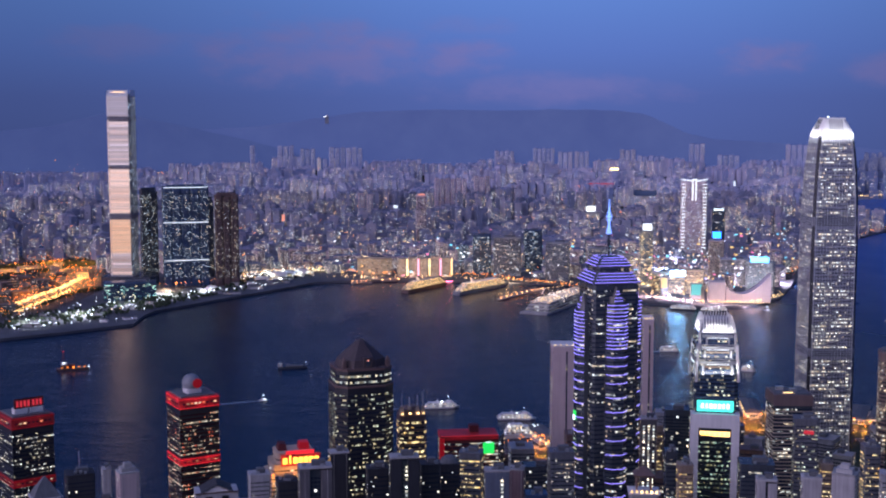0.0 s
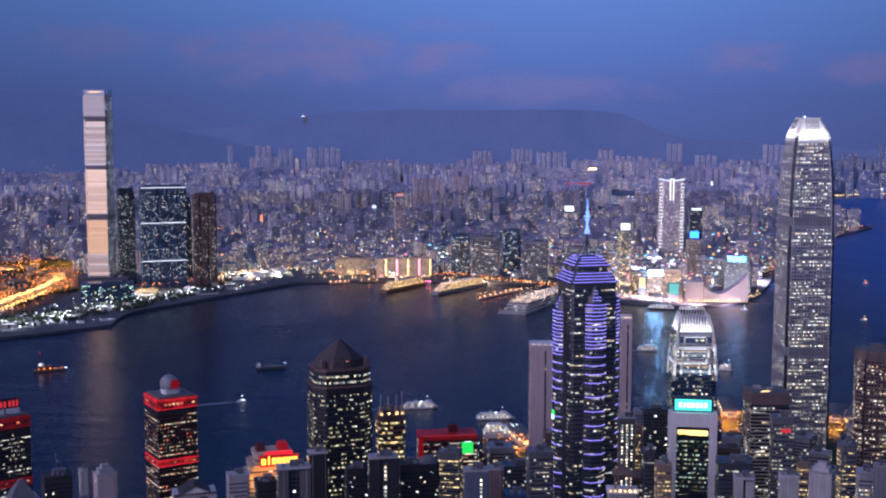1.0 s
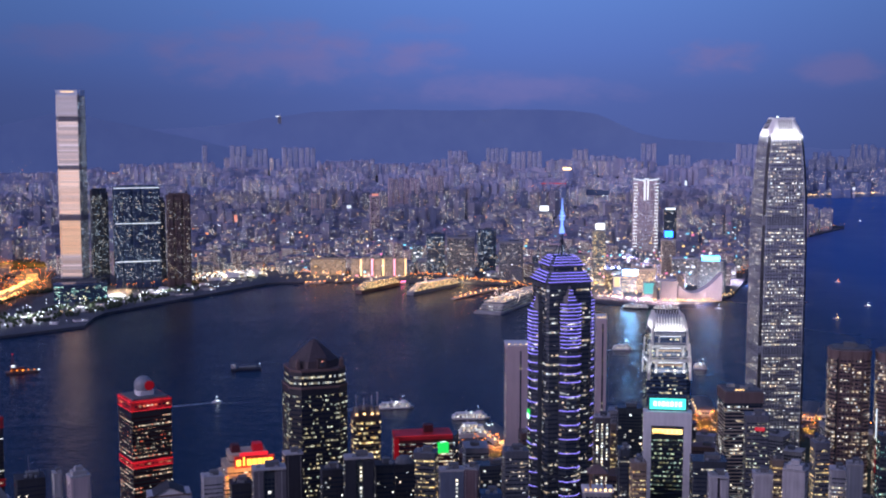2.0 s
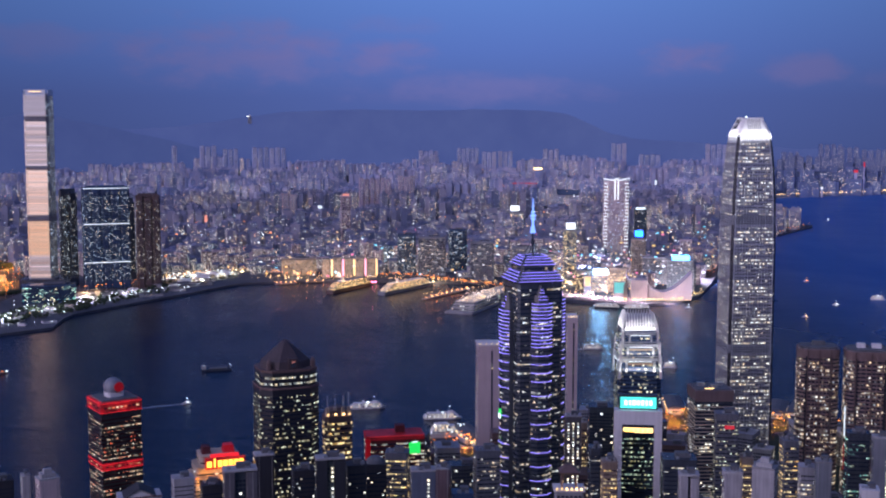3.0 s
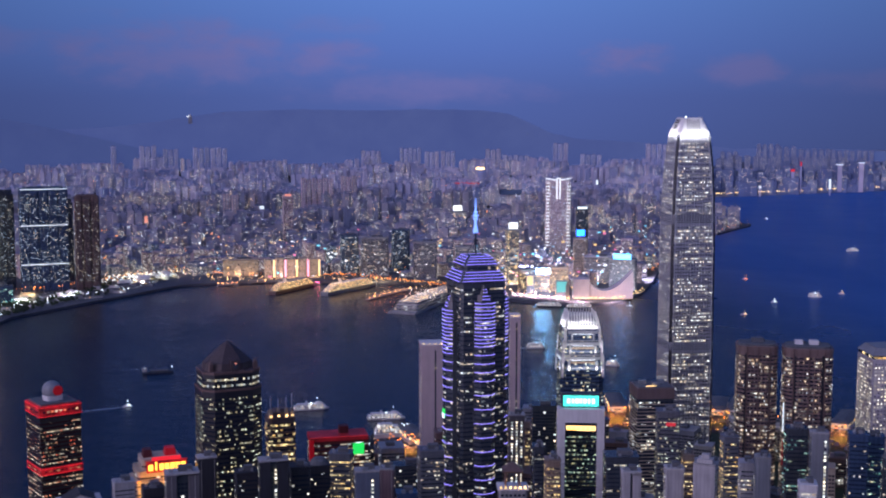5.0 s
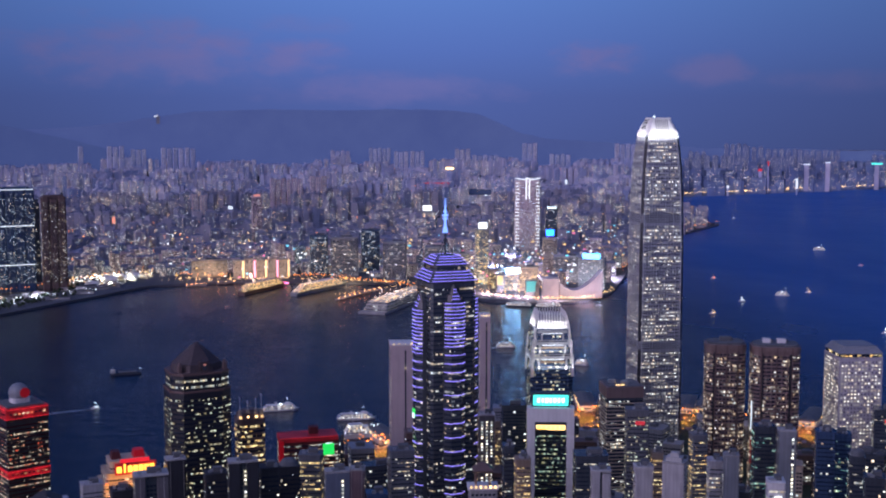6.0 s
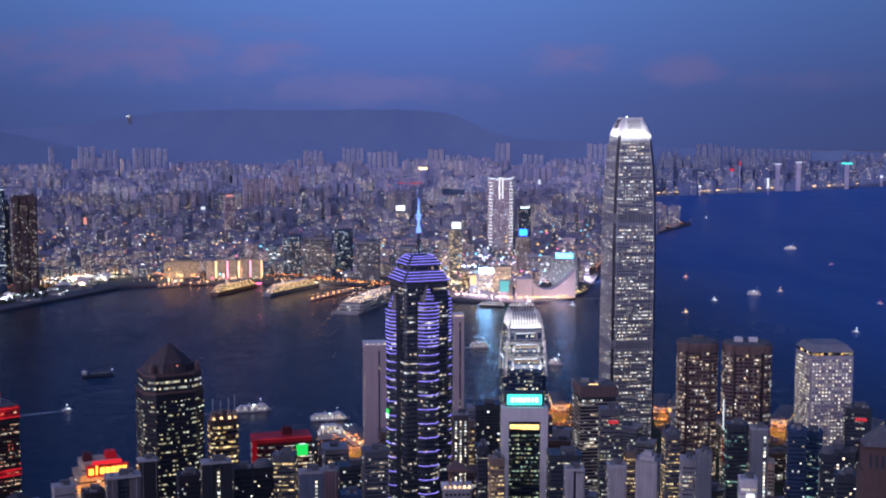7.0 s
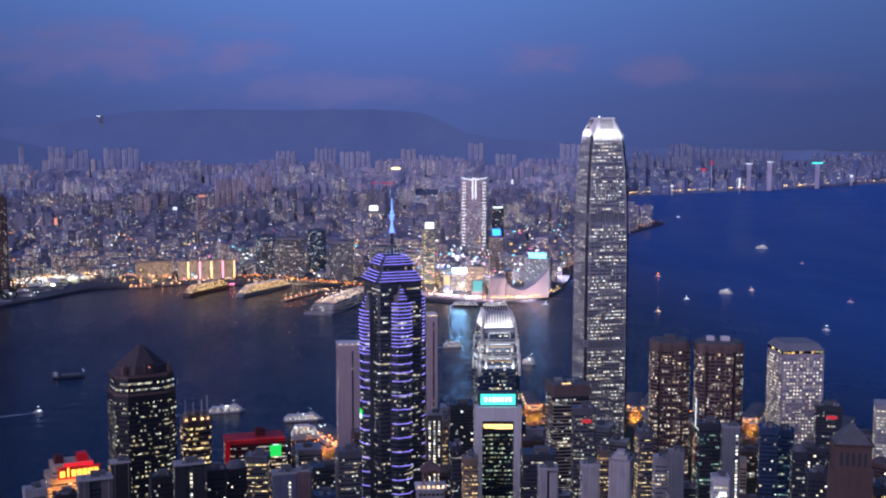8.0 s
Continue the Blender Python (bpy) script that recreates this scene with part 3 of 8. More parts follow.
def tallest_tower():
    t = thing("skyscraper", site(17.42, 1540, 4, 17.5), "tall silver glass skyscraper with tapering top and floodlit white crown", "skyscraper")
    rings = [(0, rect(56, 56, 3)), (255, rect(55, 55, 3)), (318, rect(52.5, 52.5, 3)), (352, rect(49, 49, 3)), (376, rect(45, 45, 3)), (392, rect(40.5, 40.5, 3))]
    part("wall", Geo().loft(rings), TOWER_SKIN, t)
    plant = ((131, 141), (286, 297))
    quads = [q for q in pane_places(rings, 6, 386, 4.2, 1.9, 0.80, 0.36, 0.15, sides=(0, 2, 4)) + pane_places(rings, 6, 386, 4.2, 2.4, 0.58, 0.34, 0.15, sides=(6,)) if not any(a - 2 < q[0][2] < b for a, b in plant)]
    window_parts(t, quads, WIN_IFC, 180, near_pick(quads, 330))
    for a, b in plant:
        za, zb = outline_at(rings, a), outline_at(rings, b)
        grow = lambda ring: [(x * 1.006, y * 1.006) for x, y in ring]
        band = part("plant_floor", Geo().loft([(a, grow(za)), (b, grow(zb))]), GREY_CLAD, t, "dark louvred plant floors")
        for k in range(int((b - a) / 2.6)):
            z = a + 1.0 + k * 2.6
            part("louvre", Geo().loft([(z, [(x * 1.012, y * 1.012) for x, y in outline_at(rings, z)]), (z + 0.7, [(x * 1.012, y * 1.012) for x, y in outline_at(rings, z + 0.7)])]), DARK_CLAD, band)
    # dark recessed corners, two slim lines beside each
    for s in range(4):
        g = Geo()
        for (z0, p0), (z1, p1) in zip(rings, rings[1:]):
            out = Vector((-0.07, -0.07))
            g.poly([(*(Vector(p0[7]) + out), z0), (*(Vector(p0[0]) + out), z0), (*(Vector(p1[0]) + out), z1), (*(Vector(p1[7]) + out), z1)])
        part("corner_recess", g, BLACK_GLASS, t, "dark recessed corner line").rotation_euler = (0, 0, s * math.pi / 2)
        for side in (-1, 1):
            g = Geo()
            g.loft([(z0, rect(1.0, 0.5, 0, side * (p0[1][0] - 1.2), p0[0][1] - 0.1)) for z0, p0 in rings])
            part("edge_rib", g, SILVER, t).rotation_euler = (0, 0, s * math.pi / 2)
    # slim mullions up the four fronts
    for x in (-21, -17.5, -14, -10.5, -7, -3.5, 0, 3.5, 7, 10.5, 14, 17.5, 21):
        for s in range(4):
            g = Geo()
            for (z0, _), (z1, _) in zip(rings, rings[1:]):
                h0, h1 = outline_at(rings, z0)[4][1], outline_at(rings, z1)[4][1]
                k0, k1 = h0 / 28, h1 / 28
                g.loft([(z0, rect(0.32, 0.6, 0, x * k0, -h0 - 0.2)), (z1, rect(0.32, 0.6, 0, x * k1, -h1 - 0.2))])
            part("mullion", g, SILVER, t).rotation_euler = (0, 0, s * math.pi / 2)
    # crown: a pale tapering cap, slotted in the middle of each side, with short teeth on its rim
    cap = [(391, rect(41.5, 41.5, 4)), (394.5, rect(41, 41, 4)), (403, rect(34, 34, 4)), (412, rect(25.5, 25.5, 4))]
    crown = part("crown", Geo().loft(cap), WHITE_CLAD, t, "white floodlit tapering crown")
    for s in range(4):
        for i in range(7):
            g = Geo()
            for z0, z1 in ((399.5, 404.8), (405.6, 411)):
                y0, y1 = outline_at(cap, z0)[0][1] - 0.12, outline_at(cap, z1)[0][1] - 0.12
                g.loft([(z0, rect(0.75, 0.4, 0, -7.5 + i * 2.5, y0)), (z1, rect(0.7, 0.4, 0, -6.9 + i * 2.3, y1))])
            part("slot", g, BLACK_GLASS, crown, "dark slot in the crown").matrix_local = Matrix.Rotation(s * math.pi / 2, 4, "Z")
        for i in range(9):
            part("tooth", Geo().loft([(411, rect(1.5, 1.6, 0, -10 + i * 2.5, -12.6)), (413.2, rect(1.0, 1.0, 0, -9.6 + i * 2.4, -12.0))]), WHITE_CLAD, crown).matrix_local = Matrix.Rotation(s * math.pi / 2, 4, "Z")
    part("ledge", Geo().loft([(390.2, rect(43, 43, 4)), (391, rect(43, 43, 4))]), SILVER, crown)
    part("warning_lamp", Geo().box(-8, -11, 413.2, 1.6, 1.6, 1.6), COOL_LAMP, crown)
    return t


def second_tower():
    t = thing("office_tower", site(12.6, 1302, 4, 9), "glass office tower with stepped white floodlit crown", "office tower")
    rings = [(0, rect(45, 42, 5)), (150, rect(45, 42, 5)), (166, rect(44, 41, 5)), (182, rect(42, 39, 5)), (194, rect(39, 36, 5))]
    part("wall", Geo().loft(rings), BLUE_GLASS, t)
    quads = pane_places(rings, 6, 192, 4.0, 2.2, 0.88, 0.40, 0.15)
    window_parts(t, quads, WIN_DARK, 140, near_pick(quads, 150))
    # stepped floodlit top: paired piers at the corners, pale bands between dark recesses
    for z0, z1, w in ((148, 166, 48), (164, 181, 45.5), (179, 193, 41.5)):
        for s in range(4):
            turn = Matrix.Rotation(s * math.pi / 2, 4, "Z")
            for sx in (-1, 1):
                part("corner_pier", Geo().loft([(z0 - 6, rect(2.6, 2.6, 0.4, sx * (w / 2 - 2.6), -w / 2 + 2.4)), (z1 - 1, rect(2.2, 2.2, 0.4, sx * (w / 2 - 2.8), -w / 2 + 2.6))]), WHITE_CLAD, t, "white floodlit corner pier").matrix_local = turn
                part("inner_pier", Geo().box(sx * (w / 2 - 9.5), -w / 2 + 1.6, z0 + 1, 2.0, 1.4, z1 - z0 - 7), SILVER, t, "pale floodlit inner pier").matrix_local = turn
            part("pale_band", Geo().box(0, -w / 2 + 2.0, z1 - 5.4, w - 10, 0.8, 3.2), SILVER, t).matrix_local = turn
            part("lit_recess", Geo().box(0, -w / 2 + 2.2, z1 - 9.2, w - 22, 0.6, 1.6), WIN_PALE, t, "row of lit windows").matrix_local = turn
            part("light_strip", Geo().box(0, -w / 2 + 1.4, z1 - 6.0, w * 0.5, 0.4, 0.4), WHITE_LIGHT, t).matrix_local = turn
        part("ledge", Geo().loft([(z1 - 1.2, rect(w - 3, w - 5, 4)), (z1 - 0.2, rect(w - 3, w - 5, 4))]), SILVER, t)
    crown = part("crown", Geo().loft([(193, rect(37, 35, 4)), (197, rect(36, 34, 4)), (197, rect(31, 29, 4)), (206, rect(26, 24, 4))]), GREY_CLAD, t, "white floodlit crown")
    fin = Geo().loft([(194, rect(1.5, 1.6, 0, 0, -18.2)), (203, rect(1.3, 1.6, 0, 0, -16.2)), (210, rect(0.9, 1.0, 0, 0, -13.8))]).mesh("fin")
    for s in range(4):
        turn = Matrix.Rotation(s * math.pi / 2, 4, "Z")
        for i in range(11):
            f = part("fin", fin, WHITE_CLAD, crown)
            f.matrix_local = turn @ Matrix.Translation((-14.5 + i * 2.9, 0, 0))
        part("crown_rail", Geo().box(0, -17.6, 199.4, 31, 0.7, 1.1), WHITE_CLAD, crown).matrix_local = turn
        part("crown_base", Geo().box(0, -18.3, 192.6, 33, 0.8, 2.6), WHITE_CLAD, crown).matrix_local = turn
    return t


SPIRE = glow("spire_light", (0.20, 0.36, 1.0), 1.6)
WIN_NEON = window_light("neon_tower_windows", 0.28, 0.95)


def neon_tower():
    t = thing("neon_tower", site(7.7, 1067, 4, 20), "dark glass skyscraper striped with blue violet neon tubes", "skyscraper")
    body = [(0, rect(40, 40, 2)), (271, rect(40, 40, 2))]
    part("wall", Geo().loft(body), DARK_CLAD, t)
    quads = pane_places(body, 4, 268, 4.0, 2.0, 0.80, 0.34, 0.12)
    window_parts(t, quads, WIN_NEON, 160, near_pick(quads, 180))
    bars = {}

    def tube(w):
        if w not in bars:
            bars[w] = Geo().box(0, -0.3, 0, w, 0.5, 0.48).mesh("neon_tube")
        return bars[w]

    for s in range(4):
        turn = Matrix.Rotation(s * math.pi / 2, 4, "Z")
        top = (266, 266, 262, 258)[s]
        bay = Geo()
        rg = [(0, rect(18.5, 17, 4.5, 0, -20)), (top - 10, rect(18.5, 17, 4.5, 0, -20)), (top - 10, rect(13, 13, 3, 0, -20)), (top - 4, rect(12, 12, 3, 0, -20)), (top - 4, rect(7, 9, 2, 0, -20)), (top + 4, rect(2, 7, 0.6, 0, -20))]
        bay.loft(rg)
        ob = part("bay", bay, DARK_CLAD, t, "projecting dark glass bay with canted sides")
        ob.matrix_local = turn
        q = pane_places(rg[:2], 4, top - 12, 4.0, 2.2, 0.8, 0.36, 0.1, sides=(0, 1, 7), least=1.5)
        window_parts(ob, q, WIN_NEON)
        z, step = top - 11.5, 0
        while z > 20:
            for dx, w, rz in ((0, 9.6, 0), (7.0, 6.3, 45), (-7.0, 6.3, -45)):
                b = part("neon_tube", tube(w), NEON, ob)
                b.matrix_local = Matrix.LocRotScale((dx, -28.6 if rz == 0 else -26.35, z), Euler((0, 0, radians(rz))), None)
            step += 1
            z -= 3.1 if step < 13 else 7.5 if step < 17 else 12.4
        for zz, w, y in ((top - 8, 7.4, -26.6), (top - 5.4, 6.6, -26.2), (top - 2.4, 3.6, -24.4), (top, 2.6, -24.1)):
            part("neon_tube", tube(w), NEON, ob).matrix_local = Matrix.Translation((0, y, zz))
        if s == 3:
            sign = part("bay_sign", Geo().box(0, -29.2, 152, 5.5, 0.5, 7.5), GREEN_SIGN, ob, "small green and white lit sign")
            part("sign_mark", Geo().box(0, -29.6, 151.5, 4.2, 0.4, 4), COOL_LAMP, sign)
    # two low sloping roof tiers edged with tubes, a dark mast on struts and a lit spire
    roof = part("roof", Geo().loft([(271, rect(40, 40, 2)), (273, rect(42.5, 42.5, 2)), (280.5, rect(33, 33, 2)), (280.5, rect(30, 30, 2)), (286.5, rect(30, 30, 2)), (286.5, rect(31.5, 31.5, 2)),
                                     (293, rect(21, 21, 2)), (293.6, rect(17, 17, 2))]), DARK_CLAD, t, "two-tiered sloping roof edged with tubes")
    window_parts(roof, pane_places([(280.5, rect(30, 30, 2)), (286.5, rect(30, 30, 2))], 281, 286.5, 5, 2.4, 0.8, 0.4, 0.12), WIN_NEON)
    for s in range(4):
        for z, hh, w in ((273.2, 21.4, 39), (275.6, 19.9, 36), (278.0, 18.4, 33), (280.4, 16.8, 30), (286.9, 15.7, 28), (289.2, 13.9, 24), (291.4, 12.1, 21), (293.2, 10.4, 18)):
            b = part("neon_tube", tube(w), NEON, roof)
            b.matrix_local = Matrix.Rotation(s * math.pi / 2, 4, "Z") @ Matrix.Translation((0, -hh, z))
        part("strut", Geo().tube((6, 6, 293), (0.6, 0.6, 308), 0.35), DARK_CLAD, roof).matrix_local = Matrix.Rotation(s * math.pi / 2, 4, "Z")
    part("mast", Geo().tube((0, 0, 293), (0, 0, 314), 0.9, 8), DARK_CLAD, t)
    mast = part("spire", Geo().loft([(313, rect(4.6, 4.6, 1.2)), (320, rect(2.0, 2.0, 0.5)), (334, rect(1.5, 1.5, 0.4)), (343, rect(0.5, 0.5, 0.1))]), SPIRE, t, "glowing spire")
    for z, r in ((324, 4.6), (327, 5.6), (330, 3.6)):
        part("collar", Geo().loft([(z, rect(r * 0.5, r * 0.5, r * 0.12)), (z + 1.2, rect(r, r, r * 0.28)), (z + 2.4, rect(r * 0.4, r * 0.4, r * 0.1))]), SPIRE, mast)
    return t


DARK_STONE = facade("dark_brown_stone", (0.062, 0.042, 0.044), 0.6, vary=0.3)
WIN_ATTIC = window_light("attic_windows", 0.62, 0.75, warm=(1.0, 0.8, 0.5), mid=(1.0, 0.93, 0.7), runs=0.3)


def pyramid_tower():
    t = thing("pyramid_tower", site(-3.88, 1030, 6, 13), "black glass office tower with brown stone pyramid roof", "office tower")
    rings = [(0, rect(50, 44, 9)), (188, rect(50, 44, 9)), (188, rect(47, 41, 8)), (201, rect(47, 41, 8))]
    part("wall", Geo().loft(rings), BLACK_GLASS, t)
    quads = pane_places(rings[:2], 4, 186, 3.8, 1.55, 0.80, 0.32, 0.12)
    window_parts(t, quads, WIN_DARK, 160, near_pick(quads, 150))
    q = pane_places(rings[2:], 189, 200, 5, 2.0, 0.84, 0.34, 0.12)
    window_parts(t, q, WIN_ATTIC)
    for s in (0, 1):
        part("parapet", Geo().loft([(201, rect(48, 42, 8)), (203, rect(48, 42, 8))]) if s == 0 else Geo().loft([(187, rect(51, 45, 9)), (188.6, rect(51, 45, 9))]), BROWN, t)
    roof = part("roof", Geo().loft([(203, rect(41, 36, 11)), (209, rect(38.5, 33.5, 10.5)), (209.6, rect(36.5, 31.5, 10)), (216.5, rect(22, 19, 6)), (217, rect(21, 18, 5.8)), (222.6, rect(8.5, 7.5, 2.4)), (225, rect(1.2, 1.2, 0.3))]), DARK_STONE, t, "brown stone pyramid roof")
    part("dormer", Geo().box(2, -17.5, 203, 7, 5, 9), DARK_STONE, roof)
    part("dormer_lamp", Geo().box(2, -20.4, 209, 1.6, 0.5, 0.8), PINK_SIGN, roof)
    part("dormer_window", Geo().box(2, -20.2, 205, 3, 0.4, 5), DARK_CLAD, roof)
    for x in (-17, 20):
        part("pinnacle", Geo().loft([(203, rect(4, 4, 0.6, x, -14)), (209, rect(3.4, 3.4, 0.6, x, -14)), (212, rect(0.5, 0.5, 0.1, x, -14))]), BROWN, t)
    return t


def framed_bank():
    t = thing("framed_office_block", site(12.67, 1050, 6, 3), "office block with white portal frame, glass front and teal rooftop sign", "office block")
    part("core", Geo().box(0, 3, 0, 38, 26, 160), DARK_CLAD, t)
    for x in (-16.8, 16.8):
        part("frame_column", Geo().box(x, -5, 0, 6.6, 12, 151), WHITE_CLAD, t)
    part("frame_beam", Geo().box(0, -5, 151, 40.2, 12, 12), WHITE_CLAD, t)
    rings = [(0, rect(26.8, 16, 0, 0, -2)), (151, rect(26.8, 16, 0, 0, -2))]
    part("glass_front", Geo().loft(rings), BLUE_GLASS, t)
    q = pane_places(rings, 4, 141, 3.9, 1.5, 0.86, 0.34, 0.12, sides=(0,))
    window_parts(t, q, window_light("bank_windows", 0.60, 0.55, spread=(0.08, 1.8), warm=(1, 0.85, 0.4), mid=(0.85, 1.0, 0.7), cool=(0.6, 1, 0.9), run=(0.02, 0.02, 0.3)), 200, lambda i: -q[i][0][2])
    sign = part("sign_band", Geo().box(0, -10.3, 144, 25, 0.5, 4.2), WIN_WARM, t, "yellow lit sign band")
    for i in range(6):
        part("sign_mark", Geo().box(-10 + i * 4, -10.7, 144.7, 2.6, 0.3, 2.8), ORANGE_SIGN, sign)
    part("sign_backing", Geo().box(0, -4, 163, 33, 4, 12.5), DARK_CLAD, t)
    s = part("roof_sign", Geo().box(0, -6.3, 164.4, 30, 0.5, 9.2), TEAL_SIGN, t, "glowing teal sign")
    for i, w in enumerate((2.4, 1.6, 3.0, 2.0, 2.6, 1.8, 2.4)):
        part("sign_mark", Geo().box(-10.5 + i * 3.5, -6.7, 167, w, 0.3, 4), WHITE_LIGHT, s)
    return t


def terrace_tower(az, d, w, dep, h, turn, top_boxes):
    t = thing("granite_tower", site(az, d, 4, turn), "brown pink granite office tower with rounded glass bays", "office tower", "twin granite towers")
    rings = [(0, rounded(w, dep, 9)), (h - 10, rounded(w, dep, 9))]
    part("wall", Geo().loft(rings), GRANITE, t)
    q = pane_places(rings, 3, h - 12, 3.9, 1.8, 0.86, 0.42, 0.12, least=1.5)
    window_parts(t, q, WIN_PINK, 130, near_pick(q, h - 40))
    for i in range(7):
        x = (i - 3) * (w - 18) / 6
        part("pilaster", Geo().box(x, -dep / 2 - 0.35, 0, 1.5 if i % 3 == 0 else 0.7, 0.9, h - 8 + (3 if i % 3 == 0 else 0)), BROWN if i % 3 == 0 else GRANITE, t)
    for x in (-w * 0.3, w * 0.28):
        part("dark_bay", Geo().box(x, -dep / 2 - 0.16, 0, 2.6, 0.5, h - 12), BLACK_GLASS, t, "dark recessed vertical strip")
    part("parapet", Geo().loft([(h - 10, rounded(w + 0.8, dep + 0.8, 9)), (h - 5, rounded(w + 0.8, dep + 0.8, 9))]), GRANITE, t)
    part("roof", Geo().loft([(h - 5, rounded(w - 4, dep - 4, 8)), (h - 3, rounded(w - 4, dep - 4, 8))]), ROOFING, t)
    if len(top_boxes) > 1:
        part("flank_light", Geo().box(-w / 2 + 0.6, -dep / 2 + 4, 92, 1.0, 1.2, 30), BAND_LIGHT, t, "slit of white light")
        part("flank_sign", Geo().box(-w / 2 + 0.6, -dep / 2 + 4, 56, 0.7, 1.2, 28), RED_PANEL, t, "slit of red light")
    for x, s in top_boxes:
        part("roof_screen", Geo().box(x + 4, 3, h - 3, s * 0.7, 5, 2.4), ROOFING, t)
        part("plant_room", Geo().box(x, 0, h - 3, s, 7, 4.5), WHITE_CLAD if len(top_boxes) > 1 else ROOFING, t)
    return t


LILAC_TILES = facade("lilac_grey_tiles", (0.46, 0.42, 0.45), 0.5, vary=0.15)


def round_window_tower():
    t = thing("round_window_tower", site(26.25, 1351, 4, 21), "pale tower with a grid of round lit windows and sloped roof", "office tower")
    part("wall", Geo().loft([(0, rect(45.5, 45.5)), (166, rect(45.5, 45.5))]), LILAC_TILES, t)
    disc = Geo().loft([(0.0, [(0.86 * math.cos(a * math.pi / 4 + 0.39), 0.86 * math.sin(a * math.pi / 4 + 0.39)) for a in range(8)]),
                       (0.25, [(0.86 * math.cos(a * math.pi / 4 + 0.39), 0.86 * math.sin(a * math.pi / 4 + 0.39)) for a in range(8)])])
    me, rest, count = disc.mesh("round_window"), Geo(), 0
    for fl in range(42):
        for s in (0, 3, 1, 2):
            for b in range(12):
                x, z = (b - 5.5) * 3.55, 161 - fl * 3.75
                m = Matrix.Rotation(s * math.pi / 2, 4, "Z") @ Matrix.Translation((x, -22.76, z)) @ Matrix.Rotation(math.pi / 2, 4, "X")
                if s in (0, 3) and count < 300:
                    part("round_window", me, WIN_ROUND, t).matrix_local = m
                    count += 1
                else:
                    rest.poly([m @ Vector((0.86 * math.cos(a * math.pi / 4 + 0.39), 0.86 * math.sin(a * math.pi / 4 + 0.39), 0.25)) for a in range(8)])
    part("glazing", rest, WIN_ROUND, t, kind="stuff")
    part("attic", Geo().loft([(166, rect(44, 44)), (169.5, rect(44, 44))]), DARK_CLAD, t)
    q = pane_places([(166, rect(44, 44)), (169.5, rect(44, 44))], 166, 169.5, 3.4, 4.4, 0.8, 0.7, 0.12)
    window_parts(t, q, WIN_WARM)
    part("roof", Geo().loft([(169.5, rect(46, 46)), (170.2, rect(46, 46)), (176.4, rect(35, 35)), (177.0, rect(35, 35))]), GREY_CLAD, t, "sloped pale roof")
    return t


WIN_BAND = window_light("band_tower_windows", 0.36, 1.1, warm=(1, 0.8, 0.5), mid=(1, 0.95, 0.8), cool=(0.9, 0.95, 1.0), run=(0.04, 0.04, 0.3))
# some panes emit red, painting in the red wash over the facade
WIN_BAND_RED = window_light("red_washed_windows", 0.42, 0.95, warm=(1.0, 0.14, 0.07), mid=(1.0, 0.78, 0.52), cool=(1.0, 0.95, 0.85), run=(0.04, 0.04, 0.3), glass=(0.06, 0.015, 0.015))
RED_BAND = painted_wash("red_band_panels", (0.85, 0.016, 0.03), 0.05, 0.55, 0.09)
RED_DIM = painted_wash("dim_red_band_panels", (0.70, 0.014, 0.035), 0.03, 0.16, 0.09)
WIN_RED = window_light("red_band_windows", 0.5, 0.8, warm=(1.0, 0.16, 0.08), mid=(1.0, 0.42, 0.2), cool=(1.0, 0.8, 0.6))


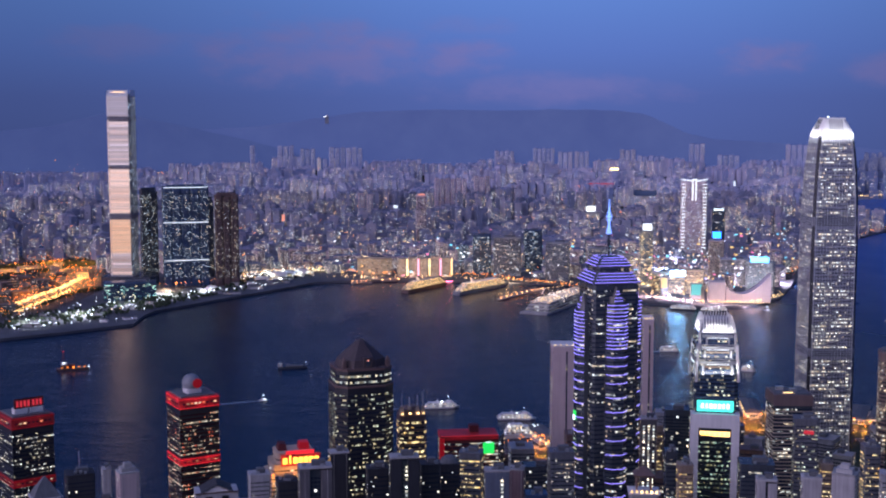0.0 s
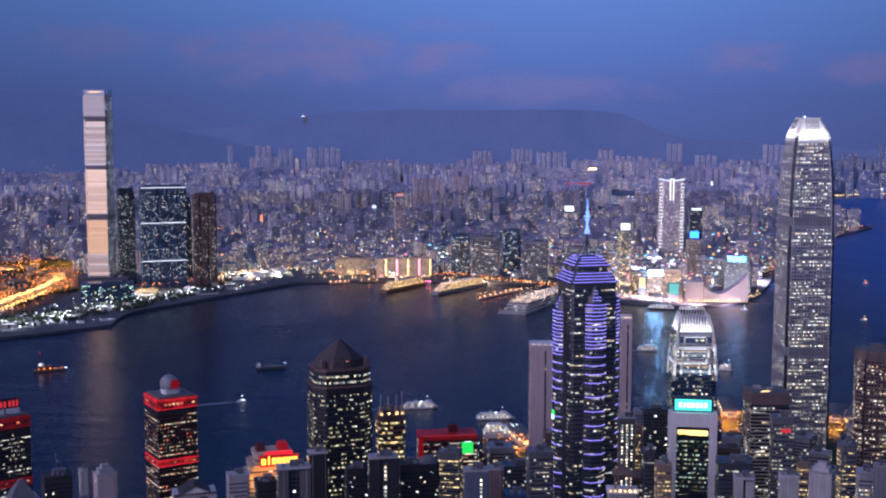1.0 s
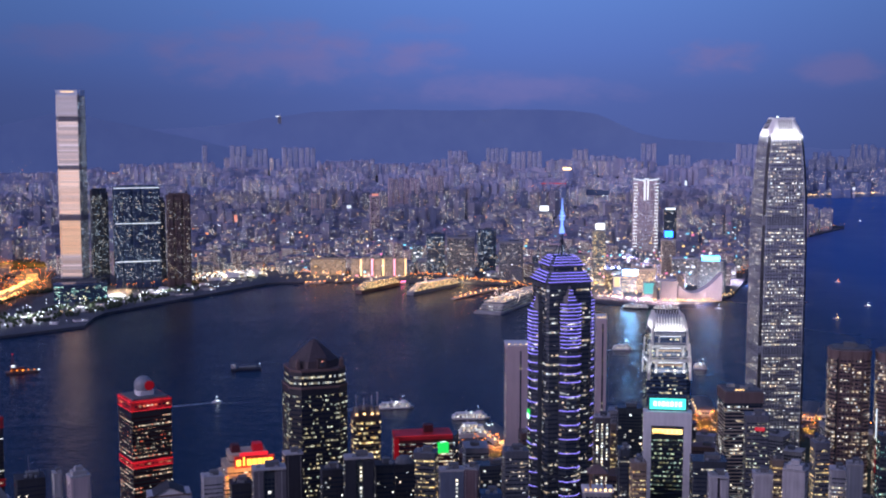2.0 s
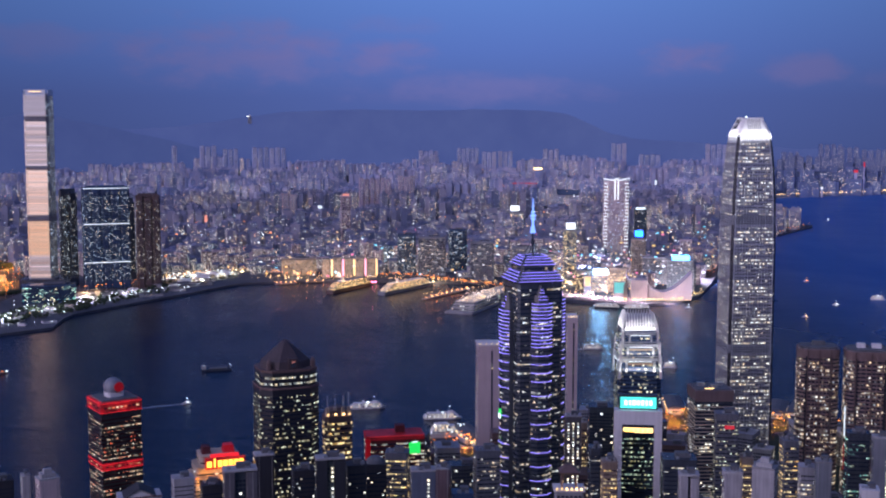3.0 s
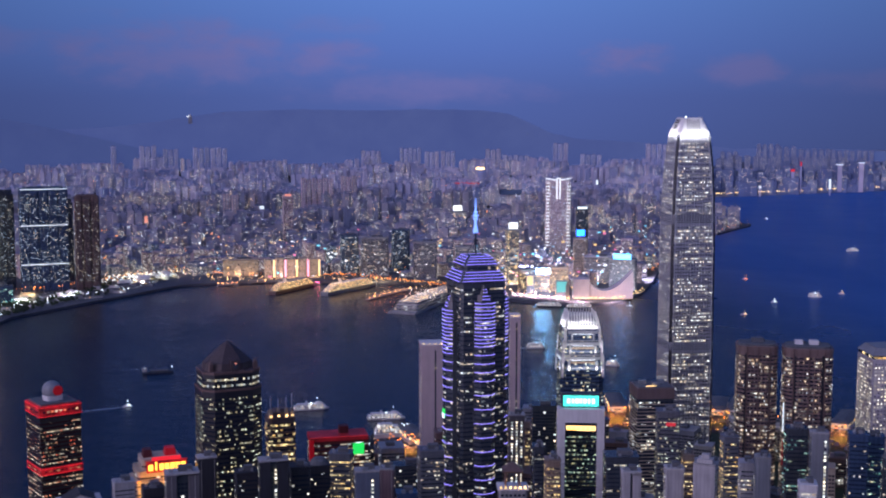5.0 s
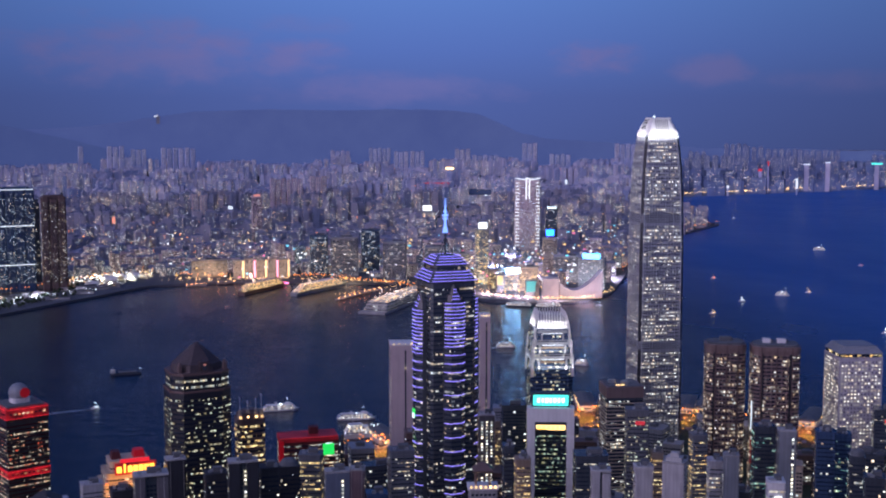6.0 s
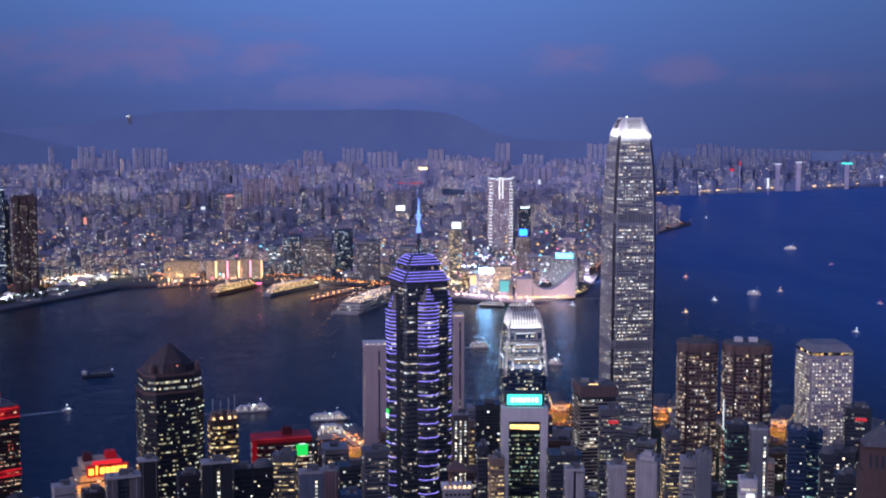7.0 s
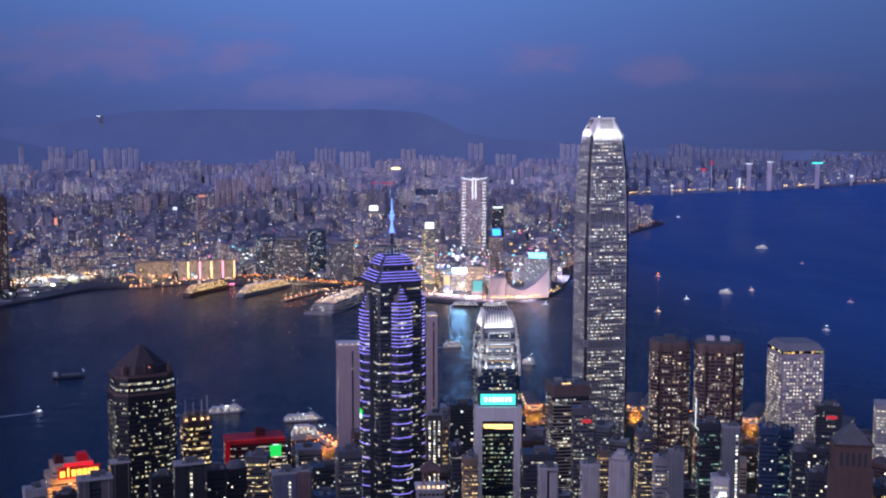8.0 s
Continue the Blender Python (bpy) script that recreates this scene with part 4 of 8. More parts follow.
def red_band_tower(az, base_z, globe):
    t = thing("red_band_tower", site(az, 1177, base_z, 19), "dark glass tower with glowing red bands at roof and middle", "office tower", "towers with red bands")
    rings = [(0, rect(38, 38)), (138, rect(38, 38))]
    part("wall", Geo().loft(rings), BLACK_GLASS, t)
    q = [p for p in pane_places(rings, 4, 137, 3.7, 1.5, 0.82, 0.30, 0.12) if not 84 < p[0][2] < 91]
    window_parts(t, q, WIN_BAND_RED if globe else WIN_BAND, 220, near_pick(q, 110))
    for z, h in ((138, 10), (84, 7)):
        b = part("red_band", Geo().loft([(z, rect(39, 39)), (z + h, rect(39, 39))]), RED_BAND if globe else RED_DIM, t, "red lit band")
        for s in range(4):
            for zz in (z + 0.4, z + h - 1.2):
                part("red_tube", Geo().box(0, -19.7, zz, 38.6, 0.4, 0.3), RED_LIGHT if globe else RED_PANEL, b).matrix_local = Matrix.Rotation(s * math.pi / 2, 4, "Z")
        for s in (0, 3):
            for i in range(9):
                part("band_window", Geo().box(-15 + i * 3.8, -19.7, z + h * 0.40, 2.3, 0.3, h * 0.15), WIN_RED, b).matrix_local = Matrix.Rotation(s * math.pi / 2, 4, "Z")
    part("roof", Geo().box(0, 0, 148, 34, 34, 1.5), ROOFING, t)
    if globe:
        part("drum", Geo().loft([(149.5, rounded(16, 14, 3)), (154, rounded(16, 14, 3))]), WHITE_CLAD, t)
        bm = bmesh.new()
        bmesh.ops.create_icosphere(bm, subdivisions=3, radius=8.6)
        me = bpy.data.meshes.new("globe")
        bm.to_mesh(me)
        bm.free()
        part("globe", me, GREY_CLAD, t, "pale rooftop globe with red disc").location = (-1, 0, 158.5)
        disc = [(4.6 * math.cos(a * math.pi / 8), 4.6 * math.sin(a * math.pi / 8)) for a in range(16)]
        part("disc", Geo().loft([(0, disc), (0.6, disc)]), RED_PANEL, t, "red glowing disc").matrix_local = Matrix.Translation((2.0, -8.4, 159)) @ Matrix.Rotation(math.pi / 2, 4, "X")
    else:
        for x in (-7, 7):
            part("plant_room", Geo().box(x, -6, 149.5, 12, 8, 5), WHITE_CLAD, t)
        b = part("roof_sign", Geo().box(0, -9.5, 154.5, 27, 0.8, 9), RED_CLAD, t, "red rooftop sign board")
        for i, w in enumerate((2, 2.2, 2.2, 2.2, 2.2, 2.2, 2)):
            part("sign_mark", Geo().box(-10.4 + i * 3.4 + (1 if i > 3 else 0), -10.1, 156, w, 0.3, 5.6), RED_PANEL_BRIGHT, b)
    return t


def banded_block():
    t = thing("banded_office_block", site(15.96, 1250, 4, 14), "office block in dark glass and pale bands under a granite top", "office block")
    part("wall", Geo().box(0, 0, 0, 37, 34, 132), DARK_CLAD, t)
    rings = [(0, rect(37, 34)), (132, rect(37, 34))]
    q = pane_places(rings, 4, 131, 3.6, 2.0, 0.9, 0.42, 0.1)
    window_parts(t, q, WIN_OFFICE, 80, near_pick(q, 100))
    for i in range(34):
        part("spandrel", Geo().box(0, 0, 7 + i * 3.6, 37.8, 34.8, 1.1), TAN, t)
    part("attic", Geo().box(0, 0, 132, 38.4, 35.4, 11), GRANITE, t)
    part("roof", Geo().box(0, 0, 143, 34, 31, 0.8), ROOFING, t)
    for x, y in ((-9, 4), (2, -6), (10, 5)):
        part("cooling_unit", Geo().box(x, y, 143.8, 7, 5, 3), METAL, t)
    part("roof_lamp", Geo().box(-4, -12, 143.8, 9, 1, 0.6), WARM_LIGHT, t)
    return t


PINK_WALL = facade("pale_pink_render", (0.55, 0.43, 0.43), 0.75, vary=0.12)


def blind_slab(az, d, w, dep, h, turn, label):
    t = thing("slab_tower", site(az, d, 4, turn), label, "tower block", "pale slab towers")
    part("wall", Geo().box(0, 0, 0, w, dep, h), PINK_WALL, t)
    part("slot", Geo().box(w * 0.12, -dep / 2 - 0.05, 4, 1.6, 0.3, h - 9), DARK_CLAD, t, "narrow dark window slot")
    rings = [(0, rect(1.6, dep, 0, w * 0.12, -0.2)), (h, rect(1.6, dep, 0, w * 0.12, -0.2))]
    window_parts(t, pane_places(rings, 4, h - 6, 3.4, 1.4, 0.8, 0.5, 0.1, sides=(0,), least=1), WIN_FLAT)
    rings = [(0, rect(w, dep)), (h, rect(w, dep))]
    window_parts(t, pane_places(rings, 4, h - 4, 3.4, 3.0, 0.7, 0.45, 0.1, sides=(1, 2, 3)), WIN_FLAT, name="side_window")
    part("parapet", Geo().loft([(h, rect(w + 0.6, dep + 0.6)), (h + 1.4, rect(w + 0.6, dep + 0.6))]), WHITE_CLAD, t)
    for i in range(4):
        part("roof_lamp", Geo().box(-w * 0.4 + i * w * 0.26, -dep / 2 + 1, h + 1.4, 1.0, 1.0, 0.7), WARM_LIGHT, t)
    return t


tallest_tower()
second_tower()
neon_tower()
pyramid_tower()
framed_bank()
terrace_tower(20.65, 1307, 41, 32, 184, 8, ((0, 12),))
terrace_tower(22.87, 1307, 49, 34, 184, 8, ((-9, 8), (6, 9)))
round_window_tower()
red_band_tower(-11.68, 7.5, True)
red_band_tower(-19.05, -1.5, False)
banded_block()
blind_slab(5.64, 1250, 23, 26, 182, 6, "blank pale pink concrete slab tower with lit roof edge")
blind_slab(9.55, 1250, 10, 24, 211, 4, "thin blank pale concrete slab tower with lit slot")

# floodlights that the crowns show: long fittings on the ledges, tilted up and inwards
for az, d, turn, z, half, length, power, reach in ((17.42, 1540, 17.5, 391, 31, 40, 9000, 15), (12.6, 1302, 9, 194, 24, 32, 4800, 9), (12.6, 1302, 9, 150, 30.0, 40, 5200, 8), (12.6, 1302, 9, 168, 29.0, 36, 3000, 8)):
    base = site(az, d, 4, turn)
    for s in range(4):
        m = base @ Matrix.Rotation(s * math.pi / 2, 4, "Z") @ look((0, -half, z), (0, -half + reach, z + 14))
        lamp("AREA", "crown_floodlight", m, power, (0.96, 0.97, 1.0), length, 1.2)


# ---- Kowloon: the towers that stand out ----
def landmark_tower():
    t = thing("landmark_skyscraper", site(-14.54, 3127, 5, -15), "very tall tapered skyscraper with pink glowing light facade", "skyscraper")
    rings = [(0, rect(66, 62, 5)), (25, rect(59, 58, 5)), (60, rect(56, 56, 5)), (440, rect(58, 56, 5)), (470, rect(57, 55, 5))]
    part("wall", Geo().loft(rings), GREY_CLAD, t)
    keep = lambda z: not any(a < z < b for a, b in ((166, 178), (289, 295), (404, 416)))
    q = [p for p in pane_places(rings, 30, 468, 4.2, 60.0, 0.985, 0.93, 0.25, sides=(0, 7), least=5) if keep(p[0][2])]
    for tone, (a, b) in zip(LED_TONES, ((0, 82), (82, 166), (166, 289), (289, 404), (404, 480))):
        zone = [p for p in q if a <= p[0][2] < b]
        window_parts(t, zone, tone, 90, lambda i: i, "light_panel")
    q = pane_places(rings, 30, 466, 4.2, 3.6, 0.6, 0.5, 0.25, sides=(1, 2, 3, 4, 5, 6))
    window_parts(t, q, WIN_BLUE, name="side_window")
    for z, h in ((166, 12), (289, 6), (404, 12)):
        part("plant_floor", Geo().loft([(z, rect(57.4, 56.8, 5)), (z + h, rect(57.4, 56.8, 5))]), GREY_CLAD, t, "louvred plant floors")
        for k in range(int(h / 2.4)):
            part("louvre", Geo().loft([(z + 0.7 + k * 2.4, rect(58.2, 57.6, 5)), (z + 1.5 + k * 2.4, rect(58.2, 57.6, 5))]), BROWN, t)
    for s, w in ((0, 48), (1, 46), (3, 46)):
        part("parapet_screen", Geo().box(0, -28, 466, w, 1.2, 13), SILVER, t).matrix_local = Matrix.Rotation(s * math.pi / 2, 4, "Z")
    part("roof_light", Geo().box(0, -28.9, 474, 30, 0.6, 1.0), WARM_LIGHT, t)
    part("podium", Geo().box(10, 10, 0, 120, 90, 26), DARK_CLAD, t)
    return t


def estate_tower(az, d, w, dep, h, turn, label, mat=BLUE_GLASS, win=WIN_BLUE, bands=(), legs=3, share_top=True):
    """A tall residential slab of several bays, with lit sky-garden bands."""
    t = thing("residential_tower", site(az, d, 5, turn), label, "apartment tower", "harbour apartment towers")
    g, n = Geo(), legs
    for i in range(n):
        x = -w / 2 + w / n * (i + 0.5)
        part("bay", Geo().loft([(0, rect(w / n - 1.5, dep, 3, x, 0)), (h - 6 * (i % 2), rect(w / n - 1.5, dep, 3, x, 0))]), mat, t)
    g.box(0, 2, 0, w - 4, dep - 6, h - 10)
    part("wall", g, mat, t)
    quads = []
    for i in range(n):
        x = -w / 2 + w / n * (i + 0.5)
        rg = [(0, rect(w / n - 1.5, dep, 3, x, 0)), (h, rect(w / n - 1.5, dep, 3, x, 0))]
        quads += pane_places(rg, 20, h - 9, 3.4, 3.6, 0.5, 0.5, 0.2, sides=(0, 1, 2, 6, 7), least=3)
    window_parts(t, quads, win)
    for z in bands:
        part("light_band", Geo().box(0, -dep / 2 - 0.6, z, w * 0.96, 0.6, 1.8), BAND_LIGHT, t, "band of bright lights")
    if share_top:
        part("crown", Geo().box(0, 0, h - 5, w * 0.8, dep * 0.6, 9), mat, t)
    return t


landmark_tower()
estate_tower(-11.82, 3090, 112, 30, 246, 6, "wide dark blue glass apartment tower with light bands", bands=(64, 157, 243), legs=5)
estate_tower(-9.98, 3080, 58, 28, 226, 4, "dark reddish apartment tower with few lit windows", BROWN, WIN_FLAT, legs=3)
estate_tower(-13.45, 3230, 44, 26, 232, 8, "slim dark apartment tower beside the tall skyscraper", DARK_CLAD, WIN_BLUE, legs=2)
estate_tower(-10.9, 3260, 40, 26, 205, 0, "dark apartment tower behind the glass slab", DARK_CLAD, WIN_FLAT, legs=2)


def outlined_tower():
    t = thing("outlined_tower", site(11.5, 3627, 5, 4), "tall pale tower edged with white light lines", "skyscraper")
    rings = [(0, rect(74, 40, 6)), (232, rect(72, 40, 6))]
    part("wall", Geo().loft(rings), ESTATE_PINK, t)
    q = pane_places(rings, 12, 228, 3.8, 3.6, 0.5, 0.4, 0.25, sides=(0, 1, 7))
    window_parts(t, q, WIN_CITY_BLUE)
    bar, long_bar = Geo().box(0, 0, 0, 11, 1, 1.5).mesh("edge_light"), Geo().box(0, -20.8, 0, 2.2, 1, 62).mesh("line_light")
    for i in range(20):
        for x in (-30, 30):
            part("edge_light", bar, WHITE_LIGHT, t).matrix_local = Matrix.Translation((x, -20.8, 42 + i * 9.6))
    for x in (-4, 5):
        part("line_light", long_bar, WHITE_LIGHT, t).matrix_local = Matrix.Translation((x, 0, 178))
    for s in (-1, 1):
        part("roof_wing", Geo().loft([(228, rect(36, 30, 2, s * 18, 0)), (236, rect(33, 26, 2, s * 20, 0))]), SILVER, t)
        part("roof_line", Geo().tube((s * 6, -20, 234), (s * 38, -20, 240), 0.9), WHITE_LIGHT, t, "sloping white light line")
    part("cap_light", Geo().box(0.5, -20.8, 238, 11, 1, 2), WHITE_LIGHT, t)
    return t


outlined_tower()


def sign_block(az, d, w, dep, h, turn, label, mat, win, sign=None, sign_size=(20, 8), sign_z=0.0, bay=4.0, storey=3.8):
    """An ordinary block with a lit sign on or above its roof."""
    t = thing("waterfront_block", site(az, d, 5, turn), label, "building", "waterfront blocks")
    rings = [(0, rect(w, dep, 1)), (h, rect(w, dep, 1))]
    part("wall", Geo().loft(rings), mat, t)
    q = pane_places(rings, 3, h - 2, storey, bay, 0.75, 0.55, 0.2, least=2)
    window_parts(t, q, win)
    part("parapet", Geo().loft([(h, rect(w + 0.8, dep + 0.8, 1)), (h + 1.3, rect(w + 0.8, dep + 0.8, 1))]), mat, t)
    part("plant_room", Geo().box(w * 0.1, dep * 0.1, h, w * 0.4, dep * 0.4, 4), ROOFING, t)
    if sign:
        part("sign", Geo().box(0, -dep / 2 - 1, h + sign_z, sign_size[0], 1.0, sign_size[1]), sign, t, "bright lit sign")
        for x in (-0.35, 0.35):
            part("sign_post", Geo().tube((x * sign_size[0], -dep / 2, h - 1), (x * sign_size[0], -dep / 2, h + sign_z + 1), 0.4), METAL, t)
    return t


PALE_TILES = facade("pale_pink_tiles", (0.60, 0.50, 0.49), 0.5, vary=0.12)


def lit_hall():
    t = thing("lit_hall", site(13.75, 2850, 5, 6), "windowless pale hall with curved sloping roof, floodlit from below", "concert hall")
    part("wing", Geo().loft([(0, [(-75, -20), (-38, -22), (-38, 22), (-75, 22)]), (44, [(-75, -16), (-38, -14), (-38, 22), (-75, 22)])]), PALE_TILES, t, "pale floodlit wing")
    g, n = Geo(), 14
    for i in range(n + 1):
        x, z = -36 + 98 * i / n, 34 - 20 * math.sin(math.pi * (i / n) ** 0.8) + 30 * (i / n) ** 2.2
        g.v += [(x, -18, 0), (x, -14, z), (x, 24, z), (x, 24, 0)]
    g.f += [(4 * i + j, 4 * i + 4 + j, 4 * i + 4 + (j + 1) % 4, 4 * i + (j + 1) % 4) for i in range(n) for j in range(4)]
    g.f += [(0, 1, 2, 3), (4 * n + 3, 4 * n + 2, 4 * n + 1, 4 * n)]
    part("hall", g, PALE_TILES, t, "sweeping pale tiled hall")
    for i in range(16):
        part("buttress", Geo().loft([(0, rect(1.6, 4, 0, -33 + i * 6.1, -20)), (18, rect(1.2, 1.2, 0, -33 + i * 6.1, -17.6))]), PALE_TILES, t)
    for i in range(22):
        part("foot_lamp", Geo().box(-72 + i * 6.2, -25, 0.5, 2.0, 1.2, 1.2), WARM_LIGHT, t)
    return t


def clock_tower():
    t = thing("clock_tower", site(12.0, 2800, 5, 0), "slim brick clock tower floodlit by the ferry pier", "tower")
    part("shaft", Geo().loft([(0, rect(9, 9)), (30, rect(7.6, 7.6))]), TAN, t)
    part("belfry", Geo().loft([(30, rect(8.4, 8.4)), (38, rect(8, 8, 1.6)), (44, rect(1, 1, 0.2))]), TAN, t)
    return t


lit_hall()
clock_tower()
sign_block(9.41, 3050, 30, 24, 140, 10, "curved glass tower with bright yellow windows and white roof panel", GREY_CLAD, WIN_WARM, WHITE_LIGHT, (22, 15), 1.5)
sign_block(12.56, 3150, 36, 30, 108, 4, "hotel block with pilasters and blue rooftop sign", TAN, WIN_FLAT, BLUE_SIGN, (20, 15), 8)
sign_block(12.62, 3500, 34, 30, 160, 4, "dark slim tower with lit roof edge", DARK_CLAD, WIN_FLAT, COOL_LAMP, (26, 4), 0)
sign_block(14.54, 3000, 64, 30, 74, -8, "large hotel block with long cyan white billboard", CONCRETE, WIN_FLAT, CYAN_PALE, (42, 12), 1)
sign_block(10.82, 2960, 46, 26, 40, 14, "low shopping block with glowing cyan billboard", CONCRETE, WIN_WARM, CYAN_SIGN, (37, 12), 2)
sign_block(10.1, 2980, 40, 26, 46, 8, "waterfront shop block with yellow lit windows", TAN, WIN_WARM)
sign_block(11.6, 2960, 44, 30, 56, 2, "grand hotel block in pale stone", TAN, WIN_WARM)
sign_block(13.4, 3120, 70, 36, 66, 0, "pale museum block behind the hall", CONCRETE, WIN_FLAT)
sign_block(6.86, 4200, 60, 30, 96, 0, "block with white glowing rooftop screen", CONCRETE, WIN_FAR, WHITE_LIGHT, (30, 17), 5)
sign_block(1.81, 3250, 46, 28, 107, 6, "greenish glass office block by the terminal", BLUE_GLASS, WIN_BLUE)
sign_block(2.99, 3230, 72, 30, 102, 4, "wide office block with many white windows", GREY_CLAD, WIN_OFFICE)
sign_block(4.2, 3340, 48, 28, 112, 6, "tall office block over the terminal", BLUE_GLASS, WIN_BLUE)
sign_block(5.35, 3150, 60, 30, 98, -4, "office block with bright yellow windows", GREY_CLAD, WIN_OFFICE)
sign_block(7.2, 3120, 50, 30, 88, 4, "office block by the ferry terminal", GREY_CLAD, WIN_OFFICE)
sign_block(8.4, 3080, 42, 28, 74, 4, "hotel block by the ferry terminal", CONCRETE, WIN_WARM)
sign_block(-14.35, 2885, 116, 40, 40, 0, "low dark teal glass podium at the foot of the tall tower", BLUE_GLASS, WIN_TEAL)
sign_block(-3.2, 3260, 92, 30, 44, 2, "low terminal block floodlit gold", TAN, WIN_PALE, None)
sign_block(-1.02, 3900, 30, 28, 170, 6, "tall reddish brown tower with lit roof", ESTATE_PINK, WIN_FLAT, PINK_SIGN, (20, 5), 1)


def gold_hotel():
    """Five linked blocks, their gaps lit pink and gold."""
    t = thing("linked_blocks", site(-0.9, 3200, 5, 4), "row of linked hotel blocks glowing gold and pink", "hotel")
    for i in range(5):
        x = -58 + i * 29
        b = part("block", Geo().loft([(0, rect(20, 30, 2, x, 0)), (50 + 4 * (i % 2), rect(20, 30, 2, x, 0))]), TAN, t)
        q = pane_places([(0, rect(20, 30, 2, x, 0)), (50, rect(20, 30, 2, x, 0))], 6, 50, 4, 3.2, 0.8, 0.6, 0.2)
        window_parts(b, q, WIN_PALE)
        part("light_column", Geo().box(x + 14.5, -10, 4, 4, 1, 44), glow("pink_column", (1.0, 0.35, 0.5), 2.2) if i % 2 else WARM_COLUMN, t, "glowing column of light")
    return t


WARM_COLUMN = glow("gold_column", (1.0, 0.66, 0.30), 2.0)
gold_hotel()


# ---- the mass of Kowloon ----
def estate_meshes():
    """Wall and window meshes of a few kinds of block, 1 storey = 3 m, to be shared."""
    kinds = []
    for k, (w, d, h, wings) in enumerate(((26, 22, 60, 1), (34, 20, 45, 1), (22, 22, 100, 2), (44, 18, 75, 3), (28, 26, 120, 2), (20, 20, 80, 1), (52, 20, 36, 2), (24, 30, 95, 3))):
        g, quads = Geo(), []
        for i in range(wings):
            x = -w / 2 + w / wings * (i + 0.5)
            rg = [(-12, rect(w / wings - (1.6 if wings > 1 else 0), d - 4 * (i % 2), 1.2, x, 0)), (h - 5 * (i % 2), rect(w / wings - (1.6 if wings > 1 else 0), d - 4 * (i % 2), 1.2, x, 0))]
            g.loft(rg)
            quads += pane_places(rg, 4, h - 6, 3.2, 3.6, 0.62, 0.55, 0.2, sides=(0, 2, 6), least=2.5)
        if wings > 1:
            g.box(0, 1, -12, w - 3, d - 7, h + 8)
        roof = Geo().box(0, 0, h, w * 0.32, d * 0.4, 6).box(w * 0.25, 2, h, 3, 3, 3).box(-w * 0.3, -2, h, 4, 2.5, 2)
        win = Geo()
        for q in quads:
            win.poly(q)
        kinds.append((g.mesh("wall"), win.mesh("glazing"), roof.mesh("roof_structure"), w, d, h))
    return kinds


KINDS = estate_meshes()
WALLS = [ESTATE_MID, ESTATE_PINK, ESTATE_BLUE, ESTATE_MID, ESTATE_PINK, ESTATE_BLUE]
WIN_CITY = window_light("city_flat_windows", 0.44, 1.2, warm=(1.0, 0.68, 0.44), mid=(1.0, 0.90, 0.80), runs=0.5, spread=(0.12, 2.0))
WIN_CITY_OFFICE = window_light("city_office_windows", 0.46, 1.25, spread=(0.15, 1.9), warm=(1.0, 0.72, 0.42), cool=(0.75, 0.92, 1.0))
WINS = [WIN_CITY, WIN_CITY_OFFICE, WIN_CITY_BLUE, WIN_CITY]
for k, kind in enumerate(KINDS):
    kind[0].materials.append(WALLS[k % len(WALLS)])
    kind[1].materials.append(WINS[k % len(WINS)])
    kind[2].materials.append(FAR_ROOF)
    kind[0].materials.append(FAR_ROOF)
    for face in kind[0].polygons:
        face.material_index = 1 if face.normal.z > 0.7 else 0

TAKEN = [(-14.54, 3127, 90), (-11.82, 3090, 80), (-9.98, 3080, 60), (-13.45, 3230, 50), (-10.9, 3260, 50), (11.5, 3627, 70), (13.75, 2850, 120), (12.0, 2800, 40), (9.41, 3050, 40), (12.56, 3150, 50),
         (12.62, 3500, 45), (14.54, 3000, 60), (10.82, 2960, 50), (10.1, 2980, 45), (11.6, 2960, 50), (13.4, 3120, 70), (1.81, 3250, 50), (2.99, 3230, 70), (4.2, 3340, 50), (5.35, 3150, 60), (7.2, 3120, 55),
         (8.4, 3080, 50), (-3.2, 3260, 80), (-1.02, 3900, 40), (-0.9, 3200, 110)]
TAKEN = [(d * math.sin(radians(a)), d * math.cos(radians(a)), r) for a, d, r in TAKEN]


def free(az, d):
    x, y = d * math.sin(radians(az)), d * math.cos(radians(az))
    return all((x - p) ** 2 + (y - q) ** 2 > r * r for p, q, r in TAKEN)


def front_of_city(az):
    """Where the built-up blocks begin behind the quay."""
    return ramp_of([(-40, 3760), (-20, 3760), (-16.2, 3720), (-15.2, 3400), (-9, 3260), (-7, 3330), (-4, 3250), (0, 3200), (6, 3160), (9, 3020), (12, 3000), (15, 3100), (16.4, 3600), (18.8, 4700)], az)


def knoll(az, d, w, dep, h, label):
    """A low wooded hill between the blocks, its canopy uneven."""
    g, n, k = Geo(), 44, 14
    m = site(az, d, rise(az, d), 0)
    for i in range(n + 1):
        for j in range(k + 1):
            u, v = 2 * i / n - 1, 2 * j / k - 1
            f = max(0.0, 1 - u * u) ** 0.8 * max(0.0, 1 - v * v) ** 0.7
            z = h * f * (0.85 + 0.35 * noise.noise((u * 2.2 + az, v * 2, 1))) + 5 * f ** 0.3 * noise.noise((u * 17 + az, v * 9, 2)) - 3
            g.v.append(tuple(m @ Vector((u * w / 2, v * dep / 2, z))))
    for i in range(n):
        for j in range(k):
            q = i * (k + 1) + j
            g.f.append((q, q + k + 1, q + k + 2, q + 1))
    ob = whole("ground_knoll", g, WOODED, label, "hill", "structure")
    for p in ob.data.polygons:
        p.use_smooth = True


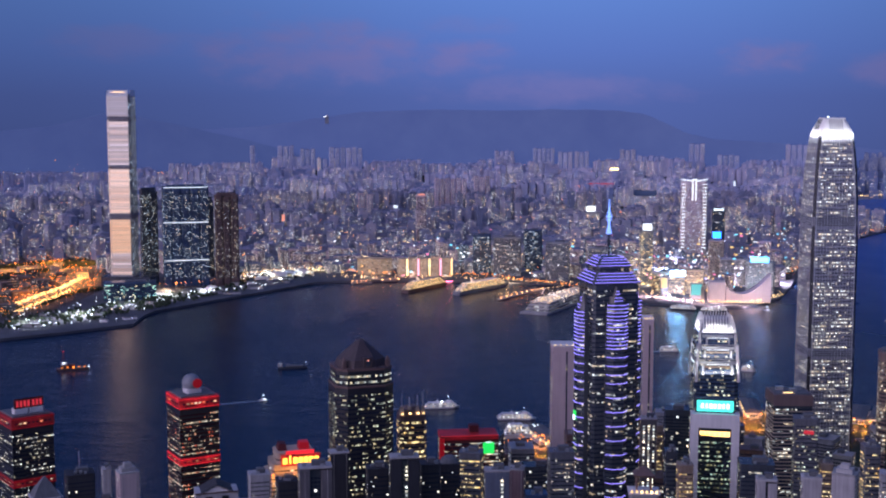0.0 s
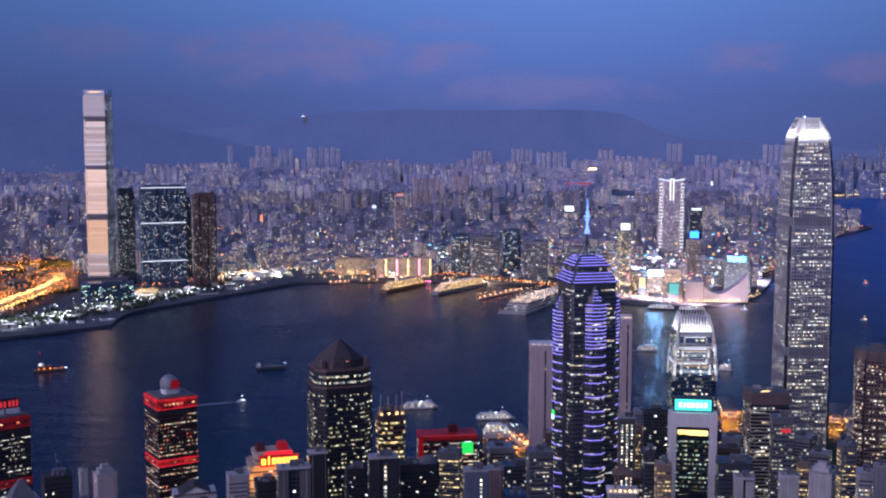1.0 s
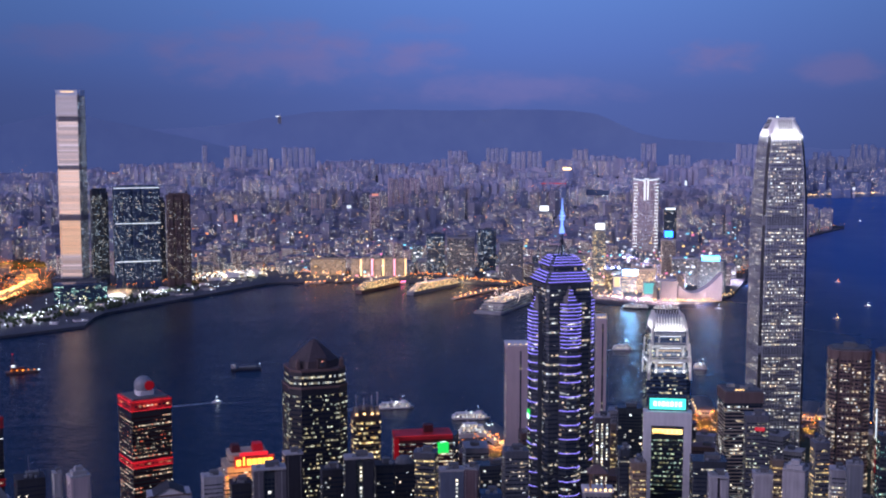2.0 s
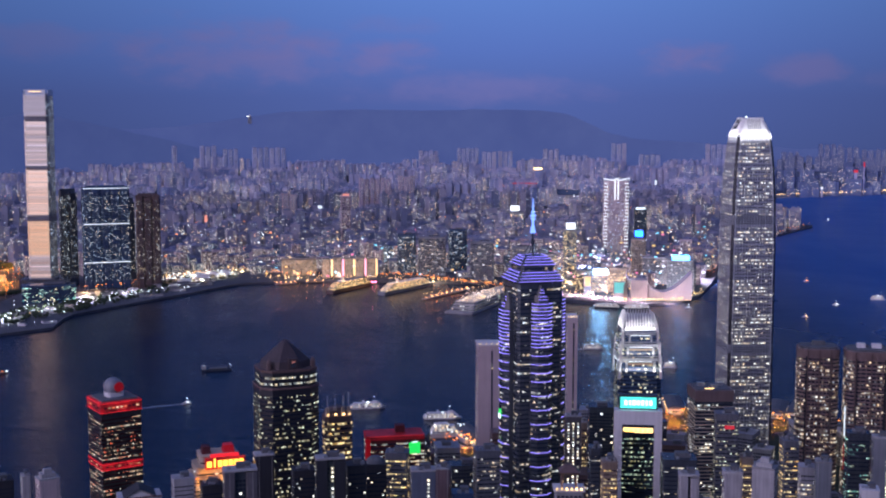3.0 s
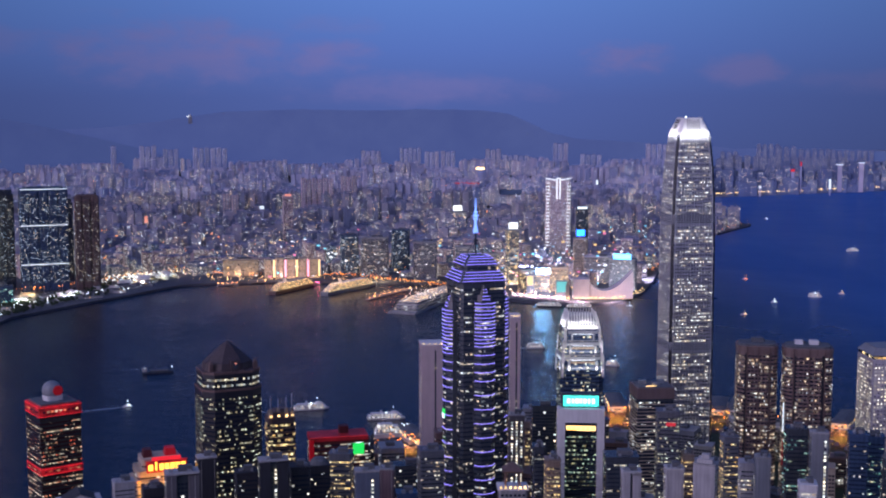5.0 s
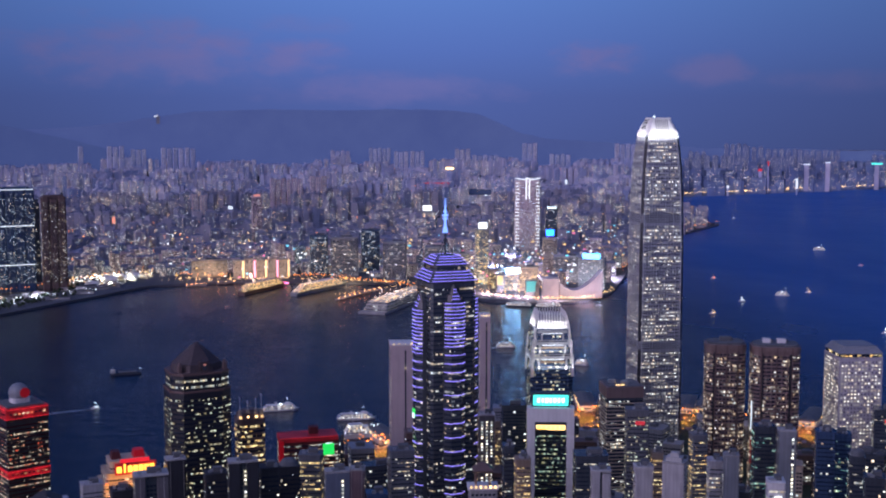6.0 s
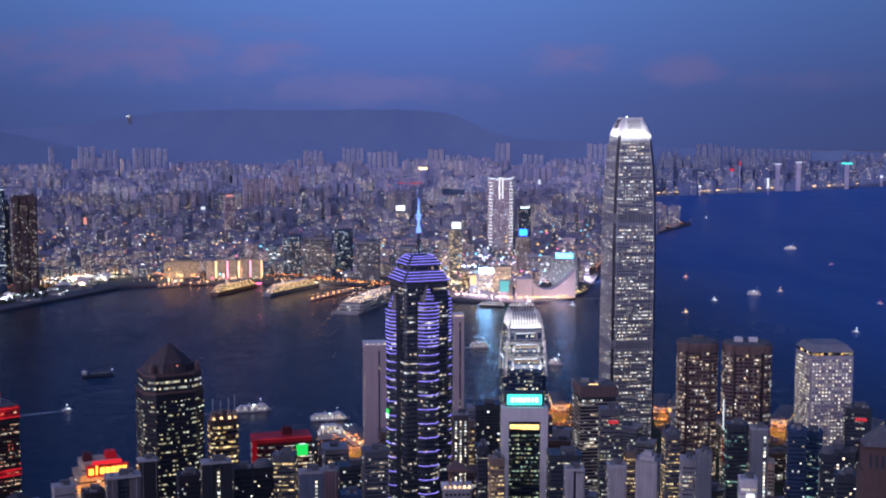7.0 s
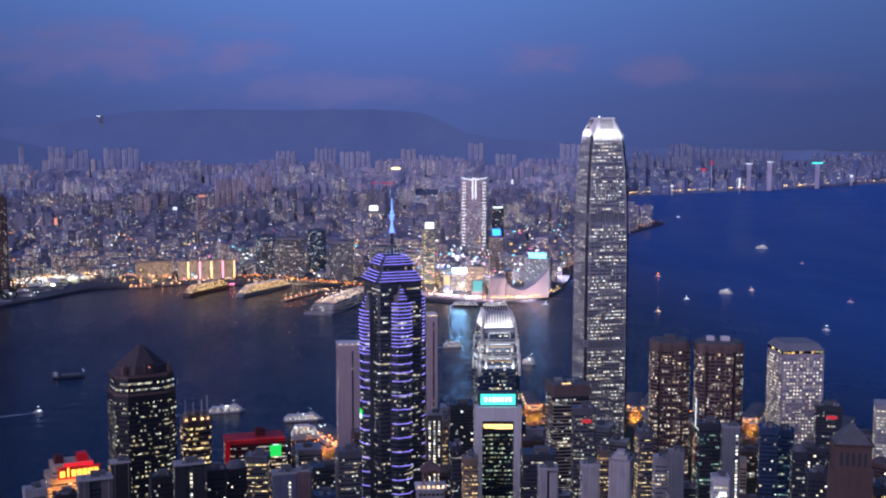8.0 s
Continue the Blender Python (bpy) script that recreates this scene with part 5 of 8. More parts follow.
KNOLLS = ((-9.4, 5700, 420, 300, 62), (-5.6, 6200, 260, 240, 46), (-1.9, 4480, 210, 170, 44), (-4.0, 4520, 160, 150, 34), (4.6, 5000, 330, 220, 40), (8.6, 6500, 460, 260, 48), (13.6, 6400, 620, 300, 60), (-18.4, 4000, 330, 160, 26), (6.3, 4700, 260, 150, 34), (15.3, 5200, 260, 260, 30))
for az, d, w, dep, h in KNOLLS:
    knoll(az, d, w, dep, h, "dark wooded knoll among distant city blocks")
TAKEN += [(d * math.sin(radians(az)), d * math.cos(radians(az)), w * 0.42) for az, d, w, dep, h in KNOLLS]


def buildable(az, d):
    if not free(az, d) or (az > 16.2 and d > 6500 - (az - 16.2) * 1400):
        return False
    # dark parks and railway yards break the mass up
    return d < 3600 or noise.noise((az * 0.45, d * 0.0016, 9.0)) < 0.45


def claim(az, d, gap, seen):
    """True once for each patch of ground of the given size."""
    cell = (int(d * math.sin(radians(az)) // gap), int(d * math.cos(radians(az)) // gap))
    if cell in seen:
        return False
    seen.add(cell)
    return True


def height_scale(az, d):
    return max(0.28, 0.66 + 0.5 * noise.noise((az * 0.8, d * 0.0011, 4.0)))


# the near quarters: single blocks on a loose grid (distance, bearing, kind, height factor, turn, width factor)
rng = random.Random(7)
seen, rows = set(), []
for tries in range(3600):
    az = rng.uniform(-23, 17.2)
    d = front_of_city(az) + 1250 * rng.random()
    if buildable(az, d) and claim(az, d, 36, seen):
        rows.append((d, az, rng.randrange(8), height_scale(az, d) * rng.uniform(0.7, 1.15) * (0.8 if d < 3700 else 1.0), rng.choice((8, 12, 16, -6, 98, 30)) + rng.uniform(-4, 4), 1.0))
# the far quarters: rows of like slabs, and huddles of lower blocks between them
for tries in range(620):
    az = rng.uniform(-23, 17.6)
    d0 = front_of_city(az) + 900
    d = d0 + (8100 - d0) * rng.random() ** 1.1
    turn = rng.choice((6, 12, 18, -8, 24)) + rng.uniform(-4, 4)
    tall = noise.noise((az * 0.6, d * 0.0012, 4.0)) + rng.uniform(-0.25, 0.25)
    if tall > 0.02:
        kind, count, pitch = rng.choice((0, 2, 5, 5, 7)), rng.randint(3, 7), rng.uniform(33, 40)
        fh, fw = rng.uniform(0.85, 1.2) * (95 / KINDS[kind][5]), rng.uniform(0.85, 1.15)
        for i in range(count):
            for row in range(rng.randint(1, 2)):
                a = az + math.degrees(((i - count / 2) * pitch + row * 18) / d)
                dd = d + row * 62 + i * pitch * math.tan(radians(turn)) * 0.5
                if buildable(a, dd) and claim(a, dd, 30, seen):
                    rows.append((dd, a, kind, fh * (1 - 0.05 * ((i + row) % 2)), turn, fw))
    else:
        for i in range(rng.randint(4, 9)):
            a, dd = az + math.degrees(rng.uniform(-110, 110) / d), d + rng.uniform(-130, 130)
            if buildable(a, dd) and claim(a, dd, 38, seen):
                kind = rng.choice((0, 1, 1, 6, 6))
                rows.append((dd, a, kind, rng.uniform(26, 58) / KINDS[kind][5], turn, rng.uniform(0.9, 1.5)))
# low blocks on the eastern tip of the peninsula
for i in range(34):
    az = rng.uniform(16.9, 19.7)
    d = ramp_of(QUAY, az) + rng.uniform(60, 60 + (20.25 - az) * 280)
    if claim(az, d, 40, seen):
        kind = rng.choice((0, 1, 5, 6))
        rows.append((d, az, kind, rng.uniform(22, 75) / KINDS[kind][5], rng.uniform(-15, 25), 1.2))
rows.sort()


SKYLINE = [(-23, -2.25), (-15, -2.25), (-12, -1.9), (-8.3, -1.85), (-7.7, -1.15), (-3.4, -1.2), (-3.0, -1.85), (1.6, -1.8), (2.0, -1.35), (5.2, -1.3), (6.0, -1.5), (9, -1.5), (10.8, -1.1), (12.2, -1.25), (18, -1.5)]
far_wall, mid_wall, stuff_win, stuff_roof = Geo(), Geo(), Geo(), Geo()
for i, (d, az, k, sz, turn, wide) in enumerate(rows):
    wall, win, roof, w, dep, h = KINDS[k]
    cap = EYE_Z + d * math.tan(radians(ramp_of(SKYLINE, az) - 0.14 - 0.12 * (k % 4))) - rise(az, d)
    sz = max(0.2, min(sz, cap / h))
    m = site(az, d, rise(az, d), turn) @ Matrix.Diagonal((wide, 1.2, sz, 1))
    if i < 330:
        t = thing(("apartment_block", "office_block", "housing_tower")[k % 3], m, ("plain concrete city block with scattered lit windows", "grey office block with lit floors", "slim pale housing tower with lit windows")[k % 3], "building", ("apartment blocks of the far shore", "office blocks of the far shore", "housing towers of the far shore")[k % 3])
        part("wall", wall, None, t)
        part("glazing", win, None, t, kind="stuff")
        part("roof_structure", roof, None, t)
        continue
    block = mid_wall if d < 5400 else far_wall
    for wide_x, deep_y, low, high in ((w, dep, -12, h), (w * 0.4, dep * 0.4, h, h + 6)):
        b = len(block.v)
        for zz in (low, high):
            block.v += [tuple(m @ Vector((px, py, zz))) for px, py in rect(wide_x, deep_y)]
        block.f += [(b + j, b + (j + 1) % 4, b + 4 + (j + 1) % 4, b + 4 + j) for j in range(4)]
        stuff_roof.poly(block.v[b + 4:b + 8])
    lit = max(0.03, 0.23 + 0.65 * noise.noise((az * 0.7, d * 0.0013, 14.0))) * rng.uniform(0.4, 1.5) * (1.0 if d < 6200 else 0.7)
    sides = (0, 1, 3) if turn < 60 else (0, 3, 2)
    for s in sides:
        (ax, ay), (bx, by) = rect(w + 0.6, dep + 0.6)[s], rect(w + 0.6, dep + 0.6)[(s + 1) % 4]
        n = max(2, int(math.hypot(bx - ax, by - ay) / 4.2))
        step = 4.4 / sz
        for f in range(int((h - 4) / step)):
            for q in range(n):
                if rng.random() > lit:
                    continue
                u0, u1, z0 = (q + 0.25) / n, (q + 0.75) / n, 3 + f * step
                stuff_win.poly([m @ Vector((ax + (bx - ax) * u, ay + (by - ay) * u, zz)) for u, zz in ((u0, z0), (u1, z0), (u1, z0 + 2.4 / sz), (u0, z0 + 2.4 / sz))])
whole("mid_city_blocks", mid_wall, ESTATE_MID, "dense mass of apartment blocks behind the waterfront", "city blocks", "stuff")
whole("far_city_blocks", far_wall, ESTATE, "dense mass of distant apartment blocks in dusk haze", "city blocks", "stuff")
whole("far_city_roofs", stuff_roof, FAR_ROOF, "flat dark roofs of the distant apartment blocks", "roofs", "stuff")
whole("far_city_windows", stuff_win, WIN_FAR, "countless small lit windows of the distant city", "windows", "stuff")

def lamp_field(name, places, material, label, size=1.6, pole=9.0):
    g, p = Geo(), Geo()
    for az, d, z in places:
        c = spot(az, d, z)
        s = size * (0.7 + 0.6 * rng.random())
        g.box(c.x, c.y, c.z + pole, s, s, s * 0.7)
        p.box(c.x, c.y, c.z, 0.25, 0.25, pole)
    t = thing(name, Matrix.Identity(4), label, "street lamps", kind="stuff")
    part("lamp_head", g, material, t, kind="stuff")
    part("lamp_post", p, METAL, t, kind="stuff")


# street lamps, shop lights and roof lights scattered through the far city
for name, mat, count, size in (("city_sodium_lamps", SODIUM, 900, 1.0), ("city_white_lamps", COOL_LAMP, 1200, 0.9), ("city_shop_lights", WARM_LIGHT, 1700, 0.9)):
    g = Geo()
    for i in range(count):
        az = rng.uniform(-22, 17)
        d = front_of_city(az) + 4200 * rng.random() ** 1.3
        c = spot(az, d, rise(az, d) + rng.choice((8, 12, 30, 60, 85)))
        s = size * drawn_in(d) / d * rng.choice((0.6, 0.8, 0.8, 1.6))
        g.box(c.x, c.y, c.z, s * rng.choice((1, 1, 2.6)), s, s)
    whole(name, g, mat, "scattered street and roof lights of the distant city", "lights", "stuff")

# the dark panes carry the painted blue haze too
WIN_HAZE = window_light("hazy_flat_windows", 0.34, 0.8, warm=(1.0, 0.72, 0.5), mid=(1.0, 0.86, 0.78), cool=(0.8, 0.88, 1.0), runs=0.5, glass=(0.14, 0.17, 0.27), rough=0.5)


def estate_row(az, d, count, pitch, w, top, label, wall_mat=ESTATE_PINK, foot=None):
    """A row of like slabs of a housing estate whose roofs reach the elevation top, in degrees."""
    for i in range(count):
        a = az + math.degrees((i - (count - 1) / 2) * pitch / d)
        z = rise(a, d) if foot is None else foot
        t = thing("estate_slab", site(a, d, z, 6), label, "apartment tower", "estate rows")
        hh = EYE_Z + d * math.tan(radians(top)) - z - (5 if i % 2 else 0)
        rg = [(-10, rect(w, 18, 2)), (hh, rect(w, 18, 2))]
        part("wall", Geo().loft(rg), wall_mat, t)
        for x in (-w * 0.22, w * 0.22):
            part("light_well", Geo().box(x, -9.1, 0, w * 0.10, 0.4, hh - 3), FAR_ROOF, t)
        window_parts(t, pane_places(rg, max(6, hh - 90), hh - 4, 3.4, 3.0, 0.5, 0.42, 0.35, sides=(0, 2, 6), least=3), WIN_HAZE)
        part("roof_structure", Geo().box(0, 0, hh, w * 0.4, 8, 5), FAR_ROOF, t)


PINK_SLAB, HILL_SLAB = "pink slab of a large housing estate", "far slab of a hillside housing estate"
estate_row(0.35, 5200, 6, 23, 19, -2.72, PINK_SLAB)
estate_row(1.81, 5200, 3, 24, 20, -2.62, PINK_SLAB)
estate_row(-3.6, 4600, 2, 30, 24, -3.40, PINK_SLAB)
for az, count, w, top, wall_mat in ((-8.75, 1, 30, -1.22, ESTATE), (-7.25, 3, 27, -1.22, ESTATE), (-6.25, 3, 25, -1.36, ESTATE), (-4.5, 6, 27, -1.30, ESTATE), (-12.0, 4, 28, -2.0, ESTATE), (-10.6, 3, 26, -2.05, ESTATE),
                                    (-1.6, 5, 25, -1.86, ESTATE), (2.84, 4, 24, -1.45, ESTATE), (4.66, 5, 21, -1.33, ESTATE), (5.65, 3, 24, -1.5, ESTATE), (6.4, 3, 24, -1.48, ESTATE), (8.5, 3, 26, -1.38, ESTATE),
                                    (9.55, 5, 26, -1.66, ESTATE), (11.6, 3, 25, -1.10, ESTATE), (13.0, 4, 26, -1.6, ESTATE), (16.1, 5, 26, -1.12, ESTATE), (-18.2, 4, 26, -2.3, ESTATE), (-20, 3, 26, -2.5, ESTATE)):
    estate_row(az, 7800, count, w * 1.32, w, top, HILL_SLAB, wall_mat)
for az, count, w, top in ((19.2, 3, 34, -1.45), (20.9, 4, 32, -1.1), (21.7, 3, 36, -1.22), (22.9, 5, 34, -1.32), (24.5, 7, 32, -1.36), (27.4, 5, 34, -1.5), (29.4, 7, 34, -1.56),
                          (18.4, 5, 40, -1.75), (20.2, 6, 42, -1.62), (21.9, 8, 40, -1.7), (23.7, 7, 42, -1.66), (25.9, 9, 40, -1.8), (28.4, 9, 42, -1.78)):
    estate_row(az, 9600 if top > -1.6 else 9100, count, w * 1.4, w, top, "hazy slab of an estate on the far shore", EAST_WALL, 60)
lamp_field("field_lamps", [(az, 3980 + 30 * rng.random(), 20) for az in (2.9 + 0.12 * i for i in range(16))] + [(6 + 9.5 * rng.random(), 6020 + 60 * rng.random(), 30) for i in range(60)], COOL_LAMP, "white lamps over sports grounds and rail yards", 2.2, 9)

# the low shore to the east, across the open harbour
east_wall, east_win = Geo(), Geo()
for i in range(420):
    az = rng.uniform(17.2, 36)
    d = ramp_of(EAST, az) + 80 + 1500 * rng.random() ** 1.4
    w, dep = rng.uniform(26, 70), rng.uniform(20, 40)
    h = rng.uniform(16, 70) * (1.25 + 0.5 * noise.noise((az * 0.7, 2.0, 0))) * (1.5 if rng.random() < 0.2 else 1.0)
    m = site(az, d, 4 + max(0, d - 7600) * 0.03, rng.uniform(-20, 20))
    b = len(east_wall.v)
    for zz in (-10, h):
        east_wall.v += [tuple(m @ Vector((px, py, zz))) for px, py in rect(w, dep)]
    east_wall.f += [(b + j, b + (j + 1) % 4, b + 4 + (j + 1) % 4, b + 4 + j) for j in range(4)] + [(b + 4, b + 5, b + 6, b + 7)]
    lit = rng.uniform(0.04, 0.3)
    for f in range(int(h / 5)):
        for q in range(int(w / 5)):
            if rng.random() < lit:
                x = -w / 2 + 5 * q
                east_win.poly([m @ Vector(p) for p in ((x, -dep / 2 - 0.3, 3 + f * 5), (x + 3.4, -dep / 2 - 0.3, 3 + f * 5), (x + 3.4, -dep / 2 - 0.3, 5.6 + f * 5), (x, -dep / 2 - 0.3, 5.6 + f * 5))])
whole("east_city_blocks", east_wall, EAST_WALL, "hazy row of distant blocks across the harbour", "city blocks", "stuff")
whole("east_city_windows", east_win, WIN_FAR, "scattered lit windows along the distant shore", "windows", "stuff")
for az, d, w, h, z, mat in ((22.0, 7350, 24, 15, 118, RED_PANEL_BRIGHT), (22.35, 7350, 9, 26, 150, RED_PANEL_BRIGHT), (26.95, 7900, 64, 9, 146, TEAL_SIGN), (23.6, 7200, 10, 56, 30, BAND_LIGHT), (28.4, 8300, 18, 14, 50, BAND_LIGHT), (7.3, 6000, 120, 4, 105, RED_PANEL_BRIGHT), (7.9, 6600, 44, 9, 150, WARM_LIGHT),
                            (-7.4, 4300, 9, 22, 66, PINK_SIGN), (24.0, 7600, 42, 5, 150, BAND_LIGHT), (24.9, 7600, 34, 5, 162, BAND_LIGHT), (20.6, 7000, 14, 12, 40, BAND_LIGHT), (13.3, 6100, 9, 60, 60, BAND_LIGHT), (-8.0, 4500, 20, 8, 70, BAND_LIGHT), (-2.2, 4700, 16, 10, 80, BAND_LIGHT), (3.6, 5300, 60, 5, 60, BAND_LIGHT)):
    t = thing("rooftop_sign", site(az, d, z), "glowing sign on a distant waterfront block", "sign", "distant signs")
    part("face", Geo().box(0, -30, 0, w, 2, h), mat, t)
    part("frame", Geo().box(0, -27, -z - 6, min(26, w * 0.8), 3, z + 4 + h), ESTATE, t)


# shop signs and screens in the lit streets of the shopping quarter
for name, mat, count in (("pink_shop_signs", glow("pink_sign", (1.0, 0.22, 0.42), 1.3), 44), ("white_shop_signs", WHITE_LIGHT, 150), ("cyan_shop_signs", glow("cyan_sign", (0.2, 0.75, 1.0), 1.4), 60), ("gold_shop_signs", glow("gold_sign", (1.0, 0.62, 0.2), 1.4), 130)):
    g = Geo()
    for i in range(count):
        az = rng.uniform(8.5, 16) if rng.random() < 0.7 else rng.uniform(-5, 8)
        d = front_of_city(az) - 60 + 900 * rng.random() ** 1.6
        p = spot(az, d, rng.choice((12, 20, 30, 45, 60, 85)))
        g.box(p.x, p.y, p.z, rng.uniform(2, 8), 0.8, rng.uniform(1.5, 4.5))
    whole(name, g, mat, "small glowing shop signs in the distant streets", "signs", "stuff")


# ---- roads, lamps and quays of Kowloon ----
def along(points, spacing, jitter=6.0, z=5.5):
    out = []
    for (a0, d0), (a1, d1) in zip(points, points[1:]):
        p, q = Vector((d0 * math.sin(radians(a0)), d0 * math.cos(radians(a0)))), Vector((d1 * math.sin(radians(a1)), d1 * math.cos(radians(a1))))
        for i in range(int((q - p).length / spacing)):
            c = p.lerp(q, (i + rng.random()) / max(1, (q - p).length / spacing)) + Vector((rng.uniform(-jitter, jitter), rng.uniform(-jitter, jitter)))
            out.append((math.degrees(math.atan2(c.x, c.y)), c.length, z))
    return out


def road(points, width, z=5.6):
    g = Geo()
    fine = []
    for (a0, d0), (a1, d1) in zip(points, points[1:]):
        fine += [(a0 + (a1 - a0) * k / 6, d0 + (d1 - d0) * k / 6) for k in range(6)]
    fine.append(points[-1])
    pts = [spot(a, d, z) for a, d in fine]
    for p, q in zip(pts, pts[1:]):
        e = q - p
        nrm = Vector((e.y, -e.x, 0)).normalized() * width / 2
        g.poly([p + nrm, q + nrm, q - nrm, p - nrm])
    whole("road", g, ROADWAY, "asphalt road under orange lamps", "road", "structure")


PLAZA = [(-20.4, 2650), (-19.6, 2790), (-18.5, 2900), (-17.1, 3110), (-16.2, 3300), (-15.9, 3450)]
SHORE_ROAD = [(-15.1, 3091), (-12.9, 3040), (-10.1, 3110), (-7.7, 3290), (-4.9, 3440)]
HARBOUR_ROAD = [(15.5, 3263), (16.0, 3663), (15.9, 4066), (15.6, 4454), (15.0, 5000)]
road(PLAZA, 190)
road([(-19.9, 3560), (-17.5, 3620), (-15.8, 3700)], 30)
road([(-19.9, 4300), (-18.5, 4197), (-16.8, 3997)], 30)
road(SHORE_ROAD, 34)
road(HARBOUR_ROAD, 40)
road([(-20, 3280), (-18.6, 3330), (-17.2, 3400), (-16.2, 3480)], 46)
road([(-20, 3100), (-19.0, 3160), (-17.8, 3200), (-16.9, 3190)], 30)
lamp_field("toll_booth_lamps", along([(-19.7, 2760), (-18.4, 2930), (-17.3, 3070), (-16.5, 3230)], 1.5, 9) + along([(-19.3, 2700), (-17.9, 2880), (-16.9, 3010)], 3, 8), WARM_LIGHT, "rows of pale yellow lamps over the toll booths", 1.5, 8)
for k in range(26):
    az = -19.9 + 3.6 * rng.random()
    d = 2700 + (az + 19.9) * 135 + 620 * rng.random()
    t = thing("plaza_shed", site(az, d, 5, rng.uniform(-30, 30)), "low dark service block beside the toll plaza", "building", "toll plaza blocks")
    w, dp, hh = rng.uniform(16, 44), rng.uniform(12, 24), rng.uniform(6, 22)
    part("wall", Geo().loft([(-1, rect(w, dp, 0.6)), (hh, rect(w, dp, 0.6))]), rng.choice((DARK_CLAD, BROWN, GREY_CLAD)), t)
    part("roof", Geo().loft([(hh, rect(w + 0.8, dp + 0.8)), (hh + 0.8, rect(w + 0.8, dp + 0.8))]), ROOFING, t)
    window_parts(t, pane_places([(0, rect(w, dp)), (hh, rect(w, dp))], 1.5, hh, 3.6, 3.2, 0.6, 0.4, 0.15, sides=(0,)), WIN_FLAT)
lamp_field("east_shore_lamps", [(a, ramp_of(EAST, a) + 8 + 60 * rng.random() ** 2, 5) for a in [17.2 + 19 * rng.random() for i in range(420)]], WARM_LIGHT, "warm lamps along the distant eastern shore", 2.4, 10)
lamp_field("plaza_lamps", along(PLAZA, 3.2, 95) + along([(-19.9, 3560), (-15.8, 3700)], 9, 40) + along([(-19.9, 4300), (-16.8, 3997)], 12, 60) + along(SHORE_ROAD, 9, 20) + along(HARBOUR_ROAD, 8, 30) + along([(16.4, 3560), (17.3, 3990), (18.6, 4520), (20.2, 4940)], 16, 14) + along([(16.6, 4300), (18.4, 4900)], 10, 60)
           + along([(-20.5, 3900), (-16.0, 3780)], 7, 110) + along([(-18.8, 3300), (-17.6, 3900)], 7, 30) + along([(-19.5, 3350), (-16.0, 3400)], 4, 130) + along([(-20.5, 3620), (-16.2, 3780)], 7, 130) + along([(-20.2, 2900), (-17.6, 3250)], 6, 70) + along([(-20, 3100), (-17, 3190)], 6, 40), SODIUM, "orange sodium lamps over the toll plaza and roads", 1.15, 12)
lamp_field("quay_lamps", along([(-19.5, 2488), (-17.1, 2521), (-14.2, 2570)], 40, 8) + along([(-19.5, 2560), (-13.5, 2850)], 7, 100) + along([(-13, 2830), (-8.2, 3030)], 9, 40) + along([(9.2, 2830), (11.9, 2780)], 7, 12)
           + along([(-9.2, 3180), (-6.0, 3290)], 4.5, 34), COOL_LAMP, "white lamps along quays, car parks and fairground", 1.6, 7)
lamp_field("promenade_lamps", along([(-8.8, 3330), (-5.0, 3400)], 6, 40) + along([(9.3, 2840), (11.9, 2790), (14.2, 2800), (15.5, 2940)], 4, 8) + along([(9.0, 2900), (12.5, 2880), (15.3, 2980)], 6, 30) + along([(2.5, 2830), (5.7, 2990)], 12, 5) + along([(-5, 3170), (0, 3150), (8, 3030)], 5, 32)
           + along([(9, 3000), (15, 3050)], 14, 60), WARM_LIGHT, "warm lamps along the promenade", 1.6, 6)
lamp_field("fairground_lamps", along([(-9.3, 3160), (-6.5, 3270)], 3.2, 45), COOL_LAMP, "white lamps over a waterfront fairground", 1.9, 12)
lamp_field("fairground_bulbs", along([(-9.6, 3190), (-6.2, 3310)], 3.2, 50), WARM_LIGHT, "warm bulbs over a waterfront fairground", 1.7, 8)
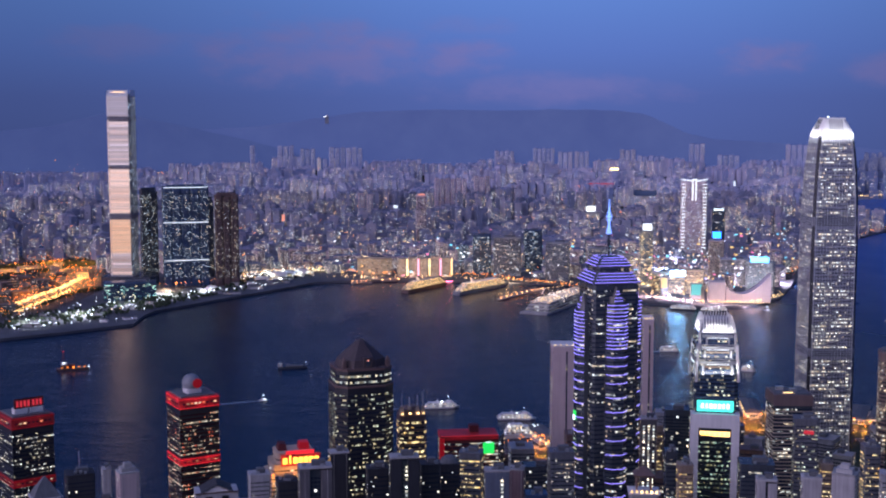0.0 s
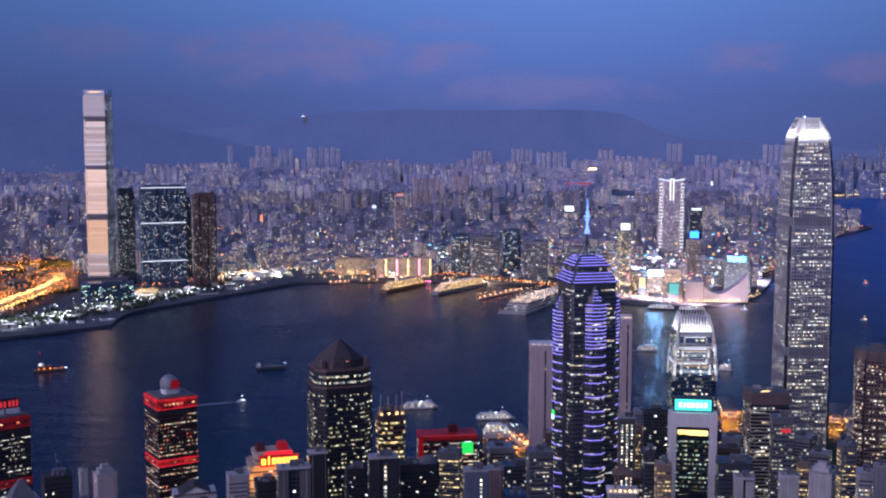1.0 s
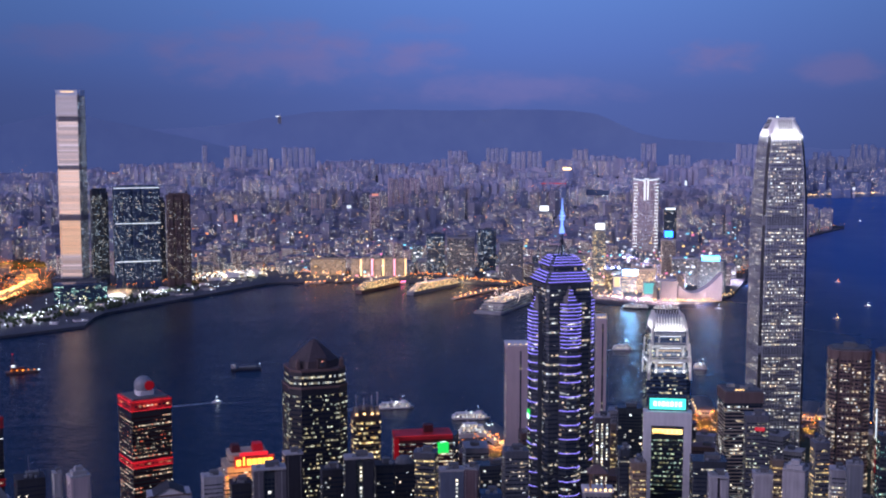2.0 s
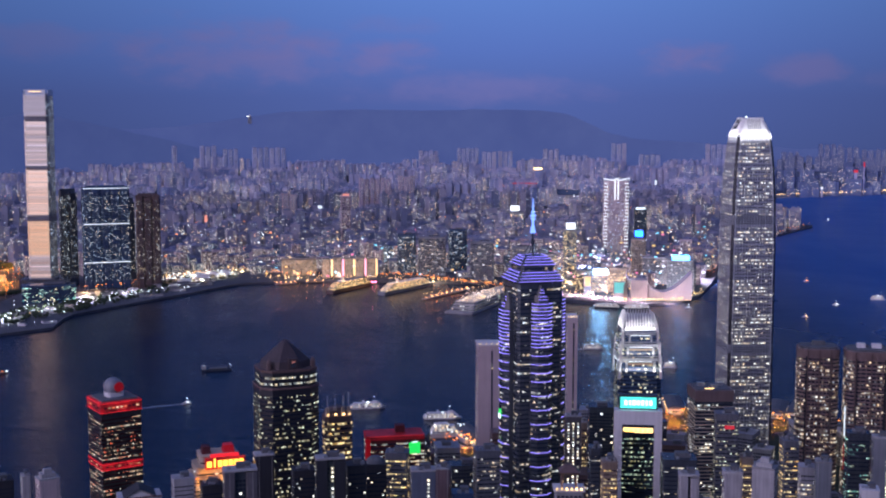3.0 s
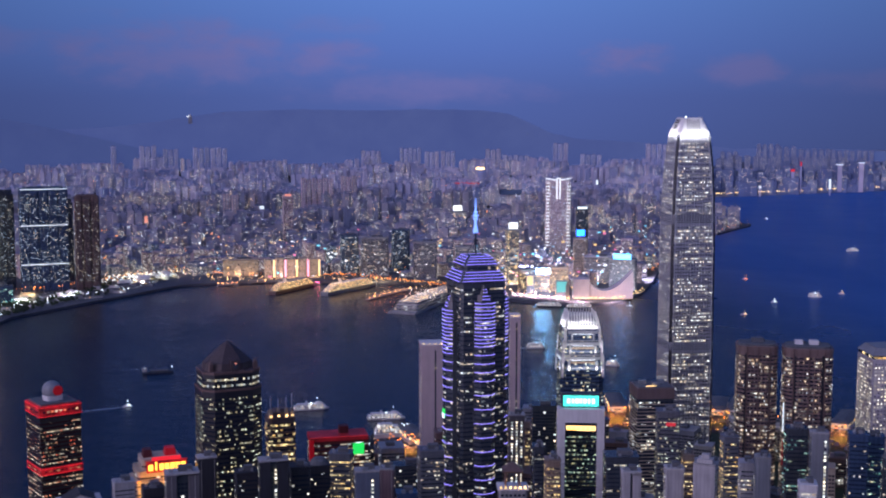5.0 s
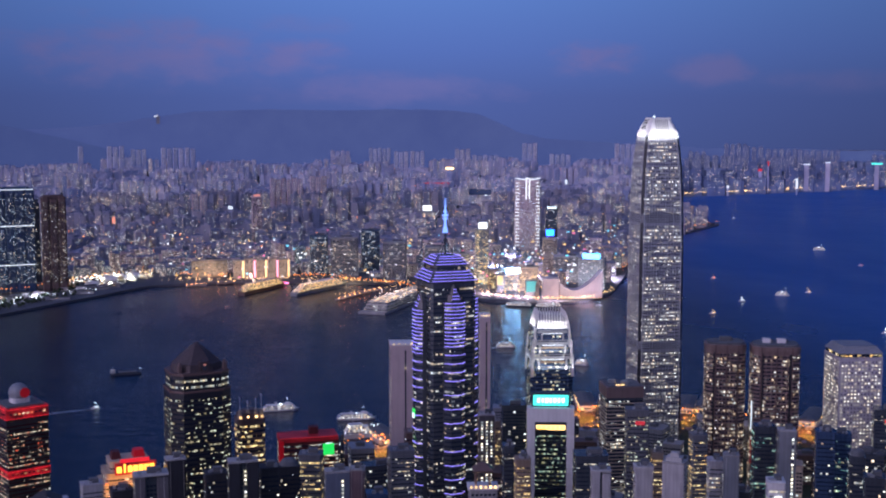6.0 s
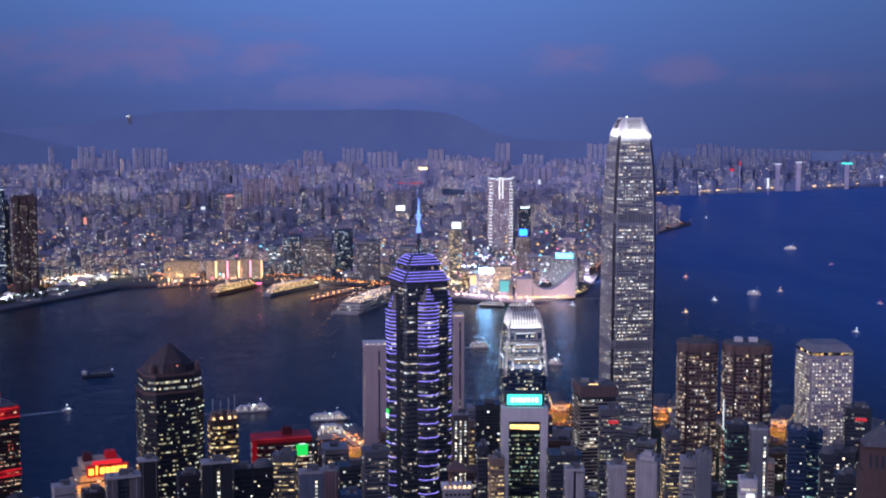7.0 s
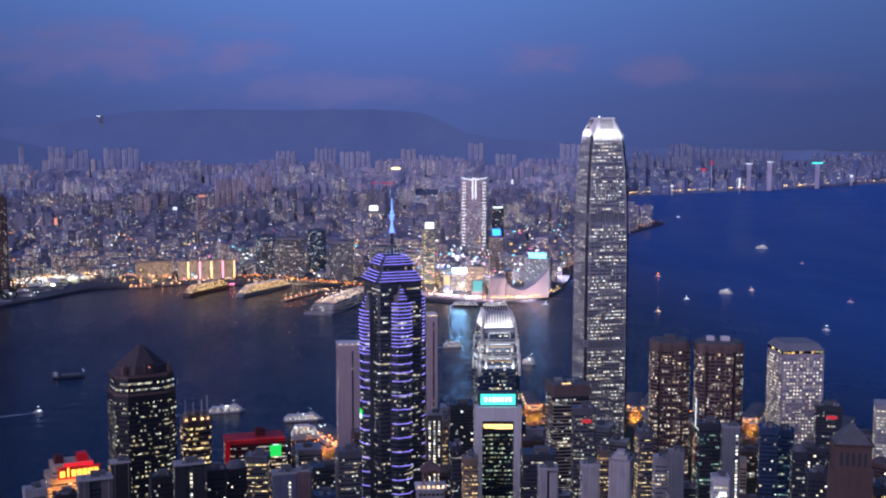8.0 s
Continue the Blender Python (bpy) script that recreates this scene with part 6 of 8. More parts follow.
# pools of lamplight on plaza, promenade and roads
for az, d, power, h, col in ((-19.2, 2830, 5e5, 45, 0), (-18.4, 2930, 7e5, 45, 0), (-17.7, 3030, 7e5, 45, 0), (-17.0, 3140, 7e5, 45, 0), (-16.4, 3260, 7e5, 45, 0), (-18.6, 3400, 5e5, 40, 0), (-17.2, 3420, 5e5, 40, 0), (-19.4, 3160, 4e5, 40, 0), (-12.6, 3020, 2.5e5, 30, 1),
                             (-9.6, 3120, 3e5, 30, 0), (-8.4, 3210, 3.5e5, 30, 1), (-7.4, 3260, 3.5e5, 30, 1), (-18.6, 2580, 3e5, 35, 3), (-16.6, 2640, 3e5, 35, 3), (-14.6, 2760, 3e5, 35, 3), (-12.8, 2880, 3e5, 30, 3), (-10.8, 2960, 3e5, 30, 3), (-6.0, 3330, 2e5, 30, 1), (-3.4, 3190, 1.4e5, 30, 1), (-1, 3130, 1.6e5, 30, 4), (9.6, 2880, 2.6e5, 25, 4), (10.6, 2850, 3e5, 25, 4), (11.6, 2830, 3e5, 25, 4), (12.6, 2770, 2.4e5, 25, 4), (14.3, 2780, 2.4e5, 25, 4), (3.0, 3080, 2.5e5, 25, 1), (6.6, 3000, 2.5e5, 25, 1), (15.9, 3500, 4e5, 40, 0),
                             (-19.3, 3540, 6e5, 45, 0), (-17.6, 3600, 6e5, 45, 0), (-16.2, 3560, 4e5, 45, 0), (-19.6, 3000, 5e5, 45, 0), (9.9, 3130, 5e5, 60, 2), (11.2, 3080, 5e5, 60, 2), (12.4, 3220, 5e5, 60, 2), (13.6, 3240, 5e5, 60, 2), (15.0, 3180, 5e5, 60, 2), (11.0, 3330, 5e5, 60, 2)):
    # violet lamps (col 2) are added fill, standing in for hazy city glow
    e = lamp("AREA", "street_or_fill_light", Matrix.Translation(spot(az, d, 5 + h)), power * (0.42 if col == 0 else 1.2 if col == 2 else 0.5), ((1.0, 0.33, 0.055), (1.0, 0.62, 0.30), (0.86, 0.72, 1.0), (0.86, 0.84, 1.0), (1.0, 0.60, 0.62))[col], 6.0)
    e.data.spread = radians(135)


def tree_belt(name, points, width, count, label):
    """Low dark street trees: each a few uneven leafy clumps on a short trunk."""
    g = Geo()
    for i in range(count):
        f = rng.random() * (len(points) - 1)
        k = min(int(f), len(points) - 2)
        az = points[k][0] + (points[k + 1][0] - points[k][0]) * (f - k)
        d = points[k][1] + (points[k + 1][1] - points[k][1]) * (f - k) + rng.uniform(-width, width)
        c = spot(az, d, 5.0)
        g.box(c.x, c.y, c.z, 0.6, 0.6, 4)
        for j in range(3):
            r = rng.uniform(2.0, 4.2)
            x, y, z = c.x + rng.uniform(-2.5, 2.5), c.y + rng.uniform(-2.5, 2.5), c.z + rng.uniform(3.5, 7)
            ring = [(x + r * math.cos(a * 1.047) * rng.uniform(0.7, 1.1), y + r * math.sin(a * 1.047) * rng.uniform(0.7, 1.1)) for a in range(6)]
            g.loft([(z - r * 0.6, [(x + (px - x) * 0.5, y + (py - y) * 0.5) for px, py in ring]), (z, ring), (z + r * 0.7, [(x + (px - x) * 0.45, y + (py - y) * 0.45) for px, py in ring])])
    whole(name, g, LEAF, label, "trees", "stuff")


LEAF = ground_material("evening_foliage", (0.025, 0.045, 0.02), (0.06, 0.09, 0.04), 0.15)
tree_belt("shore_trees", [(-20, 2600), (-17, 2640), (-14, 2760), (-12.5, 2850), (-9, 3060)], 90, 420, "dark clumps of low trees on the reclaimed shore")
tree_belt("park_trees", [(-20.6, 3330), (-18.8, 3400), (-17.0, 3560), (-15.8, 3620)], 45, 420, "dark trees between the orange lit roads")
tree_belt("verge_trees", [(-20.6, 3560), (-18.2, 3640), (-16.2, 3690)], 40, 300, "dark trees behind the toll plaza")
tree_belt("slip_road_trees", [(-20.2, 2960), (-18.9, 3060), (-17.9, 3230), (-17.5, 3330)], 12, 130, "dark trees along a slip road")
tree_belt("plaza_trees", [(-20, 2720), (-18, 2860), (-16.6, 3020), (-15.6, 3060)], 16, 160, "dark trees along the edge of the toll plaza")
shed_rng = random.Random(5)
for i in range(34):
    az = shed_rng.uniform(-19.5, -7)
    d = ramp_of(QUAY, az) + shed_rng.uniform(30, 230)
    t = thing("shore_shed", site(az, d, 5, shed_rng.uniform(-25, 25)), "low flat shed on the dark waterfront", "shed", "waterfront sheds")
    w, dp, hh = shed_rng.uniform(14, 46), shed_rng.uniform(8, 18), shed_rng.uniform(4, 9)
    part("wall", Geo().loft([(-1, rect(w, dp)), (hh, rect(w, dp))]), shed_rng.choice((CONCRETE, GREY_CLAD, WHITE_CLAD)), t)
    part("roof", Geo().loft([(hh, rect(w + 1, dp + 1)), (hh + 0.5, rect(w + 1, dp + 1)), (hh + 1.6, rect(w + 1, 1))]), ROOFING, t)
    part("wall_lamp", Geo().box(shed_rng.uniform(-0.4, 0.4) * w, -dp / 2 - 0.4, hh - 1.4, 1.2, 0.5, 0.8), shed_rng.choice((COOL_LAMP, WARM_LIGHT)), t)
# the last seven are added fill for the glow over the shopping quarter
for az, d, aim, power, colour in ((13.0, 2770, 12.9, 0.9e5, (1.0, 0.74, 0.66)), (13.9, 2775, 13.9, 0.9e5, (1.0, 0.72, 0.72)), (14.6, 2780, 14.5, 0.9e5, (0.88, 0.74, 0.95)), (-3.2, 3180, -3.2, 1.5e5, (1.0, 0.64, 0.42)), (-1.2, 3130, -1.1, 1.5e5, (1.0, 0.56, 0.50)), (10.6, 2850, 10.8, 3e5, (0.75, 0.75, 1.0)), (13.4, 3040, 13.4, 2.4e5, (0.85, 0.72, 1.0)), (14.6, 2940, 14.6, 3e5, (0.75, 0.78, 1.0)), (11.6, 2890, 11.6, 2.4e5, (1.0, 0.70, 0.60)), (12.5, 3080, 12.55, 2.4e5, (0.7, 0.75, 1.0)), (9.4, 2980, 9.4, 3e5, (1.0, 0.78, 0.5)), (11.5, 3540, 11.5, 1.8e5, (0.75, 0.85, 1.0))):
    p = spot(az, d, 8)
    lamp("SPOT", "facade_flood_or_fill", look(p, spot(aim, d + 120, 40)), power, colour, 3.0, 110)


def screen_block(az, d, w, h, z, face, label):
    """A lit advertising screen on a low block."""
    t = thing("screen_block", site(az, d, 5, 3), label, "building", "lit screens by the promenade")
    part("wall", Geo().loft([(-1, rect(w + 3, 16)), (z + h + 2, rect(w + 3, 16))]), GREY_CLAD, t)
    part("screen", Geo().box(0, -8.5, z, w, 0.8, h), face, t)
    for x in (-1, 1):
        part("screen_frame", Geo().box(x * (w / 2 + 0.6), -8.7, z - 0.6, 0.8, 1.2, h + 1.2), METAL, t)
    return t


def arched_shed(az, d, w, length, h, turn):
    """A barrel-vaulted white hall open at its lit ends."""
    t = thing("arched_shed", site(az, d, 5, turn), "white barrel-roofed hall glowing on the waterfront", "hall", "white waterfront halls")
    arc = [(w / 2 * math.cos(math.pi * k / 10), h * math.sin(math.pi * k / 10)) for k in range(11)]
    g = Geo()
    for y in (-length / 2, length / 2):
        g.v += [(x, y, z) for x, z in arc] + [(x * 0.96, y, z * 0.95) for x, z in arc]
    for k in range(10):
        g.f += [(k, k + 1, 22 + k + 1, 22 + k), (11 + k + 1, 11 + k, 33 + k, 33 + k + 1), (k + 1, k, 11 + k, 11 + k + 1), (22 + k, 22 + k + 1, 33 + k + 1, 33 + k)]
    part("vault", g, WHITE_CLAD, t)
    for k in range(5):
        part("rib", Geo().tube((-w / 2, -length / 2 + k * length / 4, 0.2), (-w / 2 * 0.7, -length / 2 + k * length / 4, h * 0.74), 0.5), METAL, t)
    for x in (-0.25, 0, 0.25):
        part("end_lamp", Geo().box(x * w, -length / 2 - 0.6, h * 0.55, 2.2, 0.8, 1.2), COOL_LAMP if x else WARM_LIGHT, t)
    return t


for az, d, w, length, h, turn in ((-7.5, 3195, 34, 60, 17, 38), (-7.0, 3225, 30, 56, 15, 30), (-6.45, 3255, 30, 60, 16, 24), (-8.3, 3150, 26, 46, 11, 44), (-10.6, 3010, 30, 40, 8, 20)):
    arched_shed(az, d, w, length, h, turn)
for az, d, power in ((-7.6, 3140, 1.0e5), (-6.8, 3185, 1.0e5)):
    lamp("SPOT", "hall_floodlight", look(spot(az, d, 9), spot(az, d + 70, 12)), power, (1.0, 0.93, 0.74), 2.0, 120)
screen_block(11.72, 2870, 24, 25, 9, glow("pale_teal_screen", (0.16, 0.62, 0.60), 0.75), "low block with a pale teal glowing screen")
screen_block(10.25, 2915, 14, 23, 18, glow("pale_gold_screen", (1.0, 0.60, 0.22), 0.55), "low block with a pale gold glowing screen")
station = hilltop_station()
part("building", Geo().loft([(-60, rect(34, 20)), (8, rect(30, 18))]), GREY_CLAD, station)
part("dome", Geo().loft([(8, rounded(14, 14, 6)), (16, rounded(13, 13, 6)), (21, rounded(5, 5, 2))]), WHITE_CLAD, station)
part("lamp", Geo().box(-18, -12, 2, 26, 3, 5), WHITE_LIGHT, station)


# ---- ships and boats ----
def ferry(az, d, turn, length=38.0, label="white double-deck passenger ferry with lit decks", hull_mat=None, name="ferry"):
    t = thing(name, site(az, d, 0, turn), label, "ferry", "harbour boats")
    L, B = length, length * 0.24
    def plan(k, b):
        return [(-L / 2 * k, -b / 2), (L / 2 * k * 0.7, -b / 2), (L / 2 * k, 0), (L / 2 * k * 0.7, b / 2), (-L / 2 * k, b / 2)]
    part("hull", Geo().loft([(-1, plan(0.9, B * 0.7)), (1.2, plan(0.96, B * 0.95)), (3.0, plan(1.0, B))]), hull_mat or WHITE_CLAD, t)
    for i, (z, k) in enumerate(((3.0, 0.86), (6.0, 0.72))):
        rg = [(z, rect(L * k, B * (0.9 - 0.1 * i), 1.2, -L * 0.04, 0)), (z + 2.8, rect(L * k, B * (0.9 - 0.1 * i), 1.2, -L * 0.04, 0))]
        dk = part("deck_house", Geo().loft(rg), WHITE_CLAD, t)
        window_parts(dk, pane_places(rg, z + 0.2, z + 2.8, 2.4, 1.9, 0.75, 0.6, 0.08), WIN_BOAT)
        part("deck_roof", Geo().loft([(z + 2.8, rect(L * k + 1, B * (0.9 - 0.1 * i) + 0.8, 1.2, -L * 0.04, 0)), (z + 3.0, rect(L * k + 1, B * (0.9 - 0.1 * i) + 0.8, 1.2, -L * 0.04, 0))]), WHITE_CLAD, t)
    part("bridge", Geo().loft([(9, rect(L * 0.16, B * 0.5, 0.6, L * 0.2, 0)), (11.4, rect(L * 0.14, B * 0.45, 0.6, L * 0.2, 0))]), WHITE_CLAD, t)
    part("funnel", Geo().loft([(9, rect(3, 2.4, 0.6, -L * 0.12, 0)), (12.4, rect(2.4, 2, 0.5, -L * 0.13, 0))]), WHITE_CLAD, t)
    part("mast", Geo().tube((L * 0.18, 0, 11), (L * 0.18, 0, 17), 0.2), METAL, t)
    part("mast_lamp", Geo().box(L * 0.18, 0, 17, 0.9, 0.9, 0.9), COOL_LAMP, t)
    part("deck_lamp", Geo().box(0, -1, 9.2, 2.6, 1.4, 1.2), COOL_LAMP, t)
    return t


def barge(az, d, turn, length=52.0, name="cargo_barge", label="dark low cargo barge with small aft deckhouse"):
    t = thing(name, site(az, d, 0, turn), label, "barge", "harbour boats")
    L = length
    part("hull", Geo().loft([(-1, rect(L * 0.92, 9, 2)), (3.4, rect(L, 11, 2.5))]), DARK_CLAD, t)
    part("hatch", Geo().box(3, 0, 3.4, L * 0.55, 7, 1.6), ROOFING, t)
    part("deckhouse", Geo().box(-L * 0.4, 0, 3.4, 7, 7, 6), CONCRETE, t)
    part("mast", Geo().tube((-L * 0.4, 0, 9), (-L * 0.4, 0, 14), 0.2), METAL, t)
    part("bow_mast", Geo().tube((L * 0.44, 0, 3), (L * 0.44, 0, 9), 0.2), METAL, t)
    part("lamp", Geo().box(-L * 0.4, -3.6, 8, 1, 0.6, 0.8), COOL_LAMP, t)
    part("bow_lamp", Geo().box(L * 0.44, 0, 9, 0.9, 0.9, 0.9), COOL_LAMP, t)
    return t


def derrick_boat(az, d):
    t = thing("derrick_boat", site(az, d, 0, 4), "orange lit work boat with tall derrick mast", "work boat")
    part("hull", Geo().loft([(-1, rect(48, 11, 3)), (3.4, rect(54, 13, 3))]), BROWN, t)
    part("deckhouse", Geo().box(-8, 0, 3.4, 22, 9, 6), RED_CLAD, t)
    part("wheelhouse", Geo().box(-14, 0, 9.4, 9, 7, 3.6), WHITE_CLAD, t)
    part("derrick", Geo().tube((-18, 0, 3), (-15, 0, 32), 0.6).tube((-11, 0, 3), (-15, 0, 30), 0.4), RED_CLAD, t)
    part("mast_lamp", Geo().box(-15, 0, 31, 1.4, 1.4, 1.4), RED_LIGHT, t)
    part("flood_lamp", Geo().box(-15, -5, 12, 3, 1, 2), COOL_LAMP, t)
    for i in range(5):
        part("deck_lamp", Geo().box(-18 + i * 9, -6.6, 5, 2.2, 0.6, 1.6), SODIUM, t)
    part("bow_lamp", Geo().box(25, -3, 4, 1.6, 1, 1.6), COOL_LAMP, t)
    return t


def small_boat(az, d, turn, colour, length=15.0, name="motor_boat", label="small motor boat with a lamp on the water"):
    t = thing(name, site(az, d, 0, turn), label, "boat", "harbour boats")
    L = length
    part("hull", Geo().loft([(-0.5, [(-L / 2, -1.6), (L * 0.3, -1.6), (L * 0.45, 0), (L * 0.3, 1.6), (-L / 2, 1.6)]), (1.8, [(-L / 2, -2.2), (L * 0.3, -2.2), (L / 2, 0), (L * 0.3, 2.2), (-L / 2, 2.2)])]), WHITE_CLAD, t)
    part("cabin", Geo().loft([(1.8, rect(L * 0.45, 3.4, 0.4)), (4.2, rect(L * 0.38, 3, 0.4))]), WHITE_CLAD, t)
    part("mast", Geo().tube((0, 0, 4), (0, 0, 8), 0.12), METAL, t)
    part("lamp", Geo().box(0, 0, 8, 1.3, 1.3, 1.3), colour, t)
    part("deck_lamp", Geo().box(L * 0.1, -1.8, 2.6, L * 0.3, 0.3, 0.7), colour, t)
    return t


WIN_SHIP = window_light("ship_windows", 0.85, 1.5, warm=(1.0, 0.50, 0.15), mid=(1.0, 0.62, 0.26), cool=(1.0, 0.75, 0.42), runs=0.2)


def cruise_ship(az, d, turn, length, label, hull_mat=BROWN, deck_mat=CONCRETE):
    t = thing("cruise_ship", site(az, d, 0, turn), label, "ship", "moored ships")
    L, B = length, 22.0
    def plan(k, b):
        return [(-L / 2, -b / 2), (L * 0.36 * k, -b / 2), (L / 2 * k, 0), (L * 0.36 * k, b / 2), (-L / 2, b / 2)]
    part("hull", Geo().loft([(-1, plan(0.95, B * 0.8)), (9, plan(1, B))]), hull_mat, t)
    for i in range(5):
        rg = [(9 + i * 3.1, rect(L * (0.84 - 0.06 * i), B * 0.92, 2, -L * 0.05, 0)), (12.1 + i * 3.1, rect(L * (0.84 - 0.06 * i), B * 0.92, 2, -L * 0.05, 0))]
        dk = part("deck", Geo().loft(rg), deck_mat, t)
        window_parts(dk, pane_places(rg, 9 + i * 3.1, 12.1 + i * 3.1, 3.0, 3.4, 0.9, 0.55, 0.15), WIN_SHIP)
    part("funnel", Geo().loft([(24, rect(9, 7, 1.5, -L * 0.2, 0)), (34, rect(6, 5, 1, -L * 0.22, 0))]), WHITE_CLAD, t)
    part("mast", Geo().tube((L * 0.2, 0, 22), (L * 0.2, 0, 36), 0.4), METAL, t)
    for i in range(14):
        part("deck_lamp", Geo().box(-L * 0.42 + i * L * 0.06, -B * 0.48, 24.6 - 0.2 * i, 1.6, 0.8, 0.8), WARM_LIGHT, t)
    lamp("AREA", "deck_floodlight", site(az, d, 0, turn) @ look((-30, 34, 44), (0, 0, 14)), 2.6e4, (1.0, 0.60, 0.26), L * 0.9, 3)
    lamp("AREA", "deck_floodlight", site(az, d, 0, turn) @ look((-20, -40, 40), (0, 0, 12)), 2.6e4, (1.0, 0.60, 0.26), L * 0.9, 3)
    return t


WIN_BOAT = window_light("boat_windows", 0.75, 1.3, runs=0.2)
cruise_ship(-0.75, 3010, 58, 200, "moored ship with golden lit decks along the pier")
cruise_ship(1.9, 2990, 56, 230, "moored white cruise ship with lit decks", GREY_CLAD, WHITE_CLAD)


def pier_terminal():
    t = thing("pier_terminal", site(4.85, 2680, 0, -22), "long pier terminal with rooftop car park full of lights", "terminal")
    part("deck", Geo().box(0, 90, -1, 62, 330, 5), CONCRETE, t)
    for i in range(3):
        rg = [(4 + i * 6, rect(56 - 4 * i, 300 - 16 * i, 3, 0, 96)), (10 + i * 6, rect(56 - 4 * i, 300 - 16 * i, 3, 0, 96))]
        b = part("storey", Geo().loft(rg), CONCRETE, t)
        window_parts(b, pane_places(rg, 4.4 + i * 6, 9.8 + i * 6, 5, 5.2, 0.7, 0.55, 0.2), WIN_OFFICE)
    g = Geo()
    for i in range(130):
        g.box(rng.uniform(-22, 22), rng.uniform(-45, 230), 22.2, 0.9, 0.9, 0.9)
    part("roof_lamps", g, WARM_LIGHT, t, kind="stuff")
    lamp("AREA", "roof_floodlight", site(4.85, 2680, 0, -22) @ look((0, 60, 75), (0, 60, 0)), 1.6e4, (1.0, 0.74, 0.66), 40, 220).data.spread = radians(100)
    return t


pier_terminal()
derrick_boat(-16.94, 2111)
barge(-7.05, 2049, 6)
def wake(az, d, turn, length, spread_w):
    """A ribbon of pale foam that widens and thins behind a boat."""
    g = Geo()
    for i in range(14):
        a, b = i / 14, (i + 1) / 14
        for s in (-1, 1):
            y0, y1 = s * spread_w * a, s * spread_w * b
            t0 = 1.6 * (1 - a) + 0.25
            g.poly([(-length * a, y0 - t0, 0.12), (-length * a, y0 + t0, 0.12), (-length * b, y1 + t0 * 0.8, 0.12), (-length * b, y1 - t0 * 0.8, 0.12)])
    ob = whole("wake", g, FOAM, "pale foam wake trailing a boat", "wake", "stuff")
    ob.matrix_world = site(az, d, 0, turn)


FOAM = facade("foam", (0.30, 0.36, 0.42), 0.7)
wake(-8.45, 1812, 12, 130, 7)
wake(10.45, 2223, 8, 150, 12)
wake(-0.2, 1747, 6, 160, 12)
wake(23.0, 2999, -6, 120, 10)
wake(14.0, 2073, -5, 110, 9)
small_boat(-8.42, 1812, 12, COOL_LAMP, 14, "speed_boat", "small white speed boat drawing a wake")
ferry(10.56, 2223, 8, 36, "white ferry with warm lit decks crossing the harbour")
ferry(14.14, 2073, -5, 24, "small white ferry by the office towers")
ferry(-0.04, 1747, 6, 52, "white two-deck ferry with bright deck lamp")
ferry(3.5, 1683, 3, 54, "white two-deck ferry heading along the shore")
ferry(24.65, 4091, 10, 40, "white ferry far out on the open harbour")
ferry(23.13, 2999, -6, 34, "low ferry with warm lights on the open harbour")
for az, d, col in ((21.36, 2885, COOL_LAMP), (24.25, 3075, WARM_LIGHT), (20.07, 2683, WARM_LIGHT), (14.89, 2752, COOL_LAMP), (28.54, 2936, RED_LIGHT), (27.57, 2523, COOL_LAMP), (26.43, 3686, RED_LIGHT), (20.06, 3291, SODIUM), (20.9, 5321, COOL_LAMP), (11.9, 2420, COOL_LAMP)):
    small_boat(az, d, rng.uniform(-30, 30), col, 16)
for az, d in ((11.0, 2728), (11.35, 2722), (12.4, 2712), (12.75, 2718)):
    ferry(az, d, rng.uniform(-8, 8), 44, "dark ferry moored at the promenade pier", DARK_CLAD)


# ---- the blocks below the eye, between hill and harbour ----
WIN_SPARSE = window_light("sparse_windows", 0.07, 2.2, runs=0.5)
NEAR_WALL = facade("weathered_render", (0.135, 0.125, 0.135), 0.8, vary=0.3, scale=0.08)
NEAR_DARK = facade("dark_weathered_render", (0.028, 0.030, 0.040), 0.8, vary=0.3, scale=0.08)
NEAR_GREY = facade("grey_panels", (0.13, 0.135, 0.155), 0.5, vary=0.3)
NEAR_WHITE = facade("dirty_white_render", (0.42, 0.40, 0.41), 0.7, vary=0.3, scale=0.08)
NEAR_TAN = facade("brown_tiles", (0.27, 0.20, 0.15), 0.65, vary=0.3)
NEAR_BLUE = facade("bluish_render", (0.115, 0.135, 0.185), 0.75, vary=0.3, scale=0.08)
NEAR_PINK = facade("pinkish_render", (0.24, 0.155, 0.16), 0.8, vary=0.3, scale=0.08)


def roof_clutter(t, w, dep, h, seed):
    r = random.Random(seed)
    part("plant_room", Geo().loft([(h, rect(w * 0.42, dep * 0.4, 0, w * 0.1, 0)), (h + 3.6, rect(w * 0.42, dep * 0.4, 0, w * 0.1, 0))]), ROOFING, t)
    for i in range(3):
        x, y = r.uniform(-0.38, 0.38) * w, r.uniform(-0.38, 0.1) * dep
        part("roof_unit", Geo().box(x, y, h, r.uniform(1.5, 3), r.uniform(1.5, 2.5), r.uniform(1.2, 2.4)), METAL, t)


